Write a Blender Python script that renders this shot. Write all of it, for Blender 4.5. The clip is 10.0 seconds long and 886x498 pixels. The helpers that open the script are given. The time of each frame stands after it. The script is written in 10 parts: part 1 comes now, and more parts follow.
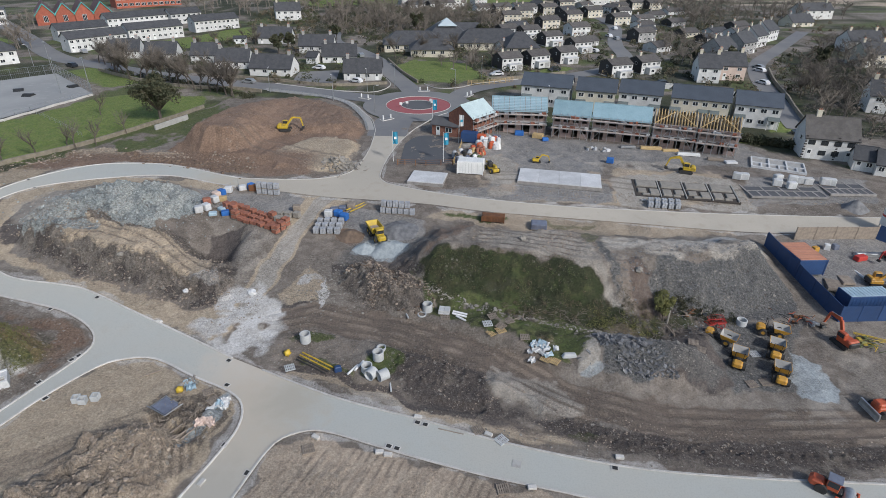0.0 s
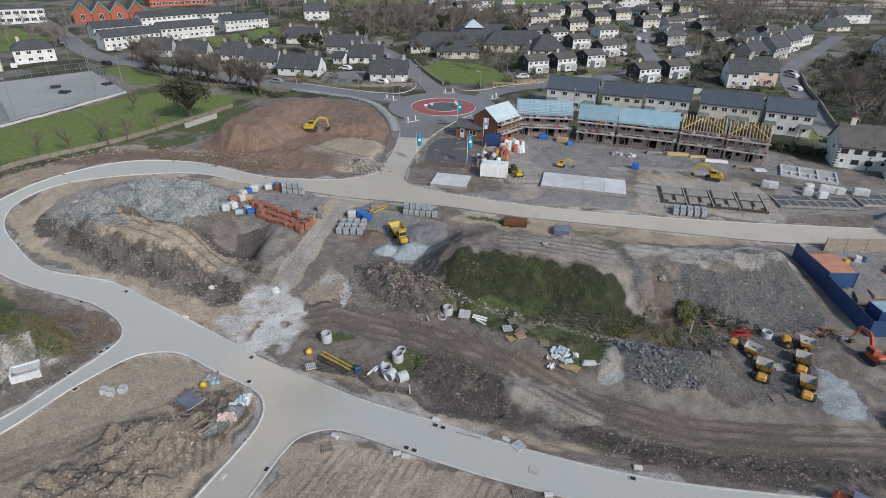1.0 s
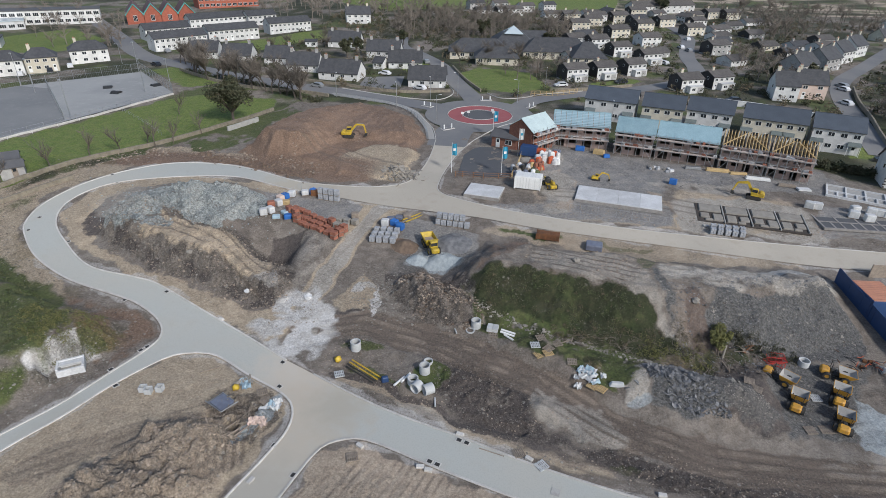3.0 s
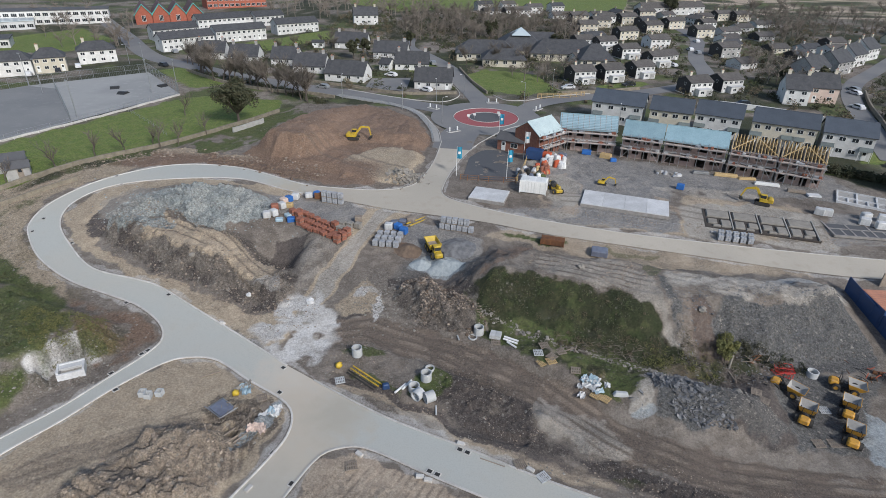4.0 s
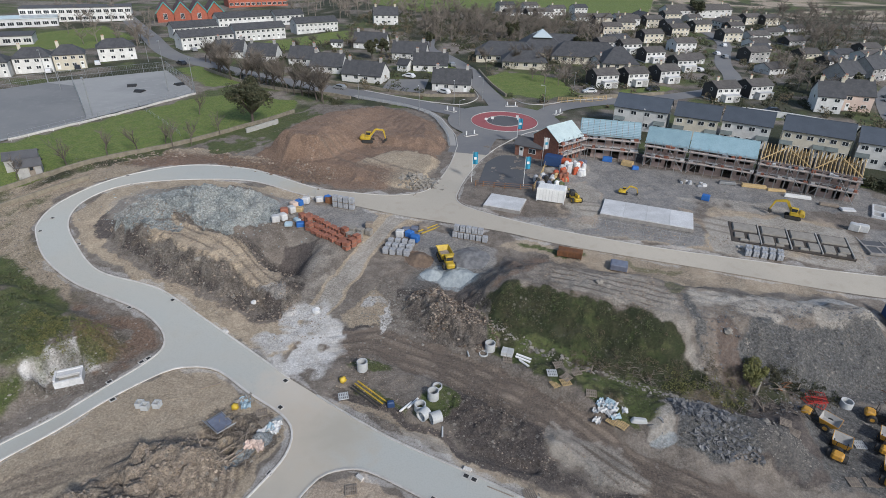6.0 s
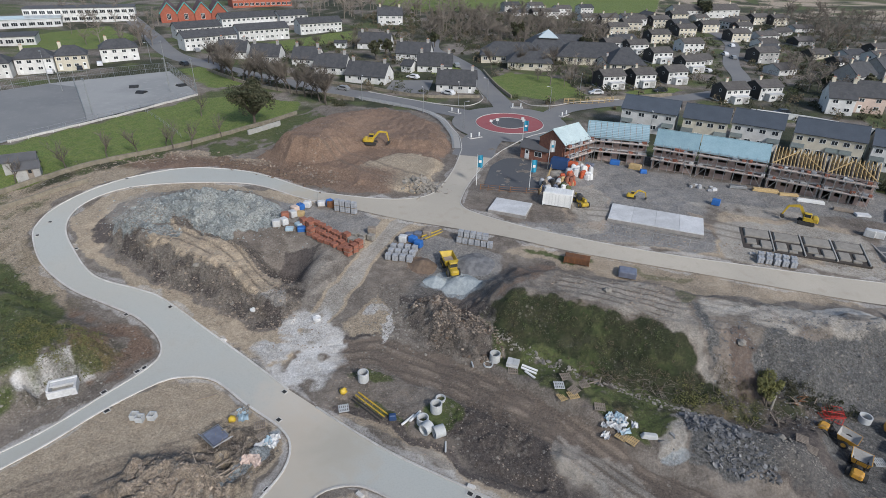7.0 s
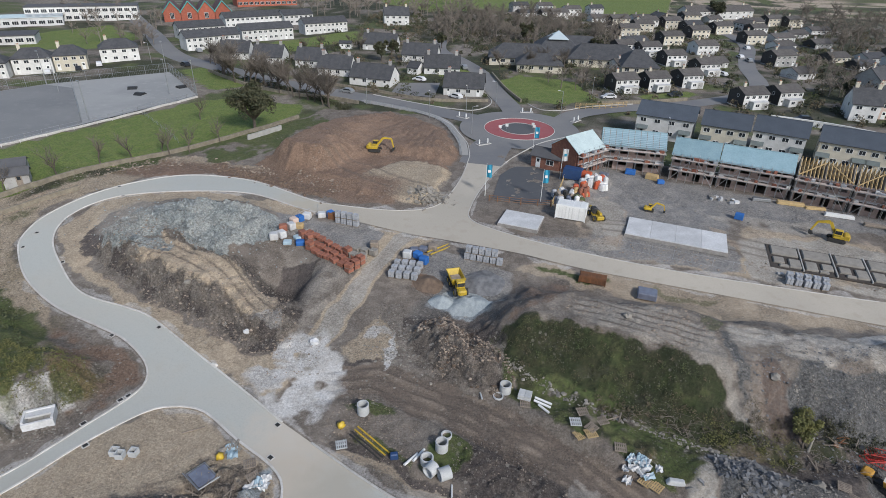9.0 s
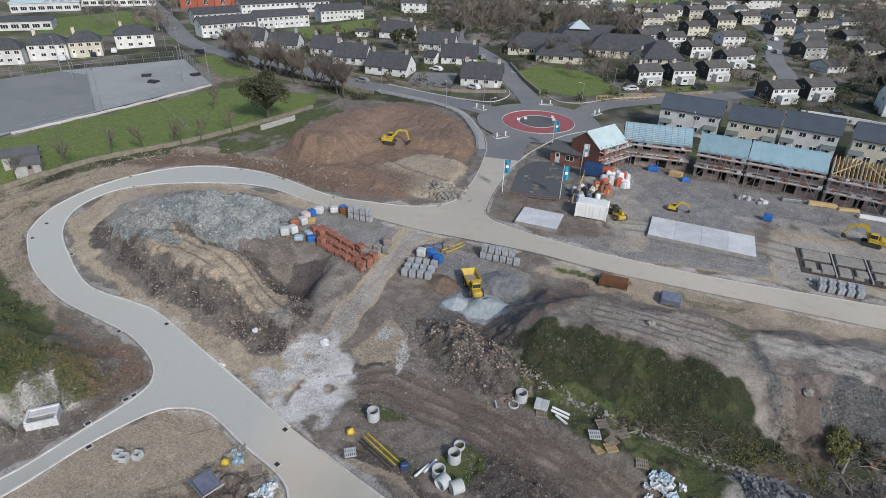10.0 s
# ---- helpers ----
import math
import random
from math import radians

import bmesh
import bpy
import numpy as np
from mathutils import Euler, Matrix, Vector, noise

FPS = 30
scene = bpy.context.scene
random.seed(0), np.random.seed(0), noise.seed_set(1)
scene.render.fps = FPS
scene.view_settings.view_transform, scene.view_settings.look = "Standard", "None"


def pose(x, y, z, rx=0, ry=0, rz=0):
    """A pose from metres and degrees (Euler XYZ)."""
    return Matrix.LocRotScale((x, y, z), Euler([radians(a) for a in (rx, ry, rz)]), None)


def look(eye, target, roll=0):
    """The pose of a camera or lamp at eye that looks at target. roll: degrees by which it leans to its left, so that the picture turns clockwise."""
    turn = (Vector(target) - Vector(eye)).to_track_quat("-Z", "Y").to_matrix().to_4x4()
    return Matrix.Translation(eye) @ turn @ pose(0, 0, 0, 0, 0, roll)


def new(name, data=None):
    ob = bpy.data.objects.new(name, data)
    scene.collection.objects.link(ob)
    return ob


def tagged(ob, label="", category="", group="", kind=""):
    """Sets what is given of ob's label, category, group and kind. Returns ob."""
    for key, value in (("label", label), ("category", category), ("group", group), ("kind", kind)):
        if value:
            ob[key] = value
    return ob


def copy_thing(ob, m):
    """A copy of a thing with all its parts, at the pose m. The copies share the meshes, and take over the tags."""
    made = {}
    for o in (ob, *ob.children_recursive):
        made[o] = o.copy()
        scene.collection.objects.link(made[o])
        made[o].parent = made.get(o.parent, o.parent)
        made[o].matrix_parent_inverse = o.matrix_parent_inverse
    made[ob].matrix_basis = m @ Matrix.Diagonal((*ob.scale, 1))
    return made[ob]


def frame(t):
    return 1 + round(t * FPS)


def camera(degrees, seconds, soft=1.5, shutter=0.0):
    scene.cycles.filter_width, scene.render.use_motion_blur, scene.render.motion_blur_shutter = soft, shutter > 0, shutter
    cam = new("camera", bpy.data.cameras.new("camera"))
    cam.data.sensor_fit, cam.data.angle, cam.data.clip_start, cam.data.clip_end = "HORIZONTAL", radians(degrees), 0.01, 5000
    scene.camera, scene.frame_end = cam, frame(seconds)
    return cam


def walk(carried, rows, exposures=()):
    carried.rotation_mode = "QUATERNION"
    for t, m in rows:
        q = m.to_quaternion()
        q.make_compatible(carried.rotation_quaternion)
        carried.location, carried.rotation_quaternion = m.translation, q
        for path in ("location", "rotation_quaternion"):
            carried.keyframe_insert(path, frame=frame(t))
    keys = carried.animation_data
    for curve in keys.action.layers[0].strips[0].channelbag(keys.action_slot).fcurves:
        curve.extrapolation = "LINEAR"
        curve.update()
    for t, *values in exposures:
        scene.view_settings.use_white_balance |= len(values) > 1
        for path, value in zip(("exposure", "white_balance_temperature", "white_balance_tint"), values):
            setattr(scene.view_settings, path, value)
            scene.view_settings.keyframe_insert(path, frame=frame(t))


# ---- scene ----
cam = camera(76.50, 10.0, soft=0.65)
PATH = [
    (0, look((0.027, -0.038, 46.237), (-0.007, 8.702, 41.378), 0.88)),
    (0.5, look((-0.003, -0.065, 46.452), (-0.159, 8.675, 41.596), 0.92)),
    (1, look((-0.043, -0.066, 46.769), (-0.454, 8.661, 41.905), 1.02)),
    (1.5, look((-0.044, -0.021, 47.182), (-0.692, 8.693, 42.318), 1.11)),
    (2, look((-0.084, -0.005, 47.695), (-0.882, 8.694, 42.827), 1.20)),
    (2.5, look((-0.024, 0.058, 48.150), (-0.929, 8.748, 43.287), 1.23)),
    (4, look((0.483, 1.399, 48.722), (-0.623, 10.069, 43.863), 1.30)),
    (4.5, look((0.621, 2.190, 48.687), (-0.539, 10.852, 43.826), 1.34)),
    (5, look((0.773, 3.128, 48.639), (-0.477, 11.777, 43.777), 1.12)),
    (5.5, look((0.748, 4.042, 48.530), (-0.590, 12.678, 43.670), 1.42)),
    (7, look((0.355, 7.245, 48.192), (-1.124, 15.859, 43.333), 1.50)),
    (7.5, look((0.066, 8.504, 48.113), (-1.429, 17.114, 43.252), 1.55)),
    (8, look((-0.187, 9.954, 47.975), (-1.692, 18.564, 43.117), 1.57)),
    (8.5, look((-0.545, 11.408, 47.989), (-2.053, 20.014, 43.124), 1.61)),
    (9, look((-0.979, 12.925, 47.912), (-2.544, 21.518, 43.041), 1.68)),
    (9.5, look((-1.420, 14.412, 47.770), (-3.098, 22.938, 42.822), 1.79)),
    (10, look((-1.828, 15.861, 47.763), (-3.603, 24.311, 42.718), 1.86)),
]
walk(cam, PATH)


# ---- light ----
SUN_ELEV, SUN_AZ = 36.0, 136.0
world = bpy.data.worlds.new("world")
scene.world = world
world.use_nodes = True
wt = world.node_tree
sky = wt.nodes.new("ShaderNodeTexSky")
sky.sky_type = "NISHITA"
sky.sun_disc = False
sky.sun_elevation = radians(SUN_ELEV)
sky.sun_rotation = radians(SUN_AZ)
sky.air_density, sky.dust_density, sky.ozone_density = 1.0, 1.4, 1.0
wt.nodes["Background"].inputs["Strength"].default_value = 0.108
wt.links.new(sky.outputs[0], wt.nodes["Background"].inputs["Color"])
sun = new("sun", bpy.data.lights.new("sun", "SUN"))
sun.data.energy, sun.data.angle, sun.data.color = 2.1, radians(8), (1.0, 1.0, 1.0)
_a, _e = radians(SUN_AZ), radians(SUN_ELEV)
sun.matrix_world = look((0, 0, 0), (-math.sin(_a) * math.cos(_e), -math.cos(_a) * math.cos(_e), -math.sin(_e)))
scene.view_settings.exposure = 0.36

# ---- materials ----
def material(name, col, col2=None, rough=0.8, metal=0.0, scale=1.0, fine=12.0, bump=0.15, vary=0.12, stain=0.0, stain_col=(0.06, 0.05, 0.04), coords="Object", island=False):
    """A surface with two scales of variation, a little change from piece to piece, and fine relief."""
    m = bpy.data.materials.new(name)
    m.use_nodes = True
    n, l = m.node_tree.nodes, m.node_tree.links
    b = n["Principled BSDF"]
    col2 = col2 or tuple(c * 0.72 for c in col)
    tc = n.new("ShaderNodeTexCoord")
    big, small = n.new("ShaderNodeTexNoise"), n.new("ShaderNodeTexNoise")
    big.inputs["Scale"].default_value, small.inputs["Scale"].default_value = scale, fine
    big.inputs["Detail"].default_value, small.inputs["Detail"].default_value = 5, 4
    for t in (big, small):
        l.new(tc.outputs[coords], t.inputs["Vector"])
    mix = n.new("ShaderNodeMix")
    mix.data_type = "RGBA"
    ramp = n.new("ShaderNodeMapRange")
    ramp.inputs["From Min"].default_value, ramp.inputs["From Max"].default_value = 0.35, 0.65
    l.new(big.outputs["Fac"], ramp.inputs["Value"])
    l.new(ramp.outputs[0], mix.inputs["Factor"])
    mix.inputs["A"].default_value, mix.inputs["B"].default_value = (*col, 1), (*col2, 1)
    info = n.new("ShaderNodeObjectInfo")
    hsv = n.new("ShaderNodeHueSaturation")
    val = n.new("ShaderNodeMath")
    val.operation = "MULTIPLY_ADD"
    val.inputs[1].default_value, val.inputs[2].default_value = vary * 2, 1 - vary
    if island:
        l.new(n.new("ShaderNodeNewGeometry").outputs["Random Per Island"], val.inputs[0])
    else:
        l.new(info.outputs["Random"], val.inputs[0])
    grain = n.new("ShaderNodeMath")
    grain.operation = "MULTIPLY_ADD"
    grain.inputs[1].default_value = 0.5
    l.new(small.outputs["Fac"], grain.inputs[0])
    grain.inputs[2].default_value = 0.75
    both = n.new("ShaderNodeMath")
    both.operation = "MULTIPLY"
    l.new(val.outputs[0], both.inputs[0])
    l.new(grain.outputs[0], both.inputs[1])
    l.new(both.outputs[0], hsv.inputs["Value"])
    l.new(mix.outputs["Result"], hsv.inputs["Color"])
    out = hsv.outputs[0]
    if stain:
        st = n.new("ShaderNodeTexNoise")
        st.inputs["Scale"].default_value, st.inputs["Detail"].default_value = scale * 2.7, 8
        l.new(tc.outputs[coords], st.inputs["Vector"])
        sr = n.new("ShaderNodeMapRange")
        sr.inputs["From Min"].default_value, sr.inputs["From Max"].default_value, sr.inputs["To Max"].default_value = 0.52, 0.7, stain
        l.new(st.outputs["Fac"], sr.inputs["Value"])
        m2 = n.new("ShaderNodeMix")
        m2.data_type = "RGBA"
        l.new(sr.outputs[0], m2.inputs["Factor"])
        l.new(out, m2.inputs["A"])
        m2.inputs["B"].default_value = (*stain_col, 1)
        out = m2.outputs["Result"]
    l.new(out, b.inputs["Base Color"])
    b.inputs["Roughness"].default_value, b.inputs["Metallic"].default_value = rough, metal
    if bump:
        bp = n.new("ShaderNodeBump")
        bp.inputs["Strength"].default_value, bp.inputs["Distance"].default_value = bump, 0.05
        l.new(small.outputs["Fac"], bp.inputs["Height"])
        l.new(bp.outputs[0], b.inputs["Normal"])
    return m


M = {}
M["white_render"] = material("white_render", (0.66, 0.655, 0.635), (0.55, 0.545, 0.525), 0.85, scale=0.6, stain=0.25, stain_col=(0.4, 0.38, 0.34))
M["cream_render"] = material("cream_render", (0.62, 0.57, 0.46), (0.52, 0.48, 0.39), 0.85, scale=0.6, stain=0.2, stain_col=(0.35, 0.3, 0.24))
M["grey_render"] = material("grey_render", (0.42, 0.41, 0.39), (0.33, 0.32, 0.31), 0.9, scale=0.6, stain=0.3)
M["pink_render"] = material("pink_render", (0.60, 0.47, 0.40), (0.52, 0.40, 0.34), 0.9, scale=0.6, stain=0.2, stain_col=(0.3, 0.25, 0.2))
M["slate_hung"] = material("slate_hung", (0.055, 0.05, 0.048), (0.035, 0.033, 0.032), 0.7, scale=1.5)
M["slate_roof"] = material("slate_roof", (0.072, 0.073, 0.078), (0.05, 0.051, 0.056), 0.8, scale=0.8, fine=6, stain=0.3, stain_col=(0.12, 0.12, 0.10))
M["brown_roof"] = material("brown_roof", (0.108, 0.099, 0.094), (0.078, 0.071, 0.067), 0.85, scale=0.8, fine=6, stain=0.3, stain_col=(0.15, 0.14, 0.10))
M["new_slate"] = material("new_slate", (0.07, 0.084, 0.105), (0.058, 0.07, 0.088), 0.7, scale=0.5, fine=6)
M["membrane"] = material("roof_membrane", (0.255, 0.375, 0.42), (0.215, 0.33, 0.375), 0.55, scale=0.5, fine=4)
M["pale_membrane"] = material("pale_roof_membrane", (0.52, 0.62, 0.62), (0.45, 0.55, 0.56), 0.55, scale=0.5, fine=4)
M["red_brick"] = material("red_brick", (0.24, 0.105, 0.07), (0.17, 0.075, 0.055), 0.9, scale=1.5, fine=9, stain=0.2, stain_col=(0.3, 0.24, 0.2))
M["church_brick"] = material("church_brick", (0.38, 0.115, 0.07), (0.30, 0.09, 0.06), 0.9, scale=1.0, fine=9)
M["blockwork"] = material("grey_blockwork", (0.33, 0.31, 0.29), (0.25, 0.235, 0.22), 0.95, scale=1.2, fine=8, stain=0.3, stain_col=(0.18, 0.13, 0.10))
M["concrete"] = material("concrete", (0.40, 0.39, 0.37), (0.33, 0.32, 0.30), 0.9, scale=0.7, stain=0.3, stain_col=(0.22, 0.2, 0.17))
M["pale_concrete"] = material("pale_concrete", (0.60, 0.60, 0.60), (0.50, 0.50, 0.50), 0.8, scale=0.4, fine=5, stain=0.35, stain_col=(0.40, 0.40, 0.39))
M["kerb"] = material("kerb_concrete", (0.55, 0.53, 0.50), (0.45, 0.43, 0.40), 0.9, scale=0.5, fine=7, stain=0.35, stain_col=(0.30, 0.26, 0.22))
M["pipe"] = material("precast_concrete", (0.50, 0.51, 0.51), (0.42, 0.43, 0.43), 0.85, scale=1.5)
M["timber"] = material("sawn_timber", (0.50, 0.36, 0.18), (0.41, 0.29, 0.14), 0.8, scale=2.0)
M["old_timber"] = material("weathered_timber", (0.30, 0.25, 0.20), (0.22, 0.18, 0.145), 0.9, scale=2.0)
M["fence_wood"] = material("fence_wood", (0.23, 0.12, 0.065), (0.18, 0.09, 0.05), 0.85, scale=2.0)
M["bark"] = material("bark", (0.12, 0.10, 0.082), (0.085, 0.07, 0.057), 0.95, scale=3.0)
M["scaffold_plank"] = material("scaffold_plank", (0.52, 0.45, 0.41), (0.41, 0.35, 0.32), 0.9, scale=1.0, fine=6, stain=0.3, stain_col=(0.5, 0.46, 0.43))
M["pink_brick"] = material("dusty_pink_brick", (0.40, 0.305, 0.275), (0.30, 0.225, 0.20), 0.9, scale=1.2, fine=9, stain=0.4, stain_col=(0.36, 0.33, 0.31))
M["plum_roof"] = material("plum_tiled_roof", (0.15, 0.085, 0.085), (0.11, 0.065, 0.066), 0.8, scale=0.8)
M["twig_far"] = material("woodland_twigs", (0.215, 0.185, 0.155), (0.15, 0.128, 0.107), 0.95, scale=0.12, vary=0.2)
M["twig"] = material("twigs", (0.17, 0.146, 0.123), (0.12, 0.102, 0.085), 0.95, scale=0.5, vary=0.25)
M["leaf_dark"] = material("dark_foliage", (0.05, 0.06, 0.03), (0.07, 0.065, 0.034), 0.75, scale=0.5, vary=0.2)
M["leaf_green"] = material("green_foliage", (0.075, 0.10, 0.036), (0.095, 0.10, 0.046), 0.75, scale=0.6, vary=0.25)
M["leaf_olive"] = material("olive_foliage", (0.20, 0.19, 0.065), (0.13, 0.14, 0.05), 0.75, scale=0.8, vary=0.2)
M["leaf_dry"] = material("dry_scrub", (0.16, 0.13, 0.085), (0.115, 0.095, 0.06), 0.85, scale=0.8, vary=0.25)
M["yellow"] = material("yellow_paint", (0.58, 0.40, 0.03), (0.46, 0.31, 0.03), 0.55, scale=1.2, stain=0.5, stain_col=(0.2, 0.15, 0.1))
M["amber"] = material("amber_paint", (0.58, 0.30, 0.035), (0.46, 0.235, 0.04), 0.55, scale=1.2, stain=0.6, stain_col=(0.25, 0.18, 0.12))
M["orange"] = material("orange_red_paint", (0.50, 0.095, 0.035), (0.40, 0.08, 0.035), 0.55, scale=1.2, stain=0.45, stain_col=(0.22, 0.12, 0.08))
M["red"] = material("red_paint", (0.50, 0.04, 0.03), (0.42, 0.04, 0.03), 0.5, scale=1.2)
M["blue"] = material("blue_paint", (0.026, 0.066, 0.17), (0.021, 0.053, 0.14), 0.5, scale=0.5, stain=0.2, stain_col=(0.06, 0.07, 0.1))
M["bright_blue"] = material("bright_blue_plastic", (0.03, 0.15, 0.45), (0.025, 0.12, 0.38), 0.5, scale=1.0)
M["flag_blue"] = material("flag_cloth", (0.03, 0.28, 0.42), (0.03, 0.24, 0.38), 0.8, scale=1.0)
M["pale_blue"] = material("pale_blue_roof", (0.36, 0.47, 0.53), (0.28, 0.38, 0.44), 0.55, scale=0.5, stain=0.3, stain_col=(0.2, 0.25, 0.28))
M["terracotta"] = material("terracotta_deck", (0.46, 0.22, 0.14), (0.38, 0.18, 0.12), 0.8, scale=0.6)
M["rust"] = material("rusty_steel", (0.20, 0.085, 0.035), (0.13, 0.06, 0.03), 0.85, scale=1.0)
M["steel"] = material("galvanised_steel", (0.45, 0.46, 0.47), (0.36, 0.37, 0.38), 0.45, 0.7, scale=2.0)
M["dark_steel"] = material("dark_steel", (0.05, 0.05, 0.05), (0.035, 0.035, 0.035), 0.55, 0.3, scale=2.0)
M["rubber"] = material("rubber", (0.03, 0.03, 0.03), (0.045, 0.042, 0.038), 0.9, scale=2.0)
M["white_plastic"] = material("white_plastic_wrap", (0.60, 0.60, 0.59), (0.46, 0.46, 0.46), 0.4, scale=1.5)
M["white_paint"] = material("white_paint", (0.76, 0.76, 0.74), (0.68, 0.68, 0.66), 0.5, scale=0.6, stain=0.15, stain_col=(0.5, 0.48, 0.45))
M["grey_wrap"] = material("grey_block", (0.36, 0.37, 0.39), (0.29, 0.30, 0.32), 0.85, scale=1.2, fine=6)
M["orange_brick"] = material("orange_brick", (0.31, 0.125, 0.08), (0.24, 0.095, 0.065), 0.9, scale=1.2, fine=6)
M["tarp"] = material("blue_grey_tarp", (0.16, 0.18, 0.23), (0.12, 0.13, 0.17), 0.6, scale=1.5)
M["stone_heap"] = material("pale_blue_stone", (0.35, 0.385, 0.395), (0.27, 0.30, 0.31), 0.95, scale=2.0, fine=10, bump=0.5)
M["rock"] = material("grey_rock", (0.36, 0.39, 0.38), (0.24, 0.26, 0.26), 0.9, scale=1.2, vary=0.3, island=True)
M["slate_rock"] = material("slate_rubble", (0.205, 0.205, 0.208), (0.115, 0.115, 0.118), 0.8, scale=1.2, vary=0.3, island=True)
M["clod"] = material("soil_clod", (0.34, 0.275, 0.215), (0.245, 0.196, 0.153), 0.95, scale=1.2, vary=0.3, island=True)
M["pale_stone"] = material("pale_rubble", (0.27, 0.25, 0.22), (0.21, 0.192, 0.168), 0.95, scale=1.2, vary=0.3, island=True)
M["stone_wall"] = material("stone_wall", (0.27, 0.235, 0.18), (0.19, 0.165, 0.13), 0.95, scale=1.2, fine=5, stain=0.3, stain_col=(0.1, 0.1, 0.06))
M["asphalt_roof"] = material("grey_felt", (0.10, 0.10, 0.105), (0.08, 0.08, 0.085), 0.9, scale=0.5)
M["car_white"] = material("white_car_paint", (0.70, 0.70, 0.70), (0.66, 0.66, 0.66), 0.3, scale=0.5)
M["car_dark"] = material("dark_car_paint", (0.03, 0.035, 0.045), (0.025, 0.03, 0.04), 0.3, scale=0.5)
M["car_silver"] = material("silver_car_paint", (0.35, 0.36, 0.37), (0.32, 0.33, 0.34), 0.3, 0.4, scale=0.5)
M["door_grey"] = material("grey_porch_roof", (0.15, 0.18, 0.17), (0.12, 0.14, 0.14), 0.6, scale=1.0)
M["teal"] = material("teal_trim", (0.10, 0.42, 0.38), (0.09, 0.36, 0.33), 0.6, scale=1.0)
# near-black soil colour that stands in for the shadow inside the trenches
M["trench_shade"] = material("shaded_trench_soil", (0.075, 0.062, 0.052), (0.05, 0.042, 0.036), 0.9, scale=1.5)
M["brown_soil"] = material("brown_soil", (0.175, 0.125, 0.09), (0.12, 0.085, 0.062), 0.95, scale=1.5, bump=0.4)


def glass_material(name, col, rough=0.08):
    m = bpy.data.materials.new(name)
    m.use_nodes = True
    b = m.node_tree.nodes["Principled BSDF"]
    b.inputs["Base Color"].default_value = (*col, 1)
    b.inputs["Roughness"].default_value = rough
    b.inputs["IOR"].default_value = 1.5
    return m


M["glass"] = glass_material("window_glass", (0.03, 0.035, 0.04))
M["pale_glass"] = glass_material("pale_glass", (0.45, 0.52, 0.55), 0.2)


def road_material(name, col, col2, spot, tyre=0.25, mud=None):
    """Road surface: broad patches, long fine mottling, dusty stains in world metres."""
    m = bpy.data.materials.new(name)
    m.use_nodes = True
    n, l = m.node_tree.nodes, m.node_tree.links
    b = n["Principled BSDF"]
    tc = n.new("ShaderNodeTexCoord")
    noises = []
    for sc, det in ((0.07, 6), (0.6, 5), (6.0, 3)):
        t = n.new("ShaderNodeTexNoise")
        t.inputs["Scale"].default_value, t.inputs["Detail"].default_value = sc, det
        l.new(tc.outputs["Object"], t.inputs["Vector"])
        noises.append(t)
    prev = None
    for t, c, lo, hi, amt in ((noises[0], col2, 0.40, 0.60, 1.0), (noises[1], spot, 0.55, 0.72, tyre), (noises[2], tuple(c * 0.7 for c in col), 0.45, 0.75, 0.35)):
        r = n.new("ShaderNodeMapRange")
        r.inputs["From Min"].default_value, r.inputs["From Max"].default_value, r.inputs["To Max"].default_value = lo, hi, amt
        l.new(t.outputs["Fac"], r.inputs["Value"])
        x = n.new("ShaderNodeMix")
        x.data_type = "RGBA"
        l.new(r.outputs[0], x.inputs["Factor"])
        if prev is None:
            x.inputs["A"].default_value = (*col, 1)
        else:
            l.new(prev, x.inputs["A"])
        x.inputs["B"].default_value = (*c, 1)
        prev = x.outputs["Result"]
    for (mx, my, rad), c in mud or ():
        away = n.new("ShaderNodeVectorMath")
        away.operation = "DISTANCE"
        flat = n.new("ShaderNodeVectorMath")
        flat.operation = "MULTIPLY"
        flat.inputs[1].default_value = (1, 1, 0)
        l.new(tc.outputs["Object"], flat.inputs[0])
        l.new(flat.outputs[0], away.inputs[0])
        away.inputs[1].default_value = (mx, my, 0)
        ragged = n.new("ShaderNodeMath")
        ragged.operation = "MULTIPLY_ADD"
        l.new(noises[1].outputs["Fac"], ragged.inputs[0])
        ragged.inputs[1].default_value = -rad * 1.3
        l.new(away.outputs["Value"], ragged.inputs[2])
        r = n.new("ShaderNodeMapRange")
        r.inputs["From Min"].default_value, r.inputs["From Max"].default_value, r.inputs["To Min"].default_value, r.inputs["To Max"].default_value = -rad * 0.35, rad * 0.55, 0.85, 0.0
        l.new(ragged.outputs[0], r.inputs["Value"])
        x = n.new("ShaderNodeMix")
        x.data_type = "RGBA"
        l.new(r.outputs[0], x.inputs["Factor"])
        l.new(prev, x.inputs["A"])
        x.inputs["B"].default_value = (*c, 1)
        prev = x.outputs["Result"]
    l.new(prev, b.inputs["Base Color"])
    b.inputs["Roughness"].default_value = 0.9
    bp = n.new("ShaderNodeBump")
    bp.inputs["Strength"].default_value, bp.inputs["Distance"].default_value = 0.2, 0.02
    l.new(noises[2].outputs["Fac"], bp.inputs["Height"])
    l.new(bp.outputs[0], b.inputs["Normal"])
    return m


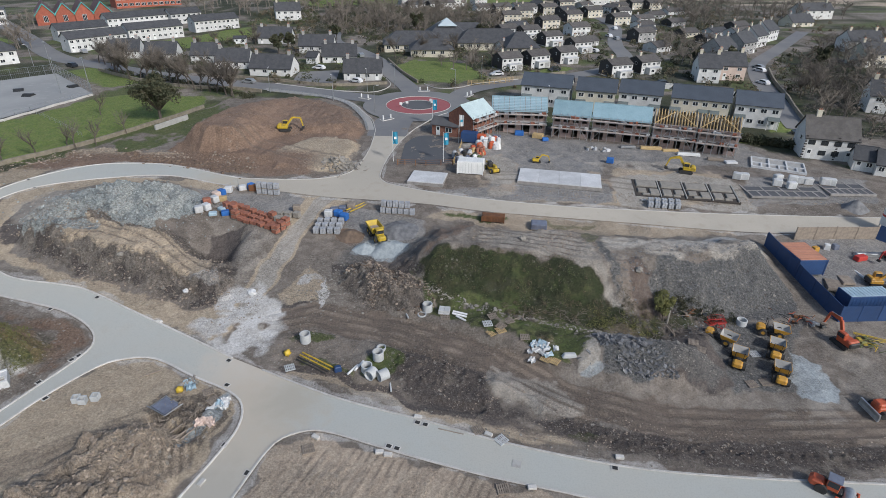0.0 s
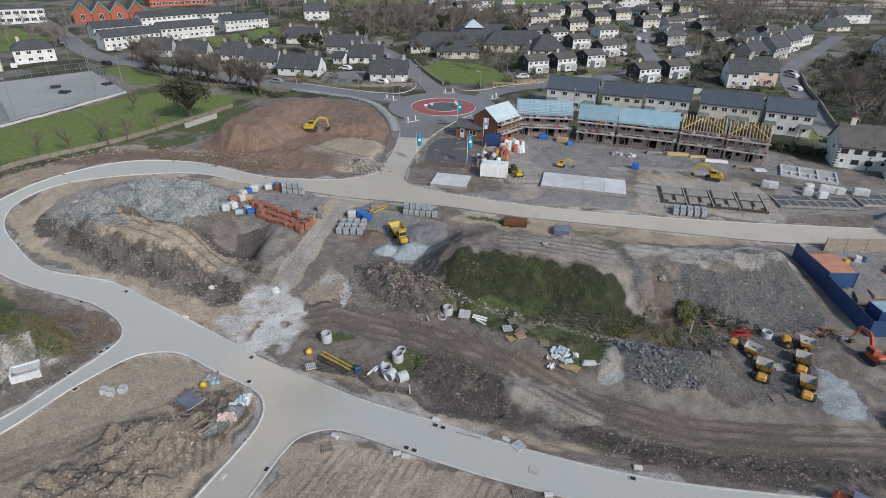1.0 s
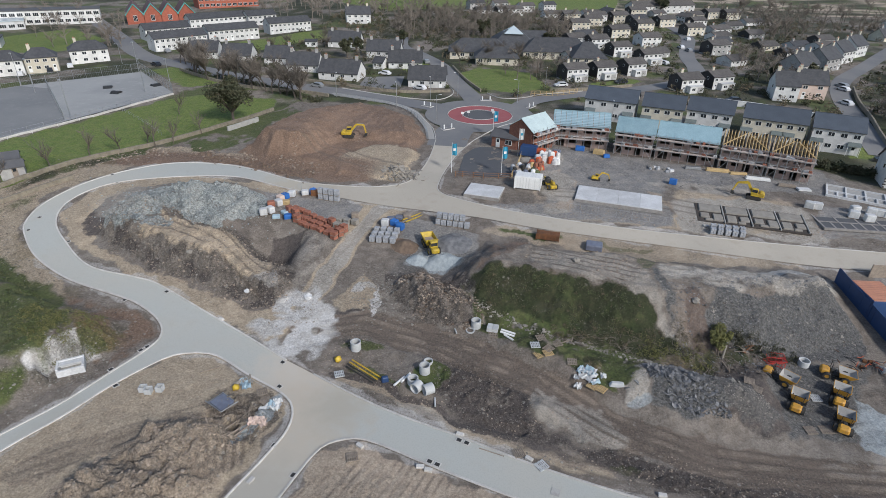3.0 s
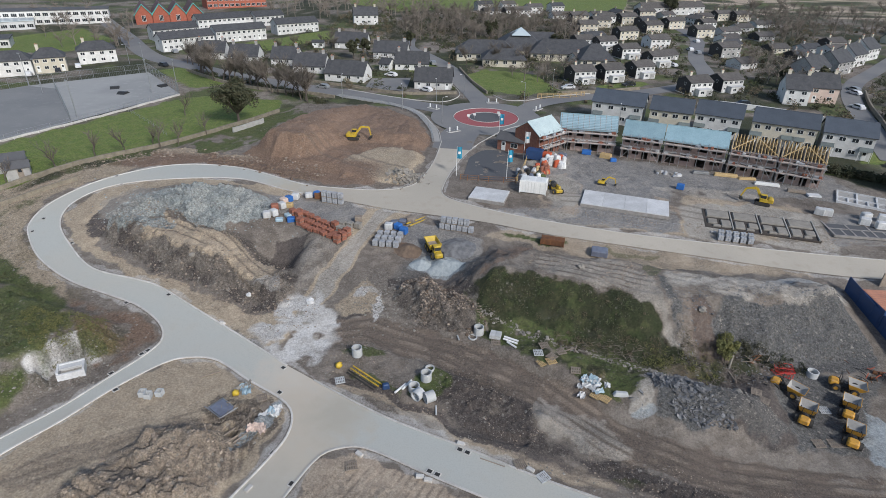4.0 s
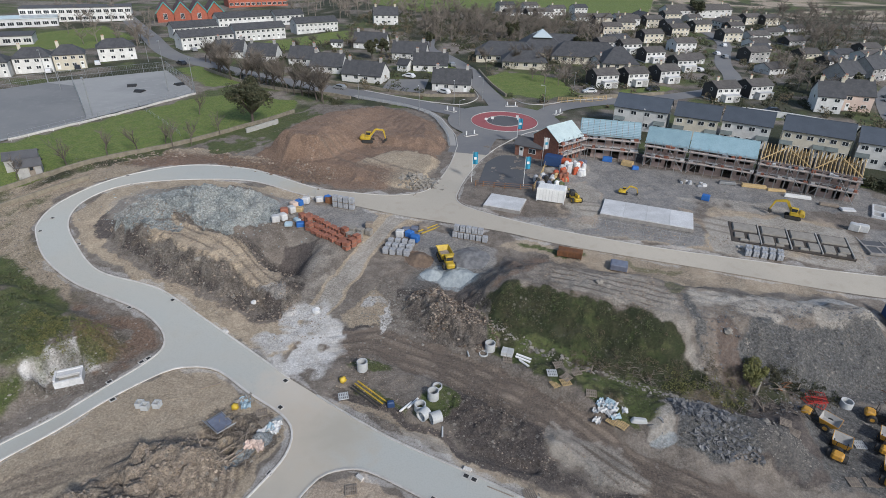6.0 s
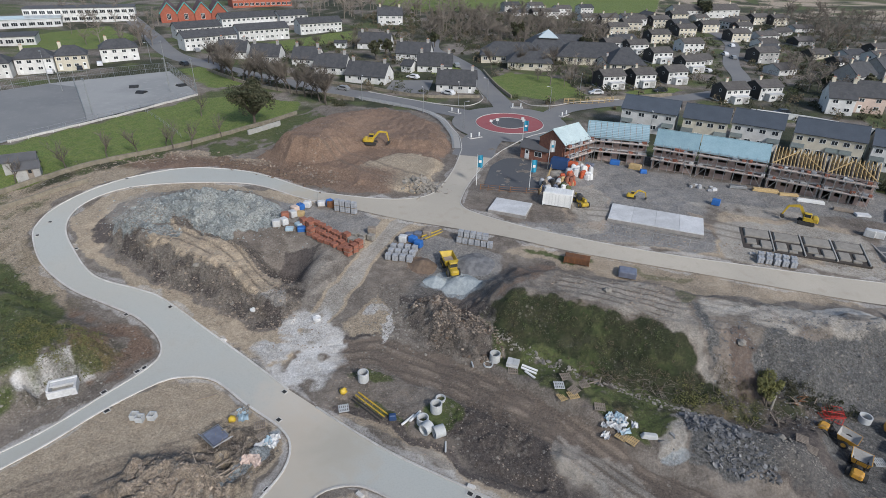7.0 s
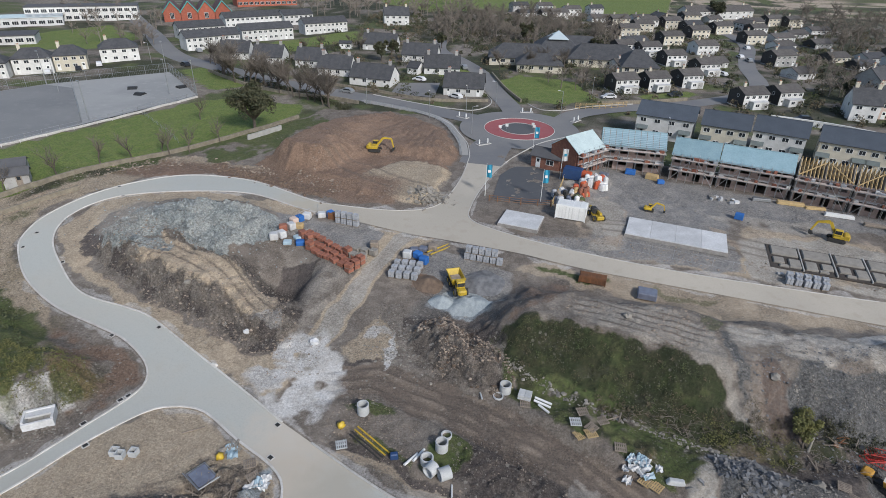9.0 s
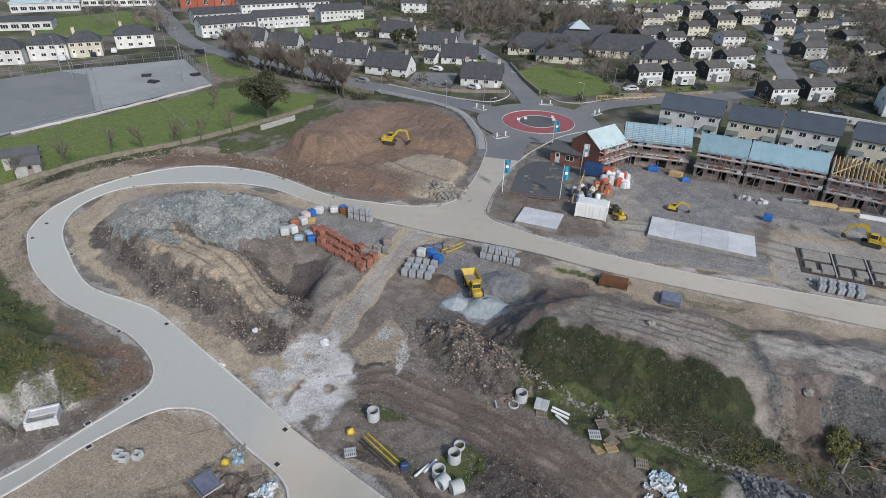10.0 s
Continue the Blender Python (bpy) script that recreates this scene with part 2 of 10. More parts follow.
M["site_road"] = road_material("dusty_base_course", (0.42, 0.427, 0.395), (0.435, 0.425, 0.38), (0.41, 0.385, 0.33), 0.35, (((-23.5, 52, 6.5), (0.52, 0.465, 0.39)), ((-21, 46, 7), (0.47, 0.41, 0.33)), ((-20.5, 40, 5.5), (0.455, 0.405, 0.33)), ((-22, 34, 6), (0.39, 0.36, 0.305)), ((-17, 47, 4), (0.39, 0.36, 0.30)), ((-41, 95, 6), (0.42, 0.375, 0.30)), ((-46, 40, 5), (0.37, 0.355, 0.31))))
M["haul_road"] = road_material("dust_covered_road", (0.465, 0.42, 0.35), (0.41, 0.372, 0.312), (0.33, 0.28, 0.22), 0.4)
M["asphalt"] = road_material("worn_asphalt", (0.17, 0.17, 0.175), (0.21, 0.205, 0.20), (0.24, 0.23, 0.21), 0.4)
M["dark_asphalt"] = road_material("fresh_asphalt", (0.085, 0.088, 0.095), (0.105, 0.105, 0.11), (0.13, 0.13, 0.125), 0.3)
M["court"] = road_material("court_asphalt", (0.335, 0.335, 0.325), (0.285, 0.287, 0.28), (0.38, 0.375, 0.36), 0.6)
M["red_surface"] = road_material("red_road_surface", (0.36, 0.10, 0.105), (0.31, 0.09, 0.095), (0.30, 0.13, 0.13), 0.4)
M["paving"] = road_material("pale_paving", (0.36, 0.35, 0.33), (0.31, 0.30, 0.28), (0.25, 0.24, 0.22), 0.3)


# ---- mesh building ----
def mesh_object(name, verts, faces, mat, parent=None, label="", smooth=False):
    me = bpy.data.meshes.new(name)
    me.from_pydata(verts, [], faces)
    me.materials.append(mat)
    if smooth:
        me.polygons.foreach_set("use_smooth", [True] * len(me.polygons))
    ob = new(name, me)
    if parent is not None:
        ob.parent = parent
    if label:
        ob["label"] = label
    return ob


class Geo:
    """Collects shapes in local metres; make() turns them into one mesh object."""

    def __init__(self):
        self.v, self.f = [], []

    def add(self, verts, faces):
        k = len(self.v)
        self.v += [tuple(p) for p in verts]
        self.f += [tuple(i + k for i in q) for q in faces]
        return self

    def box(self, x, y, z, sx, sy, sz, rz=0.0, taper=1.0, chamfer=0.0):
        """A box centred on x, y, standing on z; chamfer cuts its upright and top edges."""
        c, s = math.cos(radians(rz)), math.sin(radians(rz))
        hx, hy = sx / 2, sy / 2
        if chamfer:
            k = min(chamfer, hx * 0.9, hy * 0.9, sz * 0.45)
            oct_ = [(-hx + k, -hy), (hx - k, -hy), (hx, -hy + k), (hx, hy - k), (hx - k, hy), (-hx + k, hy), (-hx, hy - k), (-hx, -hy + k)]
            ring = [[(px, py, z) for px, py in oct_], [(px * taper, py * taper, z + sz - k) for px, py in oct_],
                    [(px * taper * (hx - k) / hx, py * taper * (hy - k) / hy, z + sz) for px, py in oct_]]
            pts = [p for r in ring for p in r]
            fs = [tuple(range(7, -1, -1)), tuple(range(16, 24))]
            for r in (0, 8):
                fs += [(r + i, r + (i + 1) % 8, r + 8 + (i + 1) % 8, r + 8 + i) for i in range(8)]
        else:
            b = [(-hx, -hy), (hx, -hy), (hx, hy), (-hx, hy)]
            pts = [(px, py, z) for px, py in b] + [(px * taper, py * taper, z + sz) for px, py in b]
            fs = [(3, 2, 1, 0), (4, 5, 6, 7)] + [(i, (i + 1) % 4, 4 + (i + 1) % 4, 4 + i) for i in range(4)]
        return self.add([(x + px * c - py * s, y + px * s + py * c, pz) for px, py, pz in pts], fs)

    def bar(self, p, q, w, h=None):
        """A square bar from p to q."""
        return self.rod(p, q, w * 0.5 * 1.414, n=4) if h is None else self.rod(p, q, (w + h) * 0.35, n=4)

    def rod(self, p, q, r, r2=None, n=6, caps=True):
        p, q = Vector(p), Vector(q)
        r2 = r if r2 is None else r2
        d = (q - p)
        if d.length < 1e-6:
            return self
        d.normalize()
        a = d.orthogonal().normalized()
        b = d.cross(a)
        vs = []
        for o, rr in ((p, r), (q, r2)):
            vs += [o + (a * math.cos(2 * math.pi * (i + 0.5) / n) + b * math.sin(2 * math.pi * (i + 0.5) / n)) * rr for i in range(n)]
        fs = [(i, (i + 1) % n, n + (i + 1) % n, n + i) for i in range(n)]
        if caps:
            fs += [tuple(range(n - 1, -1, -1)), tuple(range(n, 2 * n))]
        return self.add(vs, fs)

    def ring(self, c, axis, r, ri, length, n=20):
        """A hollow ring (pipe) that starts at c and runs along axis."""
        c, d = Vector(c), Vector(axis).normalized()
        a = d.orthogonal().normalized()
        b = d.cross(a)
        vs = []
        for o, rr in ((c, r), (c + d * length, r), (c + d * length, ri), (c, ri)):
            vs += [o + (a * math.cos(2 * math.pi * i / n) + b * math.sin(2 * math.pi * i / n)) * rr for i in range(n)]
        fs = []
        for k in range(4):
            k2 = (k + 1) % 4
            fs += [(k * n + i, k * n + (i + 1) % n, k2 * n + (i + 1) % n, k2 * n + i) for i in range(n)]
        return self.add(vs, fs)

    def prism(self, poly, x0, x1, axis="x"):
        """Extrudes a convex outline [(u, z)] along x (u is y) or along y (u is x)."""
        n = len(poly)
        vs = [((x0, u, z) if axis == "x" else (u, x0, z)) for u, z in poly] + [((x1, u, z) if axis == "x" else (u, x1, z)) for u, z in poly]
        fs = [tuple(range(n - 1, -1, -1)), tuple(range(n, 2 * n))] + [(i, (i + 1) % n, n + (i + 1) % n, n + i) for i in range(n)]
        return self.add(vs, fs)

    def quad(self, a, b, c, d):
        return self.add([a, b, c, d], [(0, 1, 2, 3)])

    def blob(self, c, r, seed, n=7, m=5, rough=0.35, flat=1.0):
        """An uneven lump, for stones and heaps."""
        rng = random.Random(seed)
        vs, fs = [], []
        for j in range(m + 1):
            th = math.pi * j / m
            for i in range(n):
                rr = r * (1 + rough * (rng.random() * 2 - 1))
                ph = 2 * math.pi * (i + 0.5 * (j % 2)) / n
                vs.append((c[0] + rr * math.sin(th) * math.cos(ph), c[1] + rr * math.sin(th) * math.sin(ph), c[2] + rr * math.cos(th) * flat))
        for j in range(m):
            fs += [(j * n + i, j * n + (i + 1) % n, (j + 1) * n + (i + 1) % n, (j + 1) * n + i) for i in range(n)]
        return self.add(vs, fs)

    def make(self, name, mat, parent=None, label="", smooth=False):
        return mesh_object(name, self.v, self.f, M[mat] if isinstance(mat, str) else mat, parent, label, smooth)


def thing(name, label, category, x, y, z=None, yaw=0.0, group="", tilt=0.0):
    """An Empty at a thing's base; its parts go under it. z defaults to the ground."""
    ob = new(name)
    ob.empty_display_size = 0.2
    ob.matrix_basis = pose(x, y, ground_z(x, y) if z is None else z, tilt, 0, yaw)
    return tagged(ob, label, category, group)


def structure(ob, label, category=""):
    return tagged(ob, label, category, kind="structure")
M["dark_court"] = road_material("dark_court_asphalt", (0.195, 0.197, 0.198), (0.225, 0.226, 0.222), (0.26, 0.255, 0.25), 0.6)

# ---- the lie of the land ----
def smooth01(t):
    t = np.clip(t, 0, 1)
    return t * t * (3 - 2 * t)


def lattice(ix, iy, seed):
    h = np.sin(ix * 127.1 + iy * 311.7 + seed * 74.7) * 43758.5453
    return h - np.floor(h)


def value_noise(x, y, seed=0):
    ix, iy = np.floor(x), np.floor(y)
    fx, fy = smooth01(x - ix), smooth01(y - iy)
    a, b = lattice(ix, iy, seed), lattice(ix + 1, iy, seed)
    c, d = lattice(ix, iy + 1, seed), lattice(ix + 1, iy + 1, seed)
    return (a + (b - a) * fx) * (1 - fy) + (c + (d - c) * fx) * fy


def fbm(x, y, scale, octaves=4, seed=0):
    """Layered noise about 0, roughly -1 to 1."""
    x, y = np.asarray(x, float) / scale, np.asarray(y, float) / scale
    s, amp, tot = 0.0, 1.0, 0.0
    for o in range(octaves):
        s = s + amp * (value_noise(x + 17.3 * o, y - 9.1 * o, seed + o) * 2 - 1)
        tot += amp
        amp *= 0.55
        x, y = x * 2.03, y * 2.03
    return s / tot * 1.6


def inside(x, y, pts):
    """Signed distance to a closed outline, positive inside."""
    x, y = np.asarray(x, float), np.asarray(y, float)
    d2 = np.full(x.shape, 1e12)
    odd = np.zeros(x.shape, bool)
    for (ax, ay), (bx, by) in zip(pts, pts[1:] + pts[:1]):
        ex, ey = bx - ax, by - ay
        t = np.clip(((x - ax) * ex + (y - ay) * ey) / (ex * ex + ey * ey + 1e-9), 0, 1)
        d2 = np.minimum(d2, (x - ax - t * ex) ** 2 + (y - ay - t * ey) ** 2)
        hit = ((ay > y) != (by > y)) & (x < (bx - ax) * (y - ay) / (by - ay + 1e-12) + ax)
        odd ^= hit
    d = np.sqrt(d2)
    return np.where(odd, d, -d)


def from_line(x, y, pts):
    """Distance to an open line, and the side offset and run along it."""
    x, y = np.asarray(x, float), np.asarray(y, float)
    best, off, run, gone = np.full(x.shape, 1e12), np.zeros(x.shape), np.zeros(x.shape), 0.0
    for (ax, ay), (bx, by) in zip(pts, pts[1:]):
        ex, ey = bx - ax, by - ay
        ln = math.hypot(ex, ey)
        t = np.clip(((x - ax) * ex + (y - ay) * ey) / (ln * ln), 0, 1)
        d = np.hypot(x - ax - t * ex, y - ay - t * ey)
        near = d < best
        best = np.where(near, d, best)
        off = np.where(near, ((x - ax) * ey - (y - ay) * ex) / ln, off)
        run = np.where(near, gone + t * ln, run)
        gone += ln
    return best, off, run


def spline(pts, step=1.0, closed=False):
    """Catmull-Rom through pts, a point about every step metres."""
    out, n = [], len(pts)
    for i in range(n if closed else n - 1):
        p = [Vector(pts[(i + k) % n] if closed else pts[min(max(i + k, 0), n - 1)]) for k in (-1, 0, 1, 2)]
        m = max(1, int((p[2] - p[1]).length / step))
        for j in range(m):
            t = j / m
            q = 0.5 * ((2 * p[1]) + (p[2] - p[0]) * t + (2 * p[0] - 5 * p[1] + 4 * p[2] - p[3]) * t * t + (3 * p[1] - p[0] - 3 * p[2] + p[3]) * t ** 3)
            out.append((q.x, q.y))
    if not closed:
        out.append(tuple(pts[-1]))
    return out


# edges of the new estate road
LOOP_OUT = [(-38, 97.2), (-42, 98.4), (-54.5, 102.8), (-66.5, 102.4), (-74.5, 97.4), (-79.8, 91.2), (-82.6, 84.1), (-82, 78.6), (-79.4, 75),
            (-73.6, 70.1), (-65.4, 66), (-57.3, 63.8), (-52, 62.3), (-46.9, 59.4), (-44.7, 56.6), (-44.9, 53.8), (-46.8, 49.2), (-49.3, 43), (-52.1, 38.3), (-58, 28)]
BRANCH_LOW = [(-55, 26), (-50.3, 36.4), (-47.7, 41.2), (-45.2, 47), (-41.9, 52.1), (-39.3, 53.6), (-36.4, 53.9), (-34, 53.1), (-29.9, 50.9), (-24.6, 48.4),
              (-22.4, 46.2), (-21.8, 43), (-22.8, 39), (-24.4, 34.4), (-27, 26)]
MAIN_LOW = [(-22, 26), (-19.5, 34.4), (-17.9, 39.8), (-16.7, 41.7), (-14.2, 42.8), (-11.5, 42.5), (-4.7, 40.2), (3.9, 37.6), (11.9, 35.7), (15, 35.1), (30, 33.4), (50, 32.7), (78, 32.6)]
MAIN_UP = [(78, 37), (60, 37), (43.6, 37.3), (29, 37.8), (18.1, 38.9), (7, 41.5), (-2, 44.5), (-11.8, 47.6), (-21.8, 52.1)]
LOOP_IN = [(-26.1, 54.1), (-33.3, 57.9), (-42.3, 62.4), (-50.8, 66.5), (-55.2, 67.6), (-63.9, 69.2), (-72, 74.7), (-76.8, 79.3), (-78.6, 84.2), (-77.1, 89.1),
           (-72.7, 93), (-63, 96.3), (-52.1, 97.8), (-42, 95), (-38, 94)]
ESTATE = [p for run in (LOOP_OUT, BRANCH_LOW, MAIN_LOW, MAIN_UP, LOOP_IN) for p in spline(run, 1.0)]
# the dusty haul road and its arm to the roundabout
HAUL_UP_W = [(-38, 97.2), (-30, 97.0), (-23.5, 97.6), (-19, 99.8), (-17.2, 104), (-16.2, 114.4), (-16.4, 126)]
HAUL_UP_E = [(-8.6, 124), (-10.3, 118), (-11.8, 109), (-12.4, 102), (-12, 97.6), (-8, 95), (3.3, 91.8), (19.9, 89.3), (34.4, 88.3), (50, 87.6), (80, 87.2)]
HAUL_LOW = [(80, 82.6), (60, 82.5), (47.7, 82.8), (30, 84.7), (8, 87.1), (-3.3, 89.2), (-15, 90.4), (-21.3, 91), (-30, 92.6), (-38, 94)]
HAUL = [p for run in (HAUL_UP_W, HAUL_UP_E, HAUL_LOW) for p in spline(run, 1.2)]

# outlines of banks, heaps and beds
RIGHT_BANK = [(-9, 69), (-4, 63.5), (8, 62), (18, 59.5), (27, 59.5), (35, 61.5), (42, 64.5), (50, 67), (56, 72), (56, 82), (30, 81.5), (10, 82.5), (-2, 82.5), (-8, 77)]
LEFT_RIDGE = [(-68.5, 80), (-66, 75.6), (-59, 72.0), (-51.2, 68.9), (-45.3, 68.0), (-40.6, 66.0), (-35.4, 64.0), (-31.0, 64.6), (-29.6, 68), (-31, 72), (-34, 76), (-42, 79), (-52, 81.5), (-60, 84)]
BROWN_BASE = [(-58, 110.5), (-50, 105.5), (-40, 103.5), (-25, 101.5), (-19, 108), (-19, 128), (-24, 141), (-33, 149), (-43, 151), (-47.5, 145), (-51, 136), (-54, 127), (-56.5, 118)]
BROWN_TOP = [(-55, 111.5), (-50, 107.2), (-44, 107.2), (-39.5, 110), (-37, 116), (-33, 118.5), (-28, 119), (-20.5, 118.8), (-20, 128), (-24.5, 140), (-33, 147), (-41, 149), (-45.5, 141), (-49.5, 133), (-52, 125), (-54, 117)]
WEST_BANK = [(-78, 66), (-70, 64), (-60, 61), (-51, 59), (-47.5, 55), (-49.5, 49), (-52.5, 43), (-58, 36), (-64, 26), (-110, 20), (-110, 66)]
DEBRIS = [(-15.6, 68.3), (-12.6, 65.4), (-9.6, 63.3), (-6.4, 62.4), (-3.2, 61.6), (-0.9, 64.0), (-2.6, 66.8), (-6.2, 69.4), (-9, 72.5), (-11, 74.4), (-13.5, 73), (-15.4, 70.4)]
SPOIL_SW = [(-40.6, 33), (-39.6, 38.2), (-37.2, 41.2), (-35.0, 43.0), (-31.4, 43.6), (-28.2, 42.6), (-26, 41), (-25.2, 35), (-29, 27), (-46, 24)]
GREEN_SLOPE = [(-2.6, 70), (2.4, 69.8), (5.0, 70.2), (8.0, 69.4), (12.5, 68.3), (16.0, 67.1), (19.8, 66.3), (21.3, 64.7), (22.8, 62.2), (24.4, 60.5), (21.5, 59.0), (15.5, 60.2), (9.2, 62.2), (4.1, 63.8), (-2.3, 65.4)]
STRIP = [(-2.6, 65.6), (4.1, 64.2), (9.4, 62.6), (15.7, 60.6), (22.5, 58.2), (19.0, 56.6), (16.2, 53.2), (12.4, 54.4), (9, 57.2), (4.2, 58), (1.0, 60.2), (-1.6, 62.0)]
PALE_MOUND = [(4.8, 51.7), (6.1, 53.3), (8.4, 52.2), (11.5, 50.6), (14.4, 49.2), (17.2, 46.6), (16.7, 45.0), (13.9, 44.6), (11.1, 45.2), (8.2, 47.0), (5.2, 49.1)]
LOW_VERGE = [(16, 40.4), (29, 38.7), (78, 38.4), (78, 42.6), (48, 42.2), (31, 42.2), (20, 43.4), (15, 45), (10, 44.4), (3, 46.8), (-4, 49), (-7, 52), (-5.5, 56.6), (0, 56), (4.6, 52), (5, 49), (10, 44.6), (14, 42)]
PLOTS = [(32, 90.4), (55, 89.4), (80, 91), (80, 102), (32, 101)]
BROWN_TRACK = [(-25, 60), (-18, 62.3), (-6, 58.8), (4.6, 54.5), (14, 48.5), (25, 45), (38, 44.5), (55, 45), (78, 46)]
DUST_TRACK = [(-25, 59), (-27, 66), (-25.8, 73), (-24.5, 78.6), (-23.3, 84), (-22, 89), (-19.5, 93)]
TIER = [(-35.5, 105.5), (-33, 111.7), (-29.2, 117), (-22.8, 116.8), (-18.8, 116), (-18.8, 104), (-20.9, 100.6), (-25, 101), (-34, 101)]
DITCH = [(-19.2, 53.4), (-15.2, 51.7), (-9.4, 49.6), (-5.4, 48.2), (-1.4, 46.6), (3.6, 45.9)]
DARK_SOIL = [(-16.5, 73.2), (-11.4, 74.5), (-3.5, 71.2), (-1.5, 67.5), (-3.4, 68), (-7, 70), (-10, 74), (-13.5, 73), (-16.0, 70.2)]
DUG = [(-34, 45.5), (-31, 47.8), (-26.5, 48.5), (-23.6, 45), (-24.2, 40), (-27, 38), (-31, 43)]
RIDGE_TRACK = [(-60, 76.6), (-53, 77.2), (-47.5, 75.6), (-42.8, 73.2), (-38.4, 70.2), (-34.6, 67.6)]
FIELD_EDGE = [(-100, 80), (-93.5, 89.5), (-87, 99), (-76, 113), (-66.5, 131), (-62, 142), (-58, 150)]


COMPOUND = [(51.2, 79.6), (52.4, 70), (54, 62), (64, 62.5), (92, 64), (92, 82), (70, 82)]
LANES = {
    "west": ([(-17, 152), (-25, 155), (-37, 159.5), (-50, 164), (-64, 168), (-87, 176), (-112, 188), (-130, 197), (-145, 210), (-165, 232), (-190, 258), (-230, 300)], 7.2),
    "north": ([(-9, 158), (-12, 168), (-18, 184), (-25, 205), (-36, 225), (-46, 240), (-50, 262)], 6.0),
    "east": ([(2, 155), (6, 164), (16, 172), (28, 178), (40, 185), (54, 196), (62, 206), (66, 220), (68, 240), (73, 262), (80, 290), (80, 320), (72, 345)], 6.0),
    "lane": ([(84, 132), (88, 146), (93, 162), (98, 180), (105, 198), (114, 214), (128, 232), (146, 256), (168, 285)], 5.5),
}
COURT = [(-150, 142), (-160, 128), (-121, 88), (-113.5, 107.5), (-96.5, 153), (-120.5, 176), (-144, 152.5)]
NORTH_PARKING = [(-46.5, 170.8), (-33.5, 170.2), (-35.2, 187.5), (-47.5, 184)]
CUTTING = [(-55.2, 46.6), (-54.3, 49.5), (-52.6, 52.2), (-50.4, 50.8), (-49.2, 48.8), (-50.8, 45.9), (-52.5, 45.2)]


def bump(x, y, cx, cy, rx, ry, h, turn=0.0):
    c, s = math.cos(radians(turn)), math.sin(radians(turn))
    u, v = ((x - cx) * c + (y - cy) * s) / rx, (-(x - cx) * s + (y - cy) * c) / ry
    return h * np.exp(-(u * u + v * v))


def base_height(x, y):
    x, y = np.asarray(x, float), np.asarray(y, float)
    return 6.8 * smooth01((y - 49.5) / 55) + np.maximum(0, y - 104.5) * 0.012


ROUGH_ESTATE, ROUGH_HAUL = ESTATE[::2], HAUL[::2]
NEAR_X, NEAR_Y = np.arange(-130, 100.1, 0.6), np.arange(10, 170.1, 0.6)
_gx, _gy = np.meshgrid(NEAR_X, NEAR_Y)
ROAD_NEAR = np.maximum(inside(_gx, _gy, ROUGH_ESTATE), inside(_gx, _gy, ROUGH_HAUL))


def road_distance(x, y):
    """Signed distance to the site's roads, positive on them."""
    x, y = np.asarray(x, float), np.asarray(y, float)
    u, v = np.clip((x + 130) / 0.6, 0, len(NEAR_X) - 1.001), np.clip((y - 10) / 0.6, 0, len(NEAR_Y) - 1.001)
    i, j = u.astype(int), v.astype(int)
    u, v = u - i, v - j
    g = ROAD_NEAR
    return (g[j, i] * (1 - u) + g[j, i + 1] * u) * (1 - v) + (g[j + 1, i] * (1 - u) + g[j + 1, i + 1] * u) * v


def bank(d, w):
    """The profile of a tipped bank: an even slope w wide with slightly rounded foot and rim."""
    return 0.4 * smooth01(d / w) + 0.6 * np.clip(d / w, 0, 1)


def clods(x, y, scale, seed):
    """Broken, lumpy relief, 0 to about 1, with sharp hollows between the lumps."""
    return np.abs(fbm(x, y, scale, 3, seed)) + 0.5 * np.abs(fbm(x, y, scale * 0.45, 2, seed + 7))


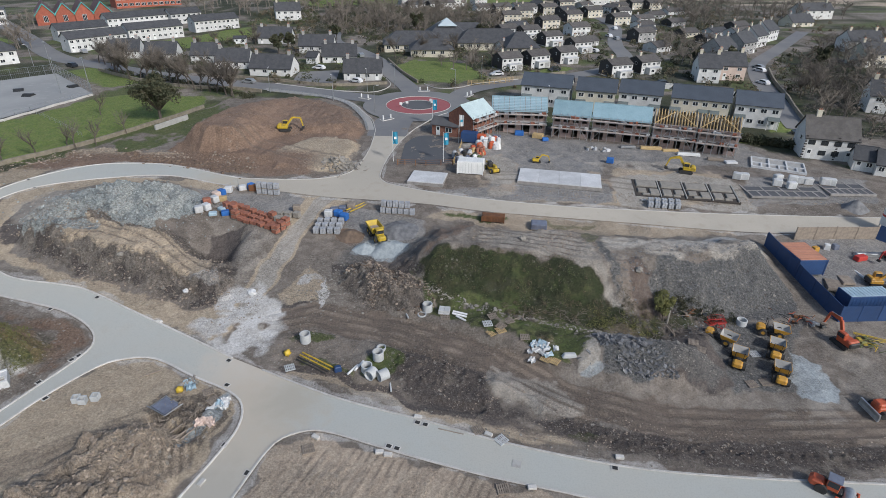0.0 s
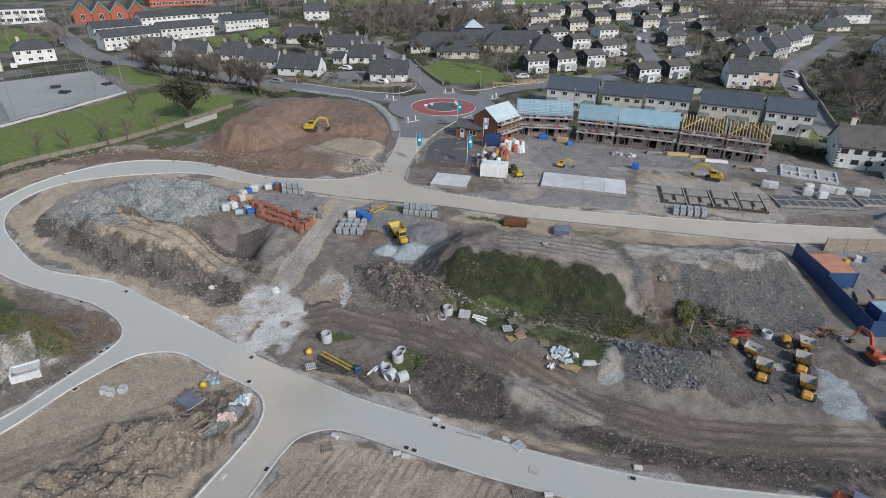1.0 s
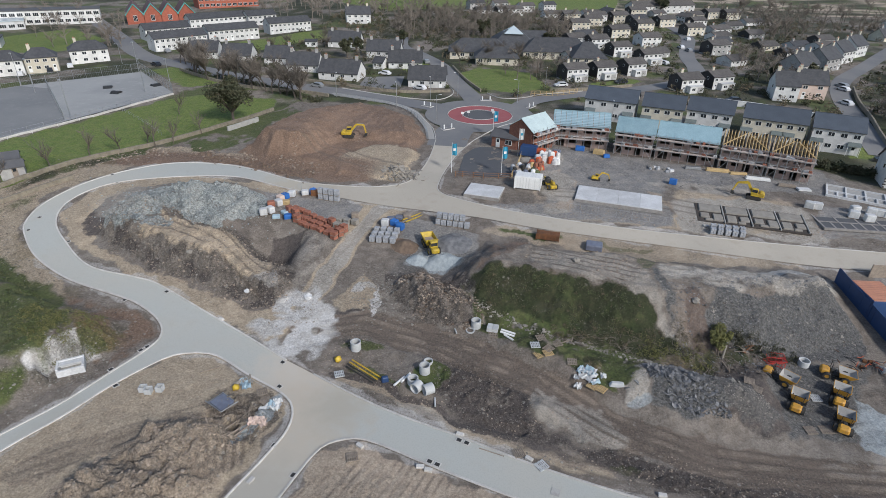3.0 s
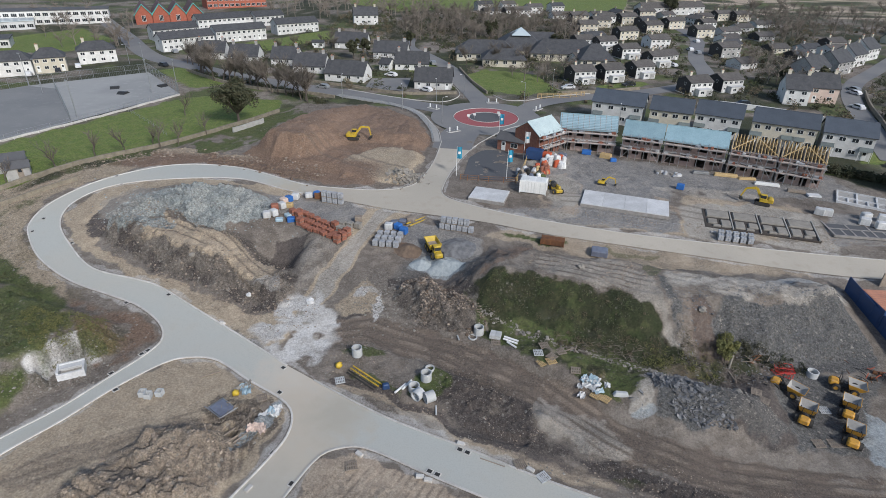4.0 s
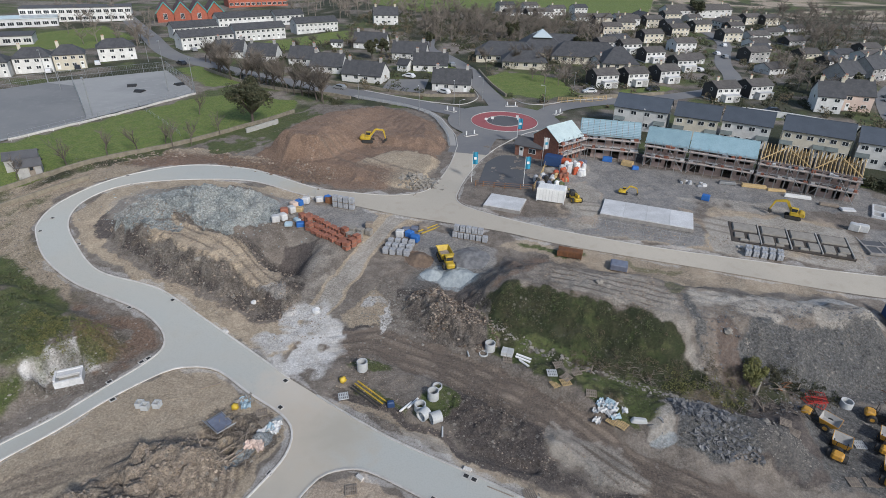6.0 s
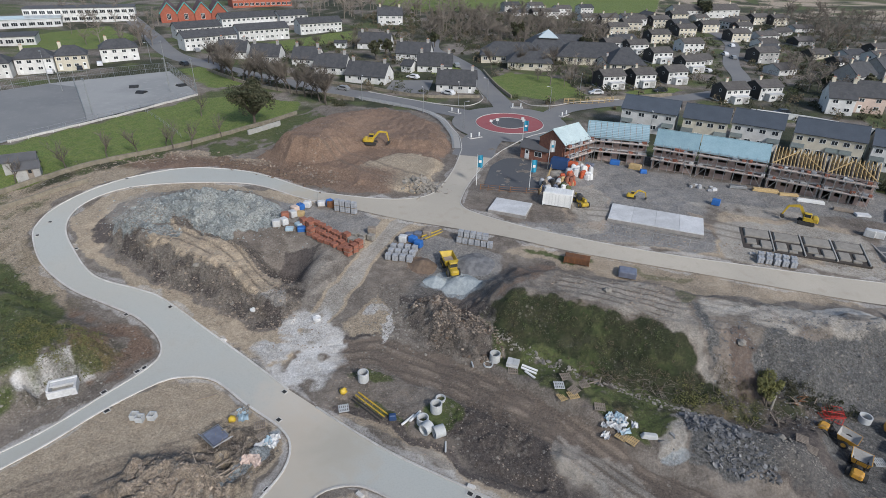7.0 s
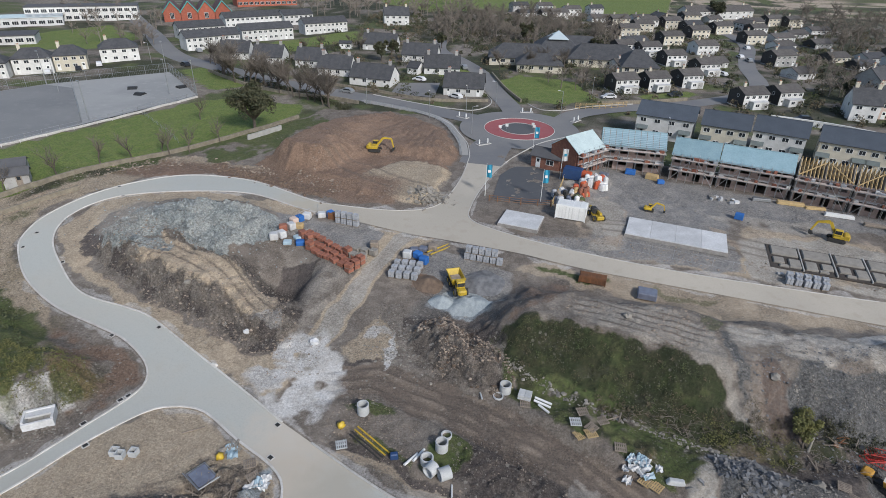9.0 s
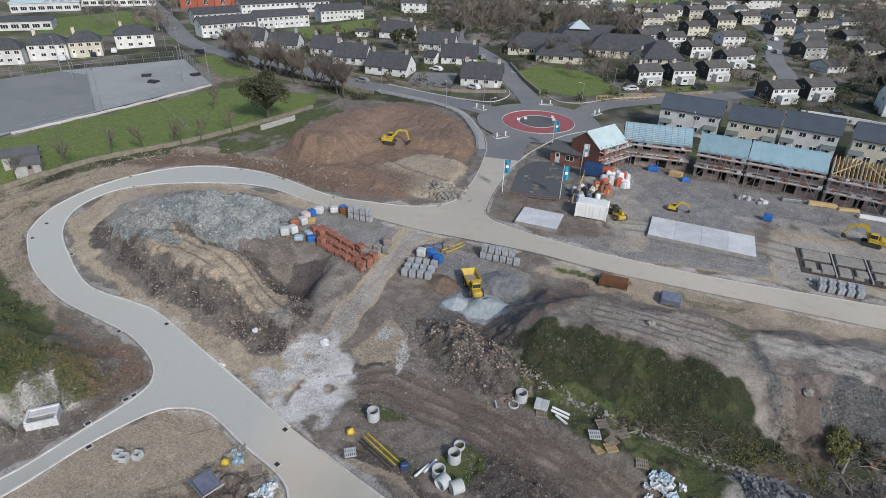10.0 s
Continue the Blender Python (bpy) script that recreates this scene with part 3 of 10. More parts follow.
def height(x, y):
    """The ground's height, with every bank, heap and rut."""
    x, y = np.asarray(x, float), np.asarray(y, float)
    z = base_height(x, y)
    wx, wy = x + 0.7 * fbm(x, y, 5, 2, 3), y + 0.7 * fbm(x, y, 5, 2, 9)
    near = (y < 160) & (np.abs(x) < 110)
    off_road = smooth01((-road_distance(x, y) - 0.8) / 3.0)
    right = inside(wx, wy, RIGHT_BANK)
    m = np.clip(8.0 - 0.9 * smooth01((x - 24) / 14) - z, 0, 5.9) * bank(right, 7.6)
    ridge = inside(wx, wy, LEFT_RIDGE)
    m = m + 3.3 * (1 - 0.4 * smooth01((x + 46) / 12)) * bank(ridge, 3.6) - 0.3 * smooth01((ridge - 4.0) / 3)
    m = m + bump(wx, wy, -56.5, 86.5, 8.5, 5.5, 3.0, 10) + bump(wx, wy, -48, 88, 7, 4, 1.2)
    m = m - bump(wx, wy, -36.2, 76.6, 3.9, 4.4, 3.2) + bump(wx, wy, -31.4, 77, 3.4, 5, 1.2)
    hill = inside(wx, wy, BROWN_TOP)
    m = m + 1.2 * bank(inside(wx, wy, BROWN_BASE), 2.6) + 4.0 * bank(hill, 3.4) * (1 - 0.42 * smooth01((y - 120) / 24)) * (0.36 + 0.64 * smooth01((-37 - x) / 8))
    m = m + 3.9 * smooth01(inside(wx, wy, WEST_BANK) / 6.0)
    dug_in = smooth01(inside(x + 0.3 * fbm(x, y, 1.0, 3, 4), y, CUTTING) / 0.8)
    m = m * (1 - dug_in) + 0.25 * dug_in
    heap_d = inside(wx, wy, DEBRIS)
    m = m + 2.3 * bank(heap_d, 3.2)
    spoil = bank(inside(wx, wy, SPOIL_SW), 2.6)
    m = m + 1.9 * spoil * (1 + 0.55 * fbm(x, y, 4, 3, 21)) + spoil * (0.85 * clods(x, y, 2.2, 22) - 0.4)
    m = m + bump(x, y, 6, 57.5, 17, 6.5, 1.9) + 1.4 * bank(inside(wx, wy, PALE_MOUND), 2.0) + bump(wx, wy, 24.5, 53.5, 7, 3.2, 1.8, -18)
    m = m + bump(wx, wy, 33, 57.5, 3.0, 4, 1.3, 10) + bump(wx, wy, -26.5, 103, 5, 3, 1.0) + bump(wx, wy, 70, 89, 3, 2.2, 1.3)
    m = m + bump(x, y, 7.5, 118, 4.5, 5, 1.2) + bump(wx, wy, -20.2, 102.8, 2.2, 1.7, 1.0, 20)
    m = m - bump(wx, wy, -30.5, 41.5, 1.0, 0.8, 1.0) - bump(wx, wy, -28.3, 42.6, 1.1, 0.7, 0.9) - bump(wx, wy, -37, 36, 1.4, 1.0, 0.9) - bump(wx, wy, -31.6, 43.9, 0.9, 0.6, 0.8)
    m = m + bump(wx, wy, 28.8, 53.6, 4.2, 2.8, 2.3, -25) + bump(wx, wy, 22, 54.5, 3, 2.6, 0.8)
    m = m + bump(wx, wy, 17.6, 55, 1.5, 2.4, 0.7, 8) + bump(wx, wy, 44.7, 52.5, 1.8, 3.4, 0.25, -25)
    # broken ground: rock heap, tipped faces, debris, verges
    boulders = smooth01((bump(wx, wy, -56.5, 85, 12.5, 6.5, 1.0, 8) - 0.2) / 0.3)
    m = m + boulders * (0.7 * fbm(x, y, 3.4, 3, 33) + 0.55 * (clods(x, y, 1.5, 35) - 0.4))
    face = smooth01(ridge / 0.8) * smooth01((4.2 - ridge) / 1.4)
    debris = smooth01(heap_d / 1.2)
    hill_face = smooth01(hill / 0.8) * smooth01((4.6 - hill) / 1.2)
    scree = smooth01((x - 20) / 3) * smooth01(right / 1.5) * smooth01((8.2 - right) / 1.5)
    verge = smooth01(inside(wx, wy, LOW_VERGE) / 1.5)
    m = m + face * (0.5 * clods(x, y, 1.5, 61) - 0.25) + debris * (0.55 * clods(x * 0.7 + y * 0.7, (y - x) * 0.4, 1.5, 63) - 0.25) + hill_face * 0.16 * fbm(x + y * 0.3, y * 0.7, 2.0, 4, 65)
    m = m + scree * 0.22 * fbm(x * 1.1, y * 0.6, 2.1, 4, 67) + verge * (0.42 * clods(x, y, 1.3, 69) - 0.18)
    m = m + smooth01(inside(wx, wy, DUG) / 1.2) * (0.6 * clods(x, y, 1.6, 75) - 0.25)
    m = m + smooth01(inside(wx, wy, DARK_SOIL) / 1.5) * (0.55 * clods(x, y, 1.8, 73) - 0.2)
    rough = 0.09 + 0.16 * smooth01(m / 2.0) * (1 - 0.7 * smooth01((m - 4.6) / 1.0)) + 0.3 * spoil + 0.25 * debris + 0.25 * face
    m = m + rough * fbm(x, y, 2.4, 5, 5) + 0.5 * rough * fbm(x, y, 0.8, 3, 31)
    d, off, run = from_line(x, y, BROWN_TRACK)
    bed = smooth01((3.8 - d) / 1.6)
    m = m * (1 - 0.6 * bed) - bed * 0.09 * (np.cos(off * 2.2 + 1.1 * fbm(x, y, 24, 2, 8)) ** 10)
    tier = smooth01(inside(wx, wy, TIER) / 1.6)
    m = m * (1 - tier) + tier * (0.75 + 0.05 * (y - 101) + 0.12 * fbm(x, y, 2.2, 4, 83) + bump(wx, wy, -20.2, 102.8, 2.2, 1.7, 1.0, 20)) - 0.55 * smooth01((1.0 - from_line(wx, wy, DITCH)[0]) / 0.8)
    dust = smooth01((3.0 - from_line(x, y, DUST_TRACK)[0]) / 1.6)
    m = m * (1 - 0.9 * dust)
    # wheel tracks over the ridge, ruts over the bank tops and the near field
    rd, roff, _ = from_line(x, y, RIDGE_TRACK)
    m = m - 0.16 * smooth01((2.6 - rd) / 0.8) * np.cos(roff * 1.9 + 0.25 * fbm(x, y, 8, 2, 5)) ** 16
    m = m - 0.09 * smooth01((right - 6.5) / 1.5) * np.cos(y * 2.3 + x * 0.5 + 1.5 * fbm(x, y, 9, 2, 18)) ** 6
    m = m - 0.05 * smooth01((42 - y) / 2) * smooth01((x + 18) / 4) * np.cos(x * 2.4 - y * 1.1 + fbm(x, y, 8, 2, 19)) ** 2
    off_road = off_road * smooth01(-inside(x, y, COMPOUND) / 7.0) * smooth01(-inside(x, y, PLOTS) / 1.5)
    z = z + np.where(near, m * off_road, 0)
    far = np.clip(smooth01((y - 150) / 60) + smooth01((np.abs(x) - 110) / 30), 0, 1)
    lane = inside(x, y, COURT) + 1.0
    lane = np.maximum(lane, inside(x, y, NORTH_PARKING) + 1.0)
    for line, w in LANES.values():
        lane = np.maximum(lane, w / 2 + 0.3 - from_line(x, y, line)[0])
    lane = np.maximum(lane, 15 - np.hypot(x + 7.6, y - 147.8))
    z = z + 0.35 * fbm(x, y, 14, 3, 12) * far * smooth01(-lane / 4.0) - 0.12 * smooth01((lane + 0.2) / 0.6)
    z = z + 26 * smooth01((y - 420) / 900)
    return z - 0.10 * smooth01((road_distance(x, y) + 0.1) / 0.4)


LAND = {}


def ground_z(x, y):
    """The height of the ground sheet at one place."""
    xs, ys, zs = LAND["x"], LAND["y"], LAND["z"]
    i, j = min(max(int(np.searchsorted(xs, x)) - 1, 0), len(xs) - 2), min(max(int(np.searchsorted(ys, y)) - 1, 0), len(ys) - 2)
    u, v = (x - xs[i]) / (xs[i + 1] - xs[i]), (y - ys[j]) / (ys[j + 1] - ys[j])
    return float((zs[j, i] * (1 - u) + zs[j, i + 1] * u) * (1 - v) + (zs[j + 1, i] * (1 - u) + zs[j + 1, i + 1] * u) * v)


def steps(*spans):
    out = []
    for a, b, s in spans:
        n = max(1, int(round((b - a) / s)))
        out += list(a + (b - a) * np.arange(n) / n)
    return np.array(out + [spans[-1][1]])


WOODS = [[(-60, 258), (-20, 246), (24, 264), (28, 320), (-10, 350), (-66, 330)], [(90, 136), (103, 168), (117, 196), (138, 226), (172, 266), (240, 290), (230, 170), (150, 110), (108, 112)],
         [(-110, 300), (-66, 330), (-40, 380), (-60, 440), (-150, 430), (-140, 320)], [(118, 278), (150, 300), (230, 330), (230, 420), (150, 420), (110, 395)], [(84, 192), (97, 208), (107, 226), (96, 250), (86, 246), (80, 214)],
         [(-8, 196), (6, 188), (16, 194), (18, 210), (4, 204)], [(-175, 205), (-150, 212), (-178, 262), (-230, 300), (-240, 260)]]


def LAWN(x, y):
    """Kept lawns of gardens and verges."""
    plots = ([(81, 123), (86, 125), (100, 112), (112, 100), (96, 96), (89, 108), (90, 118)], [(64, 122.5), (75, 118.6), (75, 121.5), (64, 126)], [(76, 129), (82, 130), (84, 137), (79, 141)], [(-114, 235), (-90, 272), (-80.5, 252), (-100, 221)],
             [(-12, 178), (2, 172), (12, 182), (6, 200), (-12, 206), (-18, 196)], [(-32, 188), (-22, 186), (-26, 204), (-38, 216), (-46, 210)], [(-96.5, 160), (-88, 168), (-112, 190), (-120, 180)], [(-190, 190), (-170, 200), (-165, 225), (-200, 250), (-215, 220)], [(26, 184), (44, 196), (40, 200), (24, 189)])
    return np.maximum.reduce([0.95 * smooth01(inside(x, y, p) / 1.5 + 0.5) for p in plots])


def build_ground():
    xs = steps((-2500, -600, 160), (-600, -260, 20), (-260, -100, 2.5), (-100, -86, 0.5), (-86, 54, 0.21), (54, 82, 0.5), (82, 180, 2.0), (180, 500, 16), (500, 2500, 160))
    ys = steps((-400, 0, 40), (0, 26, 3), (26, 84, 0.21), (84, 120, 0.34), (120, 160, 0.7), (160, 300, 1.8), (300, 520, 6), (520, 3600, 120))
    X, Y = np.meshgrid(xs, ys)
    x, y = X.ravel(), Y.ravel()
    z = height(x, y)
    nx, ny = len(xs), len(ys)
    LAND.update(x=xs, y=ys, z=z.reshape(ny, nx))
    me = bpy.data.meshes.new("ground")
    me.vertices.add(nx * ny)
    me.vertices.foreach_set("co", np.stack([x, y, z], -1).ravel())
    i = (np.arange(ny - 1)[:, None] * nx + np.arange(nx - 1)[None, :]).ravel()
    quads = np.stack([i, i + 1, i + nx + 1, i + nx], -1)
    me.loops.add(quads.size)
    me.loops.foreach_set("vertex_index", quads.ravel())
    me.polygons.add(len(quads))
    me.polygons.foreach_set("loop_start", np.arange(len(quads)) * 4)
    me.polygons.foreach_set("use_smooth", np.ones(len(quads), bool))
    me.update(calc_edges=True)
    # what the ground is made of: weights of soils and growth, plus painted shade
    wx, wy = x + 1.1 * fbm(x, y, 3.2, 5, 41), y + 1.1 * fbm(x, y, 3.2, 5, 47)

    def zone(pts, soft=1.5):
        return smooth01(inside(wx, wy, pts) / soft + 0.5)

    def spot(cx, cy, rx, ry, turn=0.0):
        return smooth01((bump(wx, wy, cx, cy, rx, ry, 1.0, turn) - 0.25) / 0.3)

    site = zone([(-110, 20), (-102, 72), (-92, 86), (-75, 109), (-64, 131), (-58, 151), (-34, 153), (-22, 146), (-14, 130), (4, 134), (62, 124), (74, 110), (90, 100), (100, 20)], 1.5)
    field = zone([(-100, 80), (-93.5, 90), (-87, 99.5), (-76, 113.5), (-66.5, 131.5), (-62, 142), (-66, 152), (-82, 156), (-93, 150), (-112, 107), (-118, 96)], 0.6)
    outside = 1 - site
    field = np.maximum(field, zone([(-75, 352), (-33, 372), (5, 376), (58, 382), (66, 420), (90, 560), (-200, 560), (-110, 380)], 2))
    woods = np.maximum.reduce([zone(p, 6) for p in WOODS])
    patchy = lambda scale, seed, base=0.8: smooth01(base + fbm(x, y, scale, 3, seed))
    td, toff, trun = from_line(x, y, BROWN_TRACK)
    dust = from_line(x + 0.5 * fbm(x, y, 3, 3, 41), y, DUST_TRACK)[0]
    ditch = from_line(wx, wy, DITCH)[0]
    road = road_distance(x, y)
    rim = inside(wx, wy, LEFT_RIDGE)
    lines = np.cos(toff * 2.2 + 1.1 * fbm(x, y, 24, 2, 8)) ** 8
    bed = smooth01((3.1 + 0.8 * fbm(x, y, 3, 3, 71) - td) / 0.9)
    grass = np.maximum.reduce([
        field, zone([(-110, 20), (-62, 24), (-54.8, 42), (-54.6, 46.5), (-55, 50), (-54.5, 53.5), (-60, 59.5), (-69, 64.5), (-80, 70.5), (-110, 76)], 2) * patchy(5, 2, 1.35),
        0.9 * zone([(-66, 108.5), (-60.5, 112), (-57.5, 119), (-54.5, 129), (-52, 138), (-58, 146), (-66, 131), (-74, 116)], 1.5) * patchy(3, 21, 1.1), 0.9 * spot(-7.5, 53.4, 2.4, 2.6) * patchy(2, 2, 0.9), 0.8 * spot(-17, 57.3, 3.5, 1.0), 0.7 * spot(-14, 52.5, 4, 0.8, -22) * patchy(2, 6),
        0.9 * zone(STRIP, 1.0) * patchy(1.6, 4, 0.95), 0.5 * zone(GREEN_SLOPE, 1.0) * patchy(1.7, 14, 0.25), 0.75 * spot(5, 85.6, 6, 0.8, -8), 0.5 * spot(20, 83.6, 5, 0.8, -6),
        0.6 * spot(-50.8, 52.8, 1.6, 1.6), 0.6 * zone([(-104, 74), (-97, 84), (-88, 95), (-85, 86), (-86, 77), (-92, 68)], 2.0) * patchy(3, 23, 0.35), 0.5 * spot(21, 74, 1.2, 3.5), 0.5 * spot(15, 42, 1.2, 0.6),
        outside * patchy(9, 61, 0.22) * (1 - field) * (1 - woods) * 0.9, LAWN(wx, wy)])
    bush = np.maximum.reduce([zone(GREEN_SLOPE, 0.9) * (0.72 + 0.28 * patchy(2.6, 16, 0.7)), outside * smooth01(0.6 - 0.9 * fbm(x, y, 12, 3, 61)) * 0.75 * (1 - field), 0.75 * outside * woods * patchy(7, 63, 0.7), 0.5 * zone(WEST_BANK, 3) * patchy(3, 83, 0.2), 0.85 * zone(STRIP, 1.0) * patchy(2, 85, 0.8), 0.75 * zone([(20, 60.5), (25, 61.5), (34, 62.5), (34, 60), (26, 58.6)], 1.2) * patchy(1.5, 87, 0.6)])
    red = np.maximum.reduce([0.8 * smooth01((2.2 - from_line(wx, wy, [(-64, 108), (-55, 104.6), (-46, 102.4), (-38, 100.4)])[0]) / 1.2), zone(BROWN_BASE, 2.0) * (1 - zone(TIER, 1.2)), 0.36 * zone([(23.6, 68), (26.5, 67.8), (30.5, 65.5), (30, 61), (25, 60.5), (24, 65)], 1.8), 0.5 * zone([(-4.5, 74), (-2, 80.5), (5, 84), (3, 75), (2, 72.5), (-2, 69.5)], 1.2) * patchy(2, 31, 0.8),
                             0.7 * spot(-33, 100.5, 9, 2), 0.55 * spot(-8, 72.5, 4, 3), 0.8 * spot(-15.2, 79.8, 2.6, 2.2), 0.25 * zone(LOW_VERGE, 1.0), 0.4 * spot(-11, 71.5, 3, 2.5),
                             0.8 * smooth01((-x - 20) / 10) * smooth01((y - 98) / 3) * smooth01((112 - y) / 6) * site, 0.75 * zone([(-63.3, 62.4), (-50.6, 60.5), (-45, 57), (-46, 52), (-49.5, 49.9), (-53.5, 52.5)], 1.5) * patchy(3, 15, 0.9)])
    pale = np.maximum.reduce([0.9 * smooth01((1.9 - dust) / 0.8), 0.58 * zone([(3.5, 72.4), (7, 75.5), (12, 77), (17, 74.5), (21.2, 71.2), (22, 66.5), (24, 61.5), (23, 61), (21.3, 65.2), (16.5, 67.3), (9, 69.9)], 0.9), 0.9 * zone([(22.6, 73.4), (34, 76), (47, 81.5), (51.4, 78.4), (49, 74), (40, 69.6), (30, 68), (23, 70)], 1.5) * patchy(3, 79, 0.95),
                              0.5 * zone([(-31.6, 81.2), (-27.5, 80), (-27.6, 72.8), (-30.3, 68.5), (-31.7, 74.6)], 2.0) * patchy(2, 49, 0.9), 0.5 * spot(-68, 86, 5, 6), 0.7 * spot(10, 105, 4, 6), 0.6 * zone(PALE_MOUND, 0.7), 0.9 * zone([(17.1, 57.6), (19.4, 56.8), (18.8, 52.4), (16.6, 52.4)], 0.6),
                              0.85 * zone([(31, 89.5), (54, 88.6), (54, 101), (46, 103), (31, 101)], 1.5) * patchy(4, 37, 0.9), 0.85 * zone([(8, 93), (13.2, 92.4), (14, 108), (10, 112), (7.6, 102)], 1.2) * patchy(4, 39, 0.9), 0.7 * zone([(27, 108), (44, 109), (50, 105), (30, 103)], 1.5) * patchy(4, 43, 0.8), 0.8 * spot(7.5, 118, 4.5, 5), 0.45 * zone([(45.8, 59.4), (52, 60), (78, 58), (78, 44.5), (36, 45), (38, 47.8), (47.4, 49.6), (48, 54), (46.3, 57.4)], 1.5) * patchy(4, 45, 0.75), 0.6 * spot(-6, 46.8, 5, 0.9, -22)])
    slate = np.maximum.reduce([zone([(28.5, 65.5), (30.5, 68.5), (38.1, 69.8), (46, 73.5), (50, 68), (49, 64), (41.7, 62.5), (31, 61.5)], 1.0), 0.55 * zone([(25, 57), (31, 56.5), (34, 51.4), (31, 49.8), (26, 50.4)], 1.2), 0.95 * zone([(19.4, 57), (23, 58.5), (26, 58), (26.5, 53), (28, 50.4), (24, 50.0), (19.3, 51.8)], 1.0), 0.85 * zone([(34.5, 62), (48, 62), (45, 57), (42, 50), (33.5, 49.6)], 1.5), 0.9 * zone([(21.8, 72), (23.5, 71), (24, 63), (22.6, 66)], 0.7),
                               0.5 * spot(-9, 76, 8, 6)])
    yard = np.maximum.reduce([zone([(-8, 92.5), (2, 91), (30, 90.5), (30, 98), (31, 108), (70, 106), (64, 120), (50, 116), (10, 126), (6, 110), (9, 97), (4, 95)], 2.0), zone([(53, 90.5), (77, 92), (80, 102), (56, 101)], 1.0),
                              0.9 * zone([(-44, 92), (-40, 86), (-30, 82.5), (-25.5, 83), (-25, 91), (-30, 92.2)], 1.2), zone([(-16.5, 82), (-14, 77), (-4, 78), (-3, 84), (-8, 86.5), (-16, 87)], 1.5),
                              zone([(53, 64), (64, 64), (90, 66), (90, 82), (57, 81.5)], 1.0)])
    tilled = np.maximum.reduce([0.62 * zone([(26, 104), (52, 105), (57, 97), (54, 89.5), (31, 90), (30, 97)], 2.0) * patchy(3.5, 35, 0.7), 0.6 * zone([(5, 93), (13, 92.6), (15, 108), (11, 113), (6.6, 104)], 1.2) * patchy(3, 36, 0.8), 1.0 * zone(SPOIL_SW, 1.2), 0.9 * zone([(-39.5, 34), (-37.3, 39.8), (-32.8, 43), (-28, 43), (-25.5, 37), (-29, 28), (-40, 26)], 1.5), zone([(-22, 24), (-17, 41), (-13, 42), (-4, 39), (12, 34.5), (30, 32.5), (60, 24)], 0.8), smooth01((y - 385) / 12) * smooth01((x - 45) / 25)])
    track = np.maximum(bed, 0.45 * zone([(-49, 32), (-46, 37.4), (-38.5, 41.8), (-33.5, 44.5), (-31.5, 43), (-38.5, 38.6), (-44, 31)], 0.8))
    tan = np.maximum.reduce([0.95 * zone([(-77, 92), (-78, 82), (-72, 75), (-58, 68.5), (-42, 62.5), (-30, 57), (-26, 60), (-28, 65), (-34, 63), (-46, 67), (-58, 70.2), (-67, 75), (-69, 82), (-70, 90), (-62, 93), (-40, 91.5), (-38, 95), (-60, 97.5)], 1.0),
                             0.8 * zone([(-97, 84), (-84, 72), (-74, 65.5), (-62, 61.5), (-66, 66), (-82, 76), (-84, 86), (-76, 97), (-70, 104), (-40, 99), (-36, 105), (-72, 112), (-92, 100)], 1.5),
                             0.95 * zone([(-56, 26), (-46, 47), (-40, 54), (-34, 53), (-23.5, 47), (-23, 40), (-28, 24)], 1.0), 0.95 * smooth01((rim - 2.8) / 1.0), 0.8 * zone([(8, 91), (30, 89.5), (53, 89), (53, 103), (33, 105), (31, 95), (12, 94)], 2),
                             0.9 * zone(TIER, 1.0), smooth01((2.3 - dust) / 0.6), 0.8 * zone([(-34, 92), (-25, 83), (-17, 90), (-20, 92)], 1.5), 0.6 * spot(11, 104, 4, 7),
                             0.7 * zone([(-24, 66), (-20.6, 72.6), (-16.4, 68.5), (-16.5, 64.6), (-22, 64)], 1.0), 0.7 * zone([(-20, 54), (-12, 50.5), (0, 46.6), (14, 42.4), (14, 40.6), (-2, 44.9), (-18, 51)], 1.0), 0.6 * zone([(-3, 84.8), (8.9, 83), (21.8, 79), (48, 81.5), (48, 84), (14, 87), (0, 88)], 1.2)])
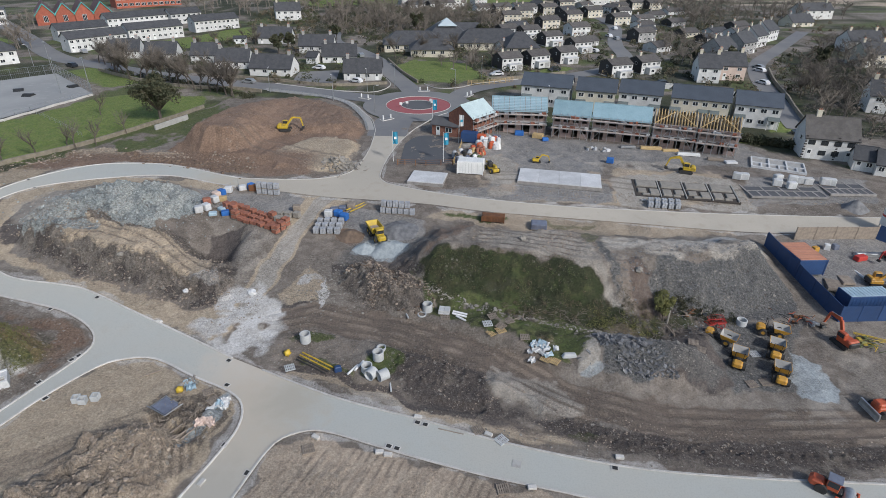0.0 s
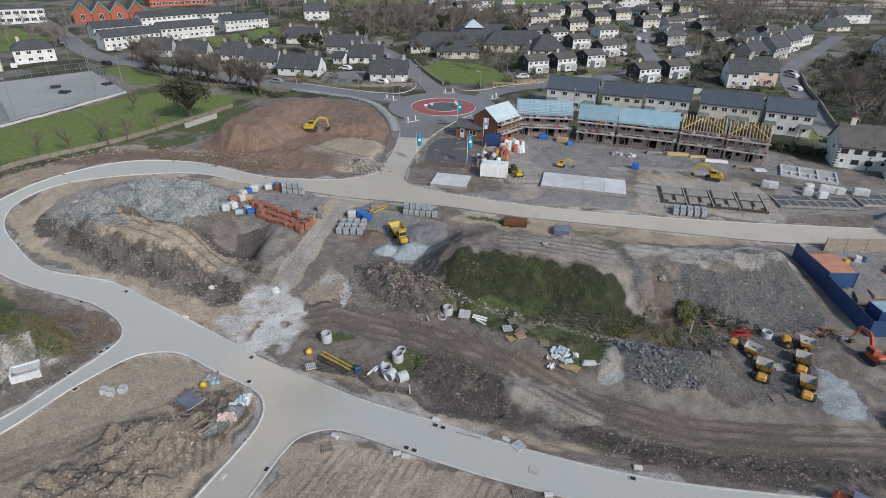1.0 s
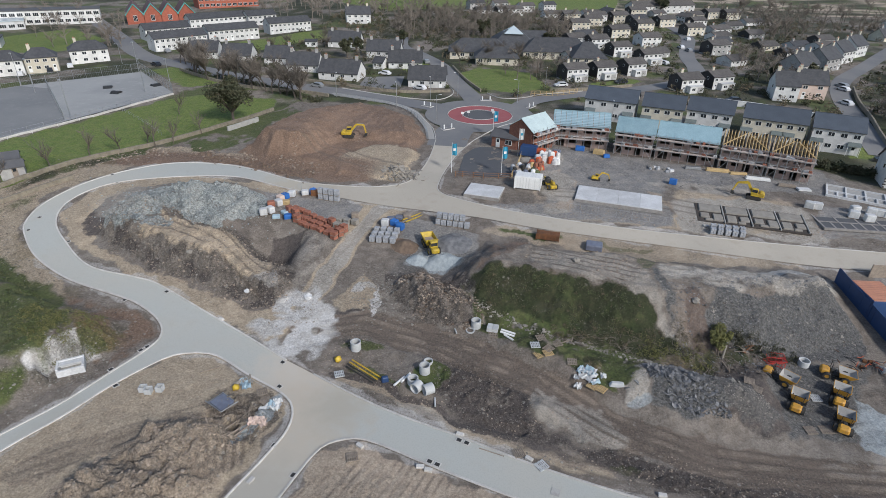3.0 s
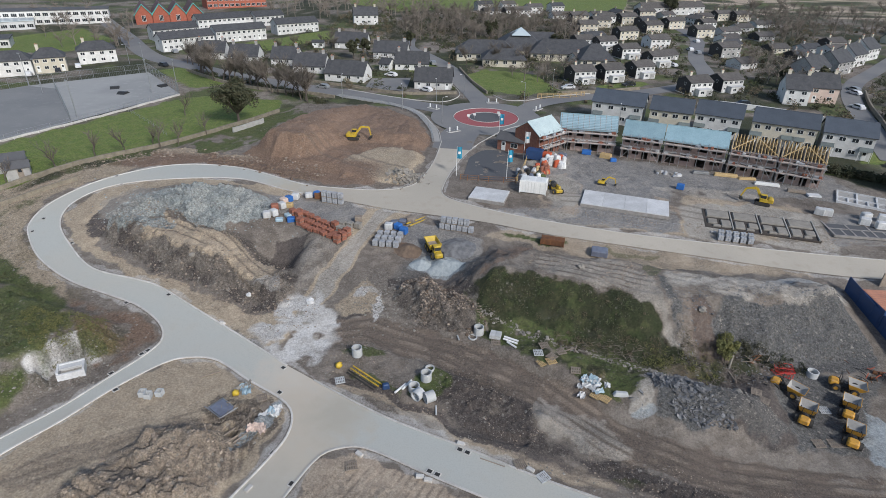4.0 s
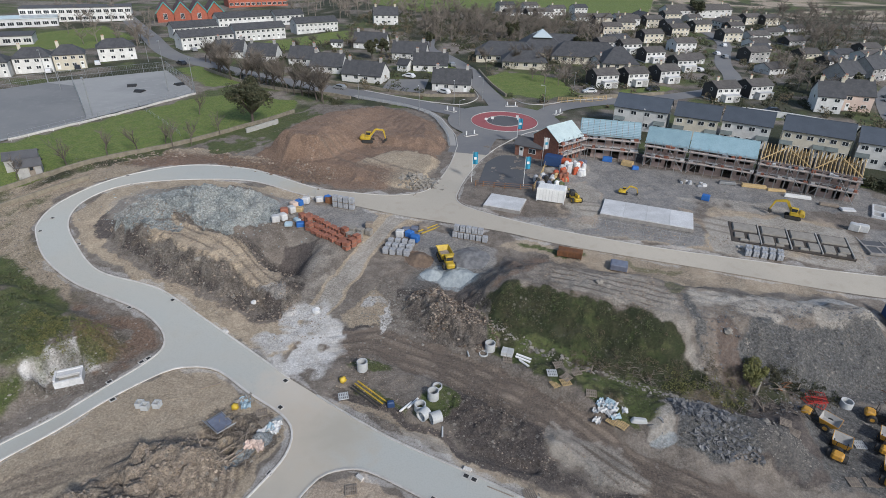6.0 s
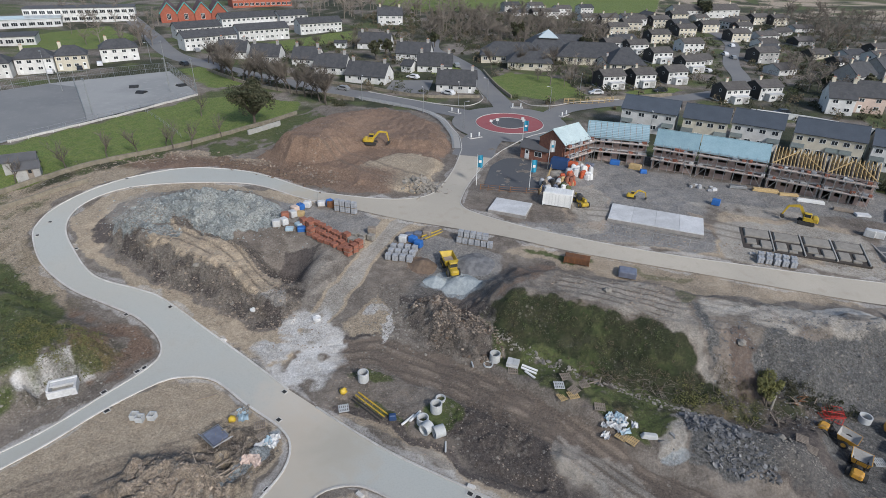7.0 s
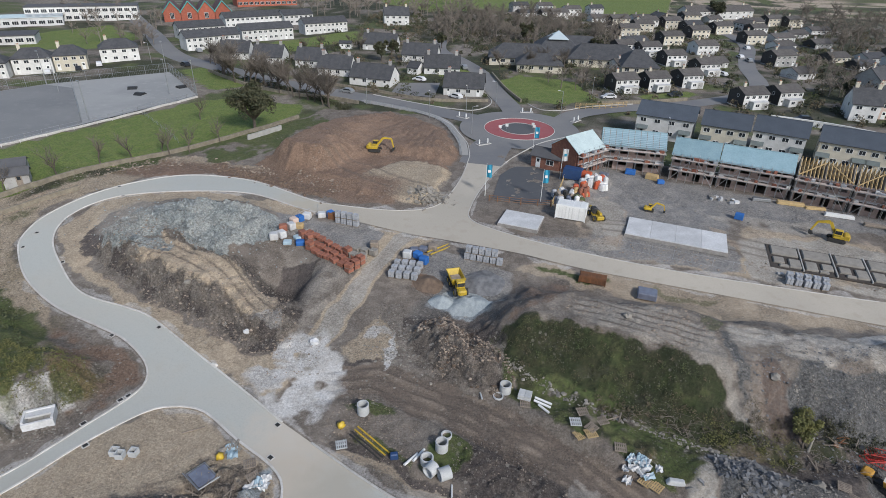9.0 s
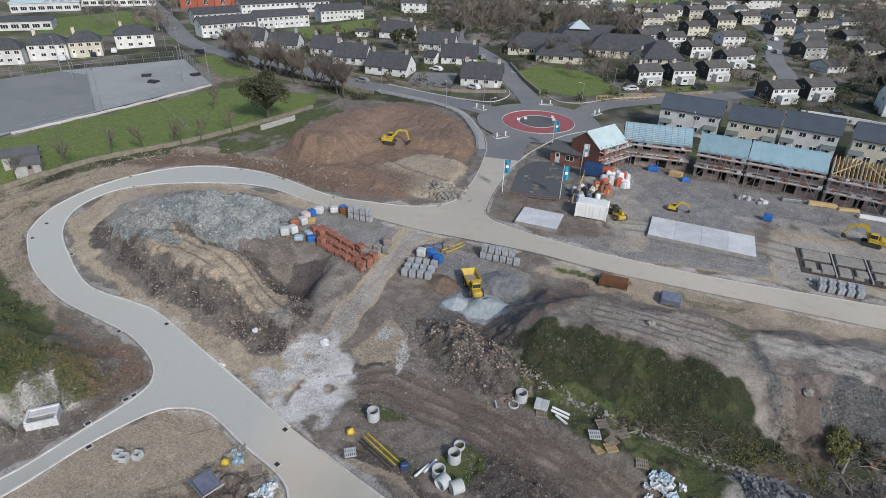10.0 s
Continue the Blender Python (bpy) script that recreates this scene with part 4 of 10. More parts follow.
    # dark soils; the BROWN_TOP term paints shade on the hill's west face
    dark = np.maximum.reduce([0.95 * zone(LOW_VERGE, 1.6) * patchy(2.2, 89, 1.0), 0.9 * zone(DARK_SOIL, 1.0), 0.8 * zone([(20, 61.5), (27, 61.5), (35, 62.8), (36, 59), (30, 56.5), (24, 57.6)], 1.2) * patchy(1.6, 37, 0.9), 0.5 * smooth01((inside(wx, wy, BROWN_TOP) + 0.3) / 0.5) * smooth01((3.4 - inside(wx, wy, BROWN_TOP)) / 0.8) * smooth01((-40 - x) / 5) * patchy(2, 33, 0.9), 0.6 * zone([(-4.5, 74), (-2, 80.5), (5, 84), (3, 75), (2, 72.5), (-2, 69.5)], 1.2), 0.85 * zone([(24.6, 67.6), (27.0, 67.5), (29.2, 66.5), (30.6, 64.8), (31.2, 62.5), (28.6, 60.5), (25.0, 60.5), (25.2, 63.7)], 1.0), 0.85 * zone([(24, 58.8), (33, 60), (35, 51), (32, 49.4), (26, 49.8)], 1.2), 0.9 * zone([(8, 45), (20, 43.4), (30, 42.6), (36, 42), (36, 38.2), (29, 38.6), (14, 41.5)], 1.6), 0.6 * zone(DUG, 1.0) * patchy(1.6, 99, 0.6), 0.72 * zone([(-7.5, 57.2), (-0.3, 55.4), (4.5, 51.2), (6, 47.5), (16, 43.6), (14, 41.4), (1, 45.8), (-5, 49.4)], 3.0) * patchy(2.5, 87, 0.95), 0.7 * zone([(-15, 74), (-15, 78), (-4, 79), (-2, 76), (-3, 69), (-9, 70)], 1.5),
                              # rim term: darker soil, with shade painted in, down the ridge's south face
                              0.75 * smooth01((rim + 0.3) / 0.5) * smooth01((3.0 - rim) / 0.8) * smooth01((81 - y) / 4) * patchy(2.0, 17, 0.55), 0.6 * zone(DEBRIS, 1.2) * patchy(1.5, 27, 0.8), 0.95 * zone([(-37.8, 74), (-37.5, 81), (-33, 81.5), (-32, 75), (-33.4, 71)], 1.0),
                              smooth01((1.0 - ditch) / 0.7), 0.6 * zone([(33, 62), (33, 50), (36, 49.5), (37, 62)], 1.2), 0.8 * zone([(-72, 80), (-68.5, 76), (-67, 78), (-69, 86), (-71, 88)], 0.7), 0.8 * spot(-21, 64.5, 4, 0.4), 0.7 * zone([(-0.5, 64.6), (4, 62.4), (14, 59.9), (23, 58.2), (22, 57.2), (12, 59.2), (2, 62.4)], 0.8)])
    edge = smooth01((-road) / 0.3) * smooth01((0.9 + 0.9 * fbm(x, y, 3, 3, 91) + road) / 0.5)
    chalk = np.maximum.reduce([zone([(-33.5, 59.4), (-33, 63), (-31.1, 65), (-29.2, 66.7), (-28.7, 68.7), (-26.4, 68.3), (-24.6, 65.6), (-22, 64), (-21.8, 61), (-20.7, 59.5), (-22, 56.4), (-23.2, 54.6), (-26.4, 54.2), (-29.6, 56.4)], 3.0) * patchy(2.0, 29, 1.0), 0.8 * spot(-19.5, 69, 2.0, 1.5) * patchy(2, 3),
                               0.95 * smooth01((1.25 - np.abs(inside(x, y, CUTTING) - 0.2)) / 0.5) * smooth01((y - 48.6 - (x + 52.2) + 1.2) / 1.5) * (0.82 + 0.18 * np.cos(x * 4 + y * 3)), 0.5 * edge, 0.35 * spot(34, 73, 10, 1.8, 12), 0.5 * spot(-33.5, 67.5, 2.5, 1.2), 0.55 * spot(43, 78, 6, 2.0, 20), 0.9 * spot(-16.9, 66.5, 0.5, 3.4, 8)])
    rust = np.maximum.reduce([0.8 * spot(-51.5, 54, 3, 2.2, -20), 0.4 * spot(-66, 64, 6, 3, -20), 0.5 * spot(-83, 101, 12, 4, 40), 0.4 * spot(-80, 70, 6, 6), 0.7 * spot(12, 57.8, 5, 0.8, -22), 0.5 * spot(23, 59.3, 4, 1.0)]) * patchy(3, 93)
    stone = np.maximum.reduce([zone([(-65, 76.6), (-69.4, 81.7), (-68.6, 86), (-67, 89), (-62.4, 91), (-54, 90.4), (-47.1, 90.6), (-43, 89.6), (-40.9, 87.4), (-42.2, 84.9), (-44.6, 83.5), (-46.5, 82.1), (-46.5, 77.8), (-51, 79.5), (-53.6, 76.5), (-57, 75.8), (-61.6, 75.8)], 0.7), 0.8 * spot(-44, 88, 3, 2)]) * (1 - 0.95 * zone([(-57, 80.5), (-53.8, 81), (-50.3, 77.9), (-51, 76.8), (-56, 78)], 0.6))
    gravel = np.maximum.reduce([zone([(44.2, 57), (46.6, 55.4), (47.3, 50.4), (44.9, 48.2), (42.0, 48.4), (42.3, 52)], 0.8), 0.9 * spot(-9.5, 76.4, 5.2, 2.8, 5), 0.8 * spot(-26, 44, 1.0, 4.5, -12), 0.6 * spot(18.2, 52.3, 1.4, 0.8)])
    # tyre ruts: dark lines pressed into the soil
    rutlines = lambda line, half, pitch, seed: (lambda d, o: smooth01((half - d) / 0.6) * np.cos(o * pitch + 1.1 * fbm(x, y, 7, 2, seed)) ** 6)(*from_line(x, y, line)[:2])
    rut = (1 - 0.85 * smooth01(chalk * 2)) * np.maximum.reduce([0.95 * bed * lines * patchy(4, 55, 0.9), 0.6 * bed * np.cos(toff * 5.1 + 1.4 * fbm(x, y, 20, 2, 11)) ** 8 * patchy(3, 53, 0.5), 0.8 * (lambda d, o: smooth01((2.6 - d) / 0.6) * np.cos(o * 1.9 + 0.25 * fbm(x, y, 8, 2, 5)) ** 16)(*from_line(x, y, RIDGE_TRACK)[:2]), 0.22 * rutlines(DUST_TRACK, 1.9, 1.9, 6), 0.35 * rutlines([(-28, 64), (-25, 57), (-22, 50)], 1.6, 2.1, 7) * (road < 0),
                             0.75 * zone([(3.5, 72.4), (7, 75.5), (12, 77), (17, 74.5), (21.2, 71.2), (16.5, 67.3), (9, 69.9)], 1.0) * np.cos(y * 2.7 + x * 0.6 + 1.3 * fbm(x, y, 8, 2, 18)) ** 6, 0.55 * zone([(22, 74), (48, 81), (50, 77), (30, 69)], 1.5) * np.cos(y * 2.2 - x * 0.5 + 1.3 * fbm(x, y, 8, 2, 28)) ** 6,
                             0.55 * smooth01((42 - y) / 2) * smooth01((x + 20) / 3) * smooth01((10 - x) / 6) * np.cos((x * 2.4 - y * 1.1) * 1.35 + 0.8 * fbm(x, y, 8, 2, 19)) ** 6 * patchy(1.6, 97, 0.6), 0.4 * smooth01((40 - y) / 2) * smooth01((x - 2) / 6) * np.cos(y * 2.6 + x * 0.9 + fbm(x, y, 8, 2, 23)) ** 6,
                             0.6 * zone([(-29, 37), (-26, 43), (-24.5, 42), (-25.5, 36)], 0.5) * np.cos(x * 3.6 + y * 1.2) ** 2, 0.5 * rutlines([(-46, 34), (-38, 40.5), (-32, 44)], 2.0, 2.2, 9), 0.5 * rutlines([(-40, 112), (-30, 108), (-20, 104)], 4, 1.5, 12) * zone(BROWN_BASE, 2),
                             0.5 * rutlines([(12, 100), (30, 99), (45, 93), (60, 94)], 3.0, 1.6, 14), 0.45 * rutlines([(0, 45.4), (14, 41.4), (40, 40.6), (70, 41)], 1.8, 2.4, 15)]) * patchy(3, 57, 1.05)
    crest = np.maximum.reduce([0.42 * bed * (1 - smooth01(lines * 2.0)) * patchy(2.5, 59, 0.6)])
    broken = np.maximum.reduce([0.9 * zone(SPOIL_SW, 1.5), 0.9 * zone(DUG, 1.0), smooth01((rim + 0.5) / 0.8) * smooth01((4.2 - rim) / 1.0), zone(DEBRIS, 1.2), 0.85 * zone(LOW_VERGE, 1.5), 0.75 * stone, 0.9 * slate, 0.8 * zone(DARK_SOIL, 1.0),
                                0.75 * zone([(-97, 84), (-84, 72), (-74, 65.5), (-62, 61.5), (-66, 66), (-82, 76), (-84, 86), (-76, 97), (-70, 104), (-40, 99), (-36, 105), (-72, 112), (-92, 100)], 1.5), 0.25 * zone(BROWN_BASE, 1.5) * smooth01((114 - y) / 6), 0.38 * zone([(-56, 26), (-46, 47), (-40, 54), (-34, 53), (-23.5, 47), (-23, 40), (-28, 24)], 1.0),
                                0.7 * zone([(-63.3, 62.4), (-50.6, 60.5), (-45, 57), (-46, 52), (-49.5, 46), (-55, 46), (-55, 52.5)], 1.5), 0.7 * zone([(-24, 66), (-20.6, 74.6), (-16.4, 74.5), (-15.5, 64.6), (-22, 64)], 1.0), 0.5 * site * patchy(4, 95, 0.6)])
    tended = np.maximum(field, LAWN(wx, wy))
    me.color_attributes.new("zone_e", "FLOAT_COLOR", "POINT").data.foreach_set("color", np.stack((broken, tended, bed, site), -1).astype(np.float32).ravel())
    for name, w in (("zone_c", (tan, dark, chalk, rust)), ("zone_a", (grass, bush, red, pale)), ("zone_b", (slate, yard, track, tilled)), ("zone_d", (stone, gravel, crest, rut))):
        at = me.color_attributes.new(name, "FLOAT_COLOR", "POINT")
        at.data.foreach_set("color", np.stack(w, -1).astype(np.float32).ravel())
    ob = new("ground", me)
    me.materials.append(ground_material())
    return structure(ob, "bare churned soil, dust, gravel and grass of a building site", "ground")


def ground_material():
    m = bpy.data.materials.new("ground")
    m.use_nodes = True
    n, l = m.node_tree.nodes, m.node_tree.links
    b = n["Principled BSDF"]
    geo = n.new("ShaderNodeNewGeometry")

    def noise_tex(sc, det=6, rough=0.6):
        t = n.new("ShaderNodeTexNoise")
        t.inputs["Scale"].default_value, t.inputs["Detail"].default_value, t.inputs["Roughness"].default_value = sc, det, rough
        l.new(geo.outputs["Position"], t.inputs["Vector"])
        return t.outputs["Fac"]

    def mixed(fac, a, c):
        x = n.new("ShaderNodeMix")
        x.data_type = "RGBA"
        l.new(fac, x.inputs["Factor"])
        for s, v in (("A", a), ("B", c)):
            if isinstance(v, tuple):
                x.inputs[s].default_value = (*v, 1)
            else:
                l.new(v, x.inputs[s])
        return x.outputs["Result"]

    def ranged(v, lo, hi, top=1.0):
        r = n.new("ShaderNodeMapRange")
        r.inputs["From Min"].default_value, r.inputs["From Max"].default_value, r.inputs["To Max"].default_value = lo, hi, top
        l.new(v, r.inputs["Value"])
        return r.outputs[0]

    def times(v, w):
        x = n.new("ShaderNodeMath")
        x.operation = "MULTIPLY"
        l.new(v, x.inputs[0])
        l.new(w, x.inputs[1])
        return x.outputs[0]

    broad, mid, fine, grit = noise_tex(0.09), noise_tex(0.55, 8, 0.65), noise_tex(2.6, 8, 0.7), noise_tex(9.0, 6, 0.7)
    fb, fm, ff = ranged(broad, 0.40, 0.60), ranged(mid, 0.41, 0.59), ranged(fine, 0.40, 0.60)
    stone_spot = ranged(grit, 0.60, 0.72)
    soil = mixed(fb, mixed(fm, (0.215, 0.18, 0.15), (0.142, 0.118, 0.097)), mixed(fm, (0.262, 0.23, 0.195), (0.182, 0.154, 0.129)))
    colours = {
        "grass": mixed(fm, mixed(ff, (0.15, 0.205, 0.042), (0.085, 0.125, 0.03)), mixed(ff, (0.195, 0.225, 0.06), (0.115, 0.145, 0.04))),
        "bush": mixed(fm, mixed(ff, (0.0208, 0.0302, 0.0104), (0.0346, 0.043, 0.0157)), mixed(ff, (0.0272, 0.0341, 0.0131), (0.0567, 0.0539, 0.0261))),
        "red": mixed(fm, mixed(ff, (0.243, 0.161, 0.112), (0.176, 0.113, 0.0789)), mixed(ff, (0.278, 0.189, 0.135), (0.203, 0.134, 0.0938))),
        "pale": mixed(fm, mixed(ff, (0.423, 0.389, 0.34), (0.359, 0.325, 0.28)), mixed(ff, (0.377, 0.344, 0.3), (0.304, 0.27, 0.228))),
        "slate": mixed(fm, mixed(ff, (0.167, 0.165, 0.16), (0.106, 0.105, 0.103)), mixed(ff, (0.207, 0.201, 0.188), (0.128, 0.124, 0.119))),
        "yard": mixed(fm, mixed(ff, (0.25, 0.24, 0.23), (0.19, 0.182, 0.176)), mixed(ff, (0.325, 0.302, 0.275), (0.235, 0.22, 0.203))),
        "track": mixed(fm, mixed(ff, (0.187, 0.15, 0.122), (0.156, 0.124, 0.099)), mixed(ff, (0.161, 0.125, 0.099), (0.128, 0.0983, 0.0778))),
        "tilled": mixed(fm, mixed(ff, (0.48, 0.392, 0.30), (0.38, 0.307, 0.235)), mixed(ff, (0.41, 0.33, 0.253), (0.31, 0.246, 0.187))),
    }
    colours["tan"] = mixed(fm, mixed(ff, (0.493, 0.404, 0.297), (0.41, 0.33, 0.24)), mixed(ff, (0.433, 0.352, 0.255), (0.337, 0.267, 0.194)))
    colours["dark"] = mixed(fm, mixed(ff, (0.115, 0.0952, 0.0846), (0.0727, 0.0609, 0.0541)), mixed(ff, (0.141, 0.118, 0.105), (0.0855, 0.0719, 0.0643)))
    colours["chalk"] = mixed(fm, mixed(ff, (0.634, 0.616, 0.596), (0.546, 0.528, 0.502)), mixed(ff, (0.546, 0.524, 0.493), (0.44, 0.409, 0.372)))
    colours["rust"] = mixed(fm, mixed(ff, (0.20, 0.155, 0.07), (0.13, 0.10, 0.05)), mixed(ff, (0.17, 0.115, 0.065), (0.12, 0.115, 0.045)))
    colours["stone"] = mixed(fm, mixed(ff, (0.44, 0.47, 0.445), (0.29, 0.315, 0.305)), mixed(ff, (0.28, 0.305, 0.30), (0.115, 0.13, 0.135)))
    colours["stone"] = mixed(ranged(noise_tex(0.23, 4, 0.6), 0.44, 0.58), colours["stone"], mixed(ff, (0.47, 0.485, 0.455), (0.30, 0.31, 0.295)))
    colours["gravel"] = mixed(fm, mixed(ff, (0.40, 0.435, 0.445), (0.33, 0.36, 0.37)), mixed(ff, (0.35, 0.375, 0.38), (0.27, 0.29, 0.295)))
    sep = {}
    for name in ("zone_a", "zone_b", "zone_c", "zone_d", "zone_e"):
        at = n.new("ShaderNodeAttribute")
        at.attribute_name = name
        s = n.new("ShaderNodeSeparateColor")
        l.new(at.outputs["Color"], s.inputs[0])
        sep[name] = (s.outputs[0], s.outputs[1], s.outputs[2], at.outputs["Alpha"])
    lush, wild = colours["grass"], mixed(fm, mixed(ff, (0.082, 0.11, 0.032), (0.057, 0.072, 0.025)), mixed(ff, (0.12, 0.13, 0.05), (0.082, 0.09, 0.035)))
    colours["grass"] = mixed(ranged(sep["zone_e"][1], 0.3, 0.7), wild, lush)
    col = soil
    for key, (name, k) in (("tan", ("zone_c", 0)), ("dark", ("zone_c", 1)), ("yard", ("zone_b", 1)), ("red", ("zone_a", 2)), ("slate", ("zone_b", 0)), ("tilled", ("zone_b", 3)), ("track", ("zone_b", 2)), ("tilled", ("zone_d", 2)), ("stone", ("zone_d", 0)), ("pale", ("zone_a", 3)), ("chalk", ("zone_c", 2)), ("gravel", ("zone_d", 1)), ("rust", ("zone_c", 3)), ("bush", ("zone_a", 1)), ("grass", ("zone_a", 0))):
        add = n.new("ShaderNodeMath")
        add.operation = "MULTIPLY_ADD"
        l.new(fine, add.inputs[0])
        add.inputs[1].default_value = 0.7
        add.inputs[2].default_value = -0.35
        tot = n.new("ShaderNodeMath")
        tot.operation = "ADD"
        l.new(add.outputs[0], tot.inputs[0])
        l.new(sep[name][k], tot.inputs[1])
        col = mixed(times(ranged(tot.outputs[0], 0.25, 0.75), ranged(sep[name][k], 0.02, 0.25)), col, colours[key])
    col = mixed(times(times(stone_spot, ranged(sep["zone_a"][1], 0.8, 0.2)), ranged(sep["zone_a"][0], 1.0, 0.2, 0.42)), col, (0.33, 0.305, 0.275))
    col = mixed(ranged(sep["zone_d"][3], 0.08, 0.65, 0.85), col, mixed(fm, (0.125, 0.098, 0.078), (0.165, 0.132, 0.105)))
    # loose stones lying in the broken ground, at two sizes
    broken = sep["zone_e"][0]
    for sc, reach, share, dark_c, pale_c in ((1.5, 0.34, 0.66, (0.105, 0.088, 0.073), (0.43, 0.395, 0.345)), (4.2, 0.36, 0.52, (0.088, 0.074, 0.062), (0.395, 0.355, 0.305))):
        v = n.new("ShaderNodeTexVoronoi")
        v.inputs["Scale"].default_value = sc
        bent = n.new("ShaderNodeVectorMath")
        bent.operation = "MULTIPLY_ADD"
        wob = n.new("ShaderNodeTexNoise")
        wob.inputs["Scale"].default_value = sc * 1.7
        l.new(geo.outputs["Position"], wob.inputs["Vector"])
        l.new(wob.outputs["Color"], bent.inputs[0])
        bent.inputs[1].default_value = (0.5 / sc, 0.5 / sc, 0.5 / sc)
        l.new(geo.outputs["Position"], bent.inputs[2])
        l.new(bent.outputs[0], v.inputs["Vector"])
        rgb = n.new("ShaderNodeSeparateColor")
        l.new(v.outputs["Color"], rgb.inputs[0])
        lies = times(ranged(v.outputs["Distance"], reach, reach * 0.7), ranged(rgb.outputs[0], share, share + 0.04, 0.8))
        col = mixed(times(lies, ranged(broken, 0.25, 0.8)), col, mixed(rgb.outputs[1], dark_c, pale_c))
    tiny = noise_tex(4.0, 8, 0.8)

    def swing(lo, hi):
        x = n.new("ShaderNodeMapRange")
        x.inputs["From Min"].default_value, x.inputs["From Max"].default_value = 0.36, 0.64
        x.inputs["To Min"].default_value, x.inputs["To Max"].default_value = lo, hi
        l.new(tiny, x.inputs["Value"])
        return x.outputs[0]

    even = n.new("ShaderNodeMix")
    l.new(ranged(broken, 0.15, 0.85), even.inputs["Factor"])
    l.new(swing(0.72, 1.27), even.inputs["A"])
    l.new(swing(0.38, 1.52), even.inputs["B"])
    crisp = n.new("ShaderNodeHueSaturation")
    crisp.inputs["Saturation"].default_value = 1.0
    l.new(even.outputs[0], crisp.inputs["Value"])
    l.new(col, crisp.inputs["Color"])
    l.new(crisp.outputs[0], b.inputs["Base Color"])
    b.inputs["Roughness"].default_value = 0.95
    hsum = n.new("ShaderNodeMath")
    hsum.operation = "ADD"
    l.new(fine, hsum.inputs[0])
    l.new(grit, hsum.inputs[1])
    bp = n.new("ShaderNodeBump")
    bp.inputs["Distance"].default_value = 0.38
    deep = n.new("ShaderNodeMapRange")
    deep.inputs["To Min"].default_value, deep.inputs["To Max"].default_value = 0.45, 1.0
    l.new(broken, deep.inputs["Value"])
    l.new(deep.outputs[0], bp.inputs["Strength"])
    l.new(hsum.outputs[0], bp.inputs["Height"])
    l.new(bp.outputs[0], b.inputs["Normal"])
    return m


ground = build_ground()

from mathutils.geometry import delaunay_2d_cdt


def sheet(name, outline, mat, lift, label, category, step=2.2, thick=0.0, holes=()):
    """A flat sheet with the given outline that follows the broad lie of the land."""
    pts = [Vector(p) for p in outline]
    n = len(pts)
    edges = [(i, (i + 1) % n) for i in range(n)]
    ox, oy = np.array([p[0] for p in outline]), np.array([p[1] for p in outline])
    gx, gy = np.meshgrid(np.arange(ox.min(), ox.max(), step), np.arange(oy.min(), oy.max(), step))
    gx, gy = gx.ravel(), gy.ravel()
    ok = inside(gx, gy, list(outline)) > step * 0.3
    pts += [Vector((a, c)) for a, c in zip(gx[ok], gy[ok])]
    vs, _, fs, _, _, _ = delaunay_2d_cdt(pts, edges, [], 1, 1e-4)
    vx, vy = np.array([v.x for v in vs]), np.array([v.y for v in vs])
    vz = base_height(vx, vy) + lift
    ob = mesh_object(name, [tuple(p) for p in np.stack([vx, vy, vz], -1).tolist()], [tuple(f) for f in fs], mat, smooth=True)
    return structure(ob, label, category)


def ribbon_outline(line, width):
    pts = [Vector(p) for p in spline(line, 2.0)]
    left, right = [], []
    for i, p in enumerate(pts):
        d = (pts[min(i + 1, len(pts) - 1)] - pts[max(i - 1, 0)]).normalized()
        nrm = Vector((-d.y, d.x)) * width / 2
        left.append(tuple(p + nrm))
        right.append(tuple(p - nrm))
    return left + right[::-1]


def kerb(line, name="kerb", w=0.17, h=0.13, lift=0.0, mat="kerb", label="pale dusty concrete kerb along the new road"):
    """A raised kerb swept along a line."""
    pts = [Vector(p) for p in spline(line, 0.9)]
    g = Geo()
    prof = [(-w / 2, -0.15), (-w / 2, h - 0.03), (-w / 2 + 0.03, h), (w / 2 - 0.03, h), (w / 2, h - 0.03), (w / 2, -0.15)]
    k = len(prof)
    zs = base_height(np.array([p.x for p in pts]), np.array([p.y for p in pts]))
    vs = []
    for i, p in enumerate(pts):
        d = (pts[min(i + 1, len(pts) - 1)] - pts[max(i - 1, 0)]).normalized()
        for u, v in prof:
            vs.append((p.x - d.y * u, p.y + d.x * u, float(zs[i]) + v + lift))
    fs = [(i * k + j, i * k + (j + 1) % k, (i + 1) * k + (j + 1) % k, (i + 1) * k + j) for i in range(len(pts) - 1) for j in range(k)]
    fs += [tuple(range(k)), tuple(range((len(pts) - 1) * k, len(pts) * k))]
    g.add(vs, fs)
    return structure(g.make(name, mat), label, "kerb")


sheet("road_estate", ESTATE, M["site_road"], 0.02, "pale grey unfinished estate road dusted with tan mud", "road")
sheet("road_haul", HAUL, M["haul_road"], 0.026, "dust-covered beige site road between kerbs", "road")
for run in (LOOP_OUT, BRANCH_LOW, MAIN_LOW, MAIN_UP, LOOP_IN):
    kerb(run, w=0.24)
for run in (HAUL_UP_W, HAUL_UP_E):
    kerb(run, h=0.10)
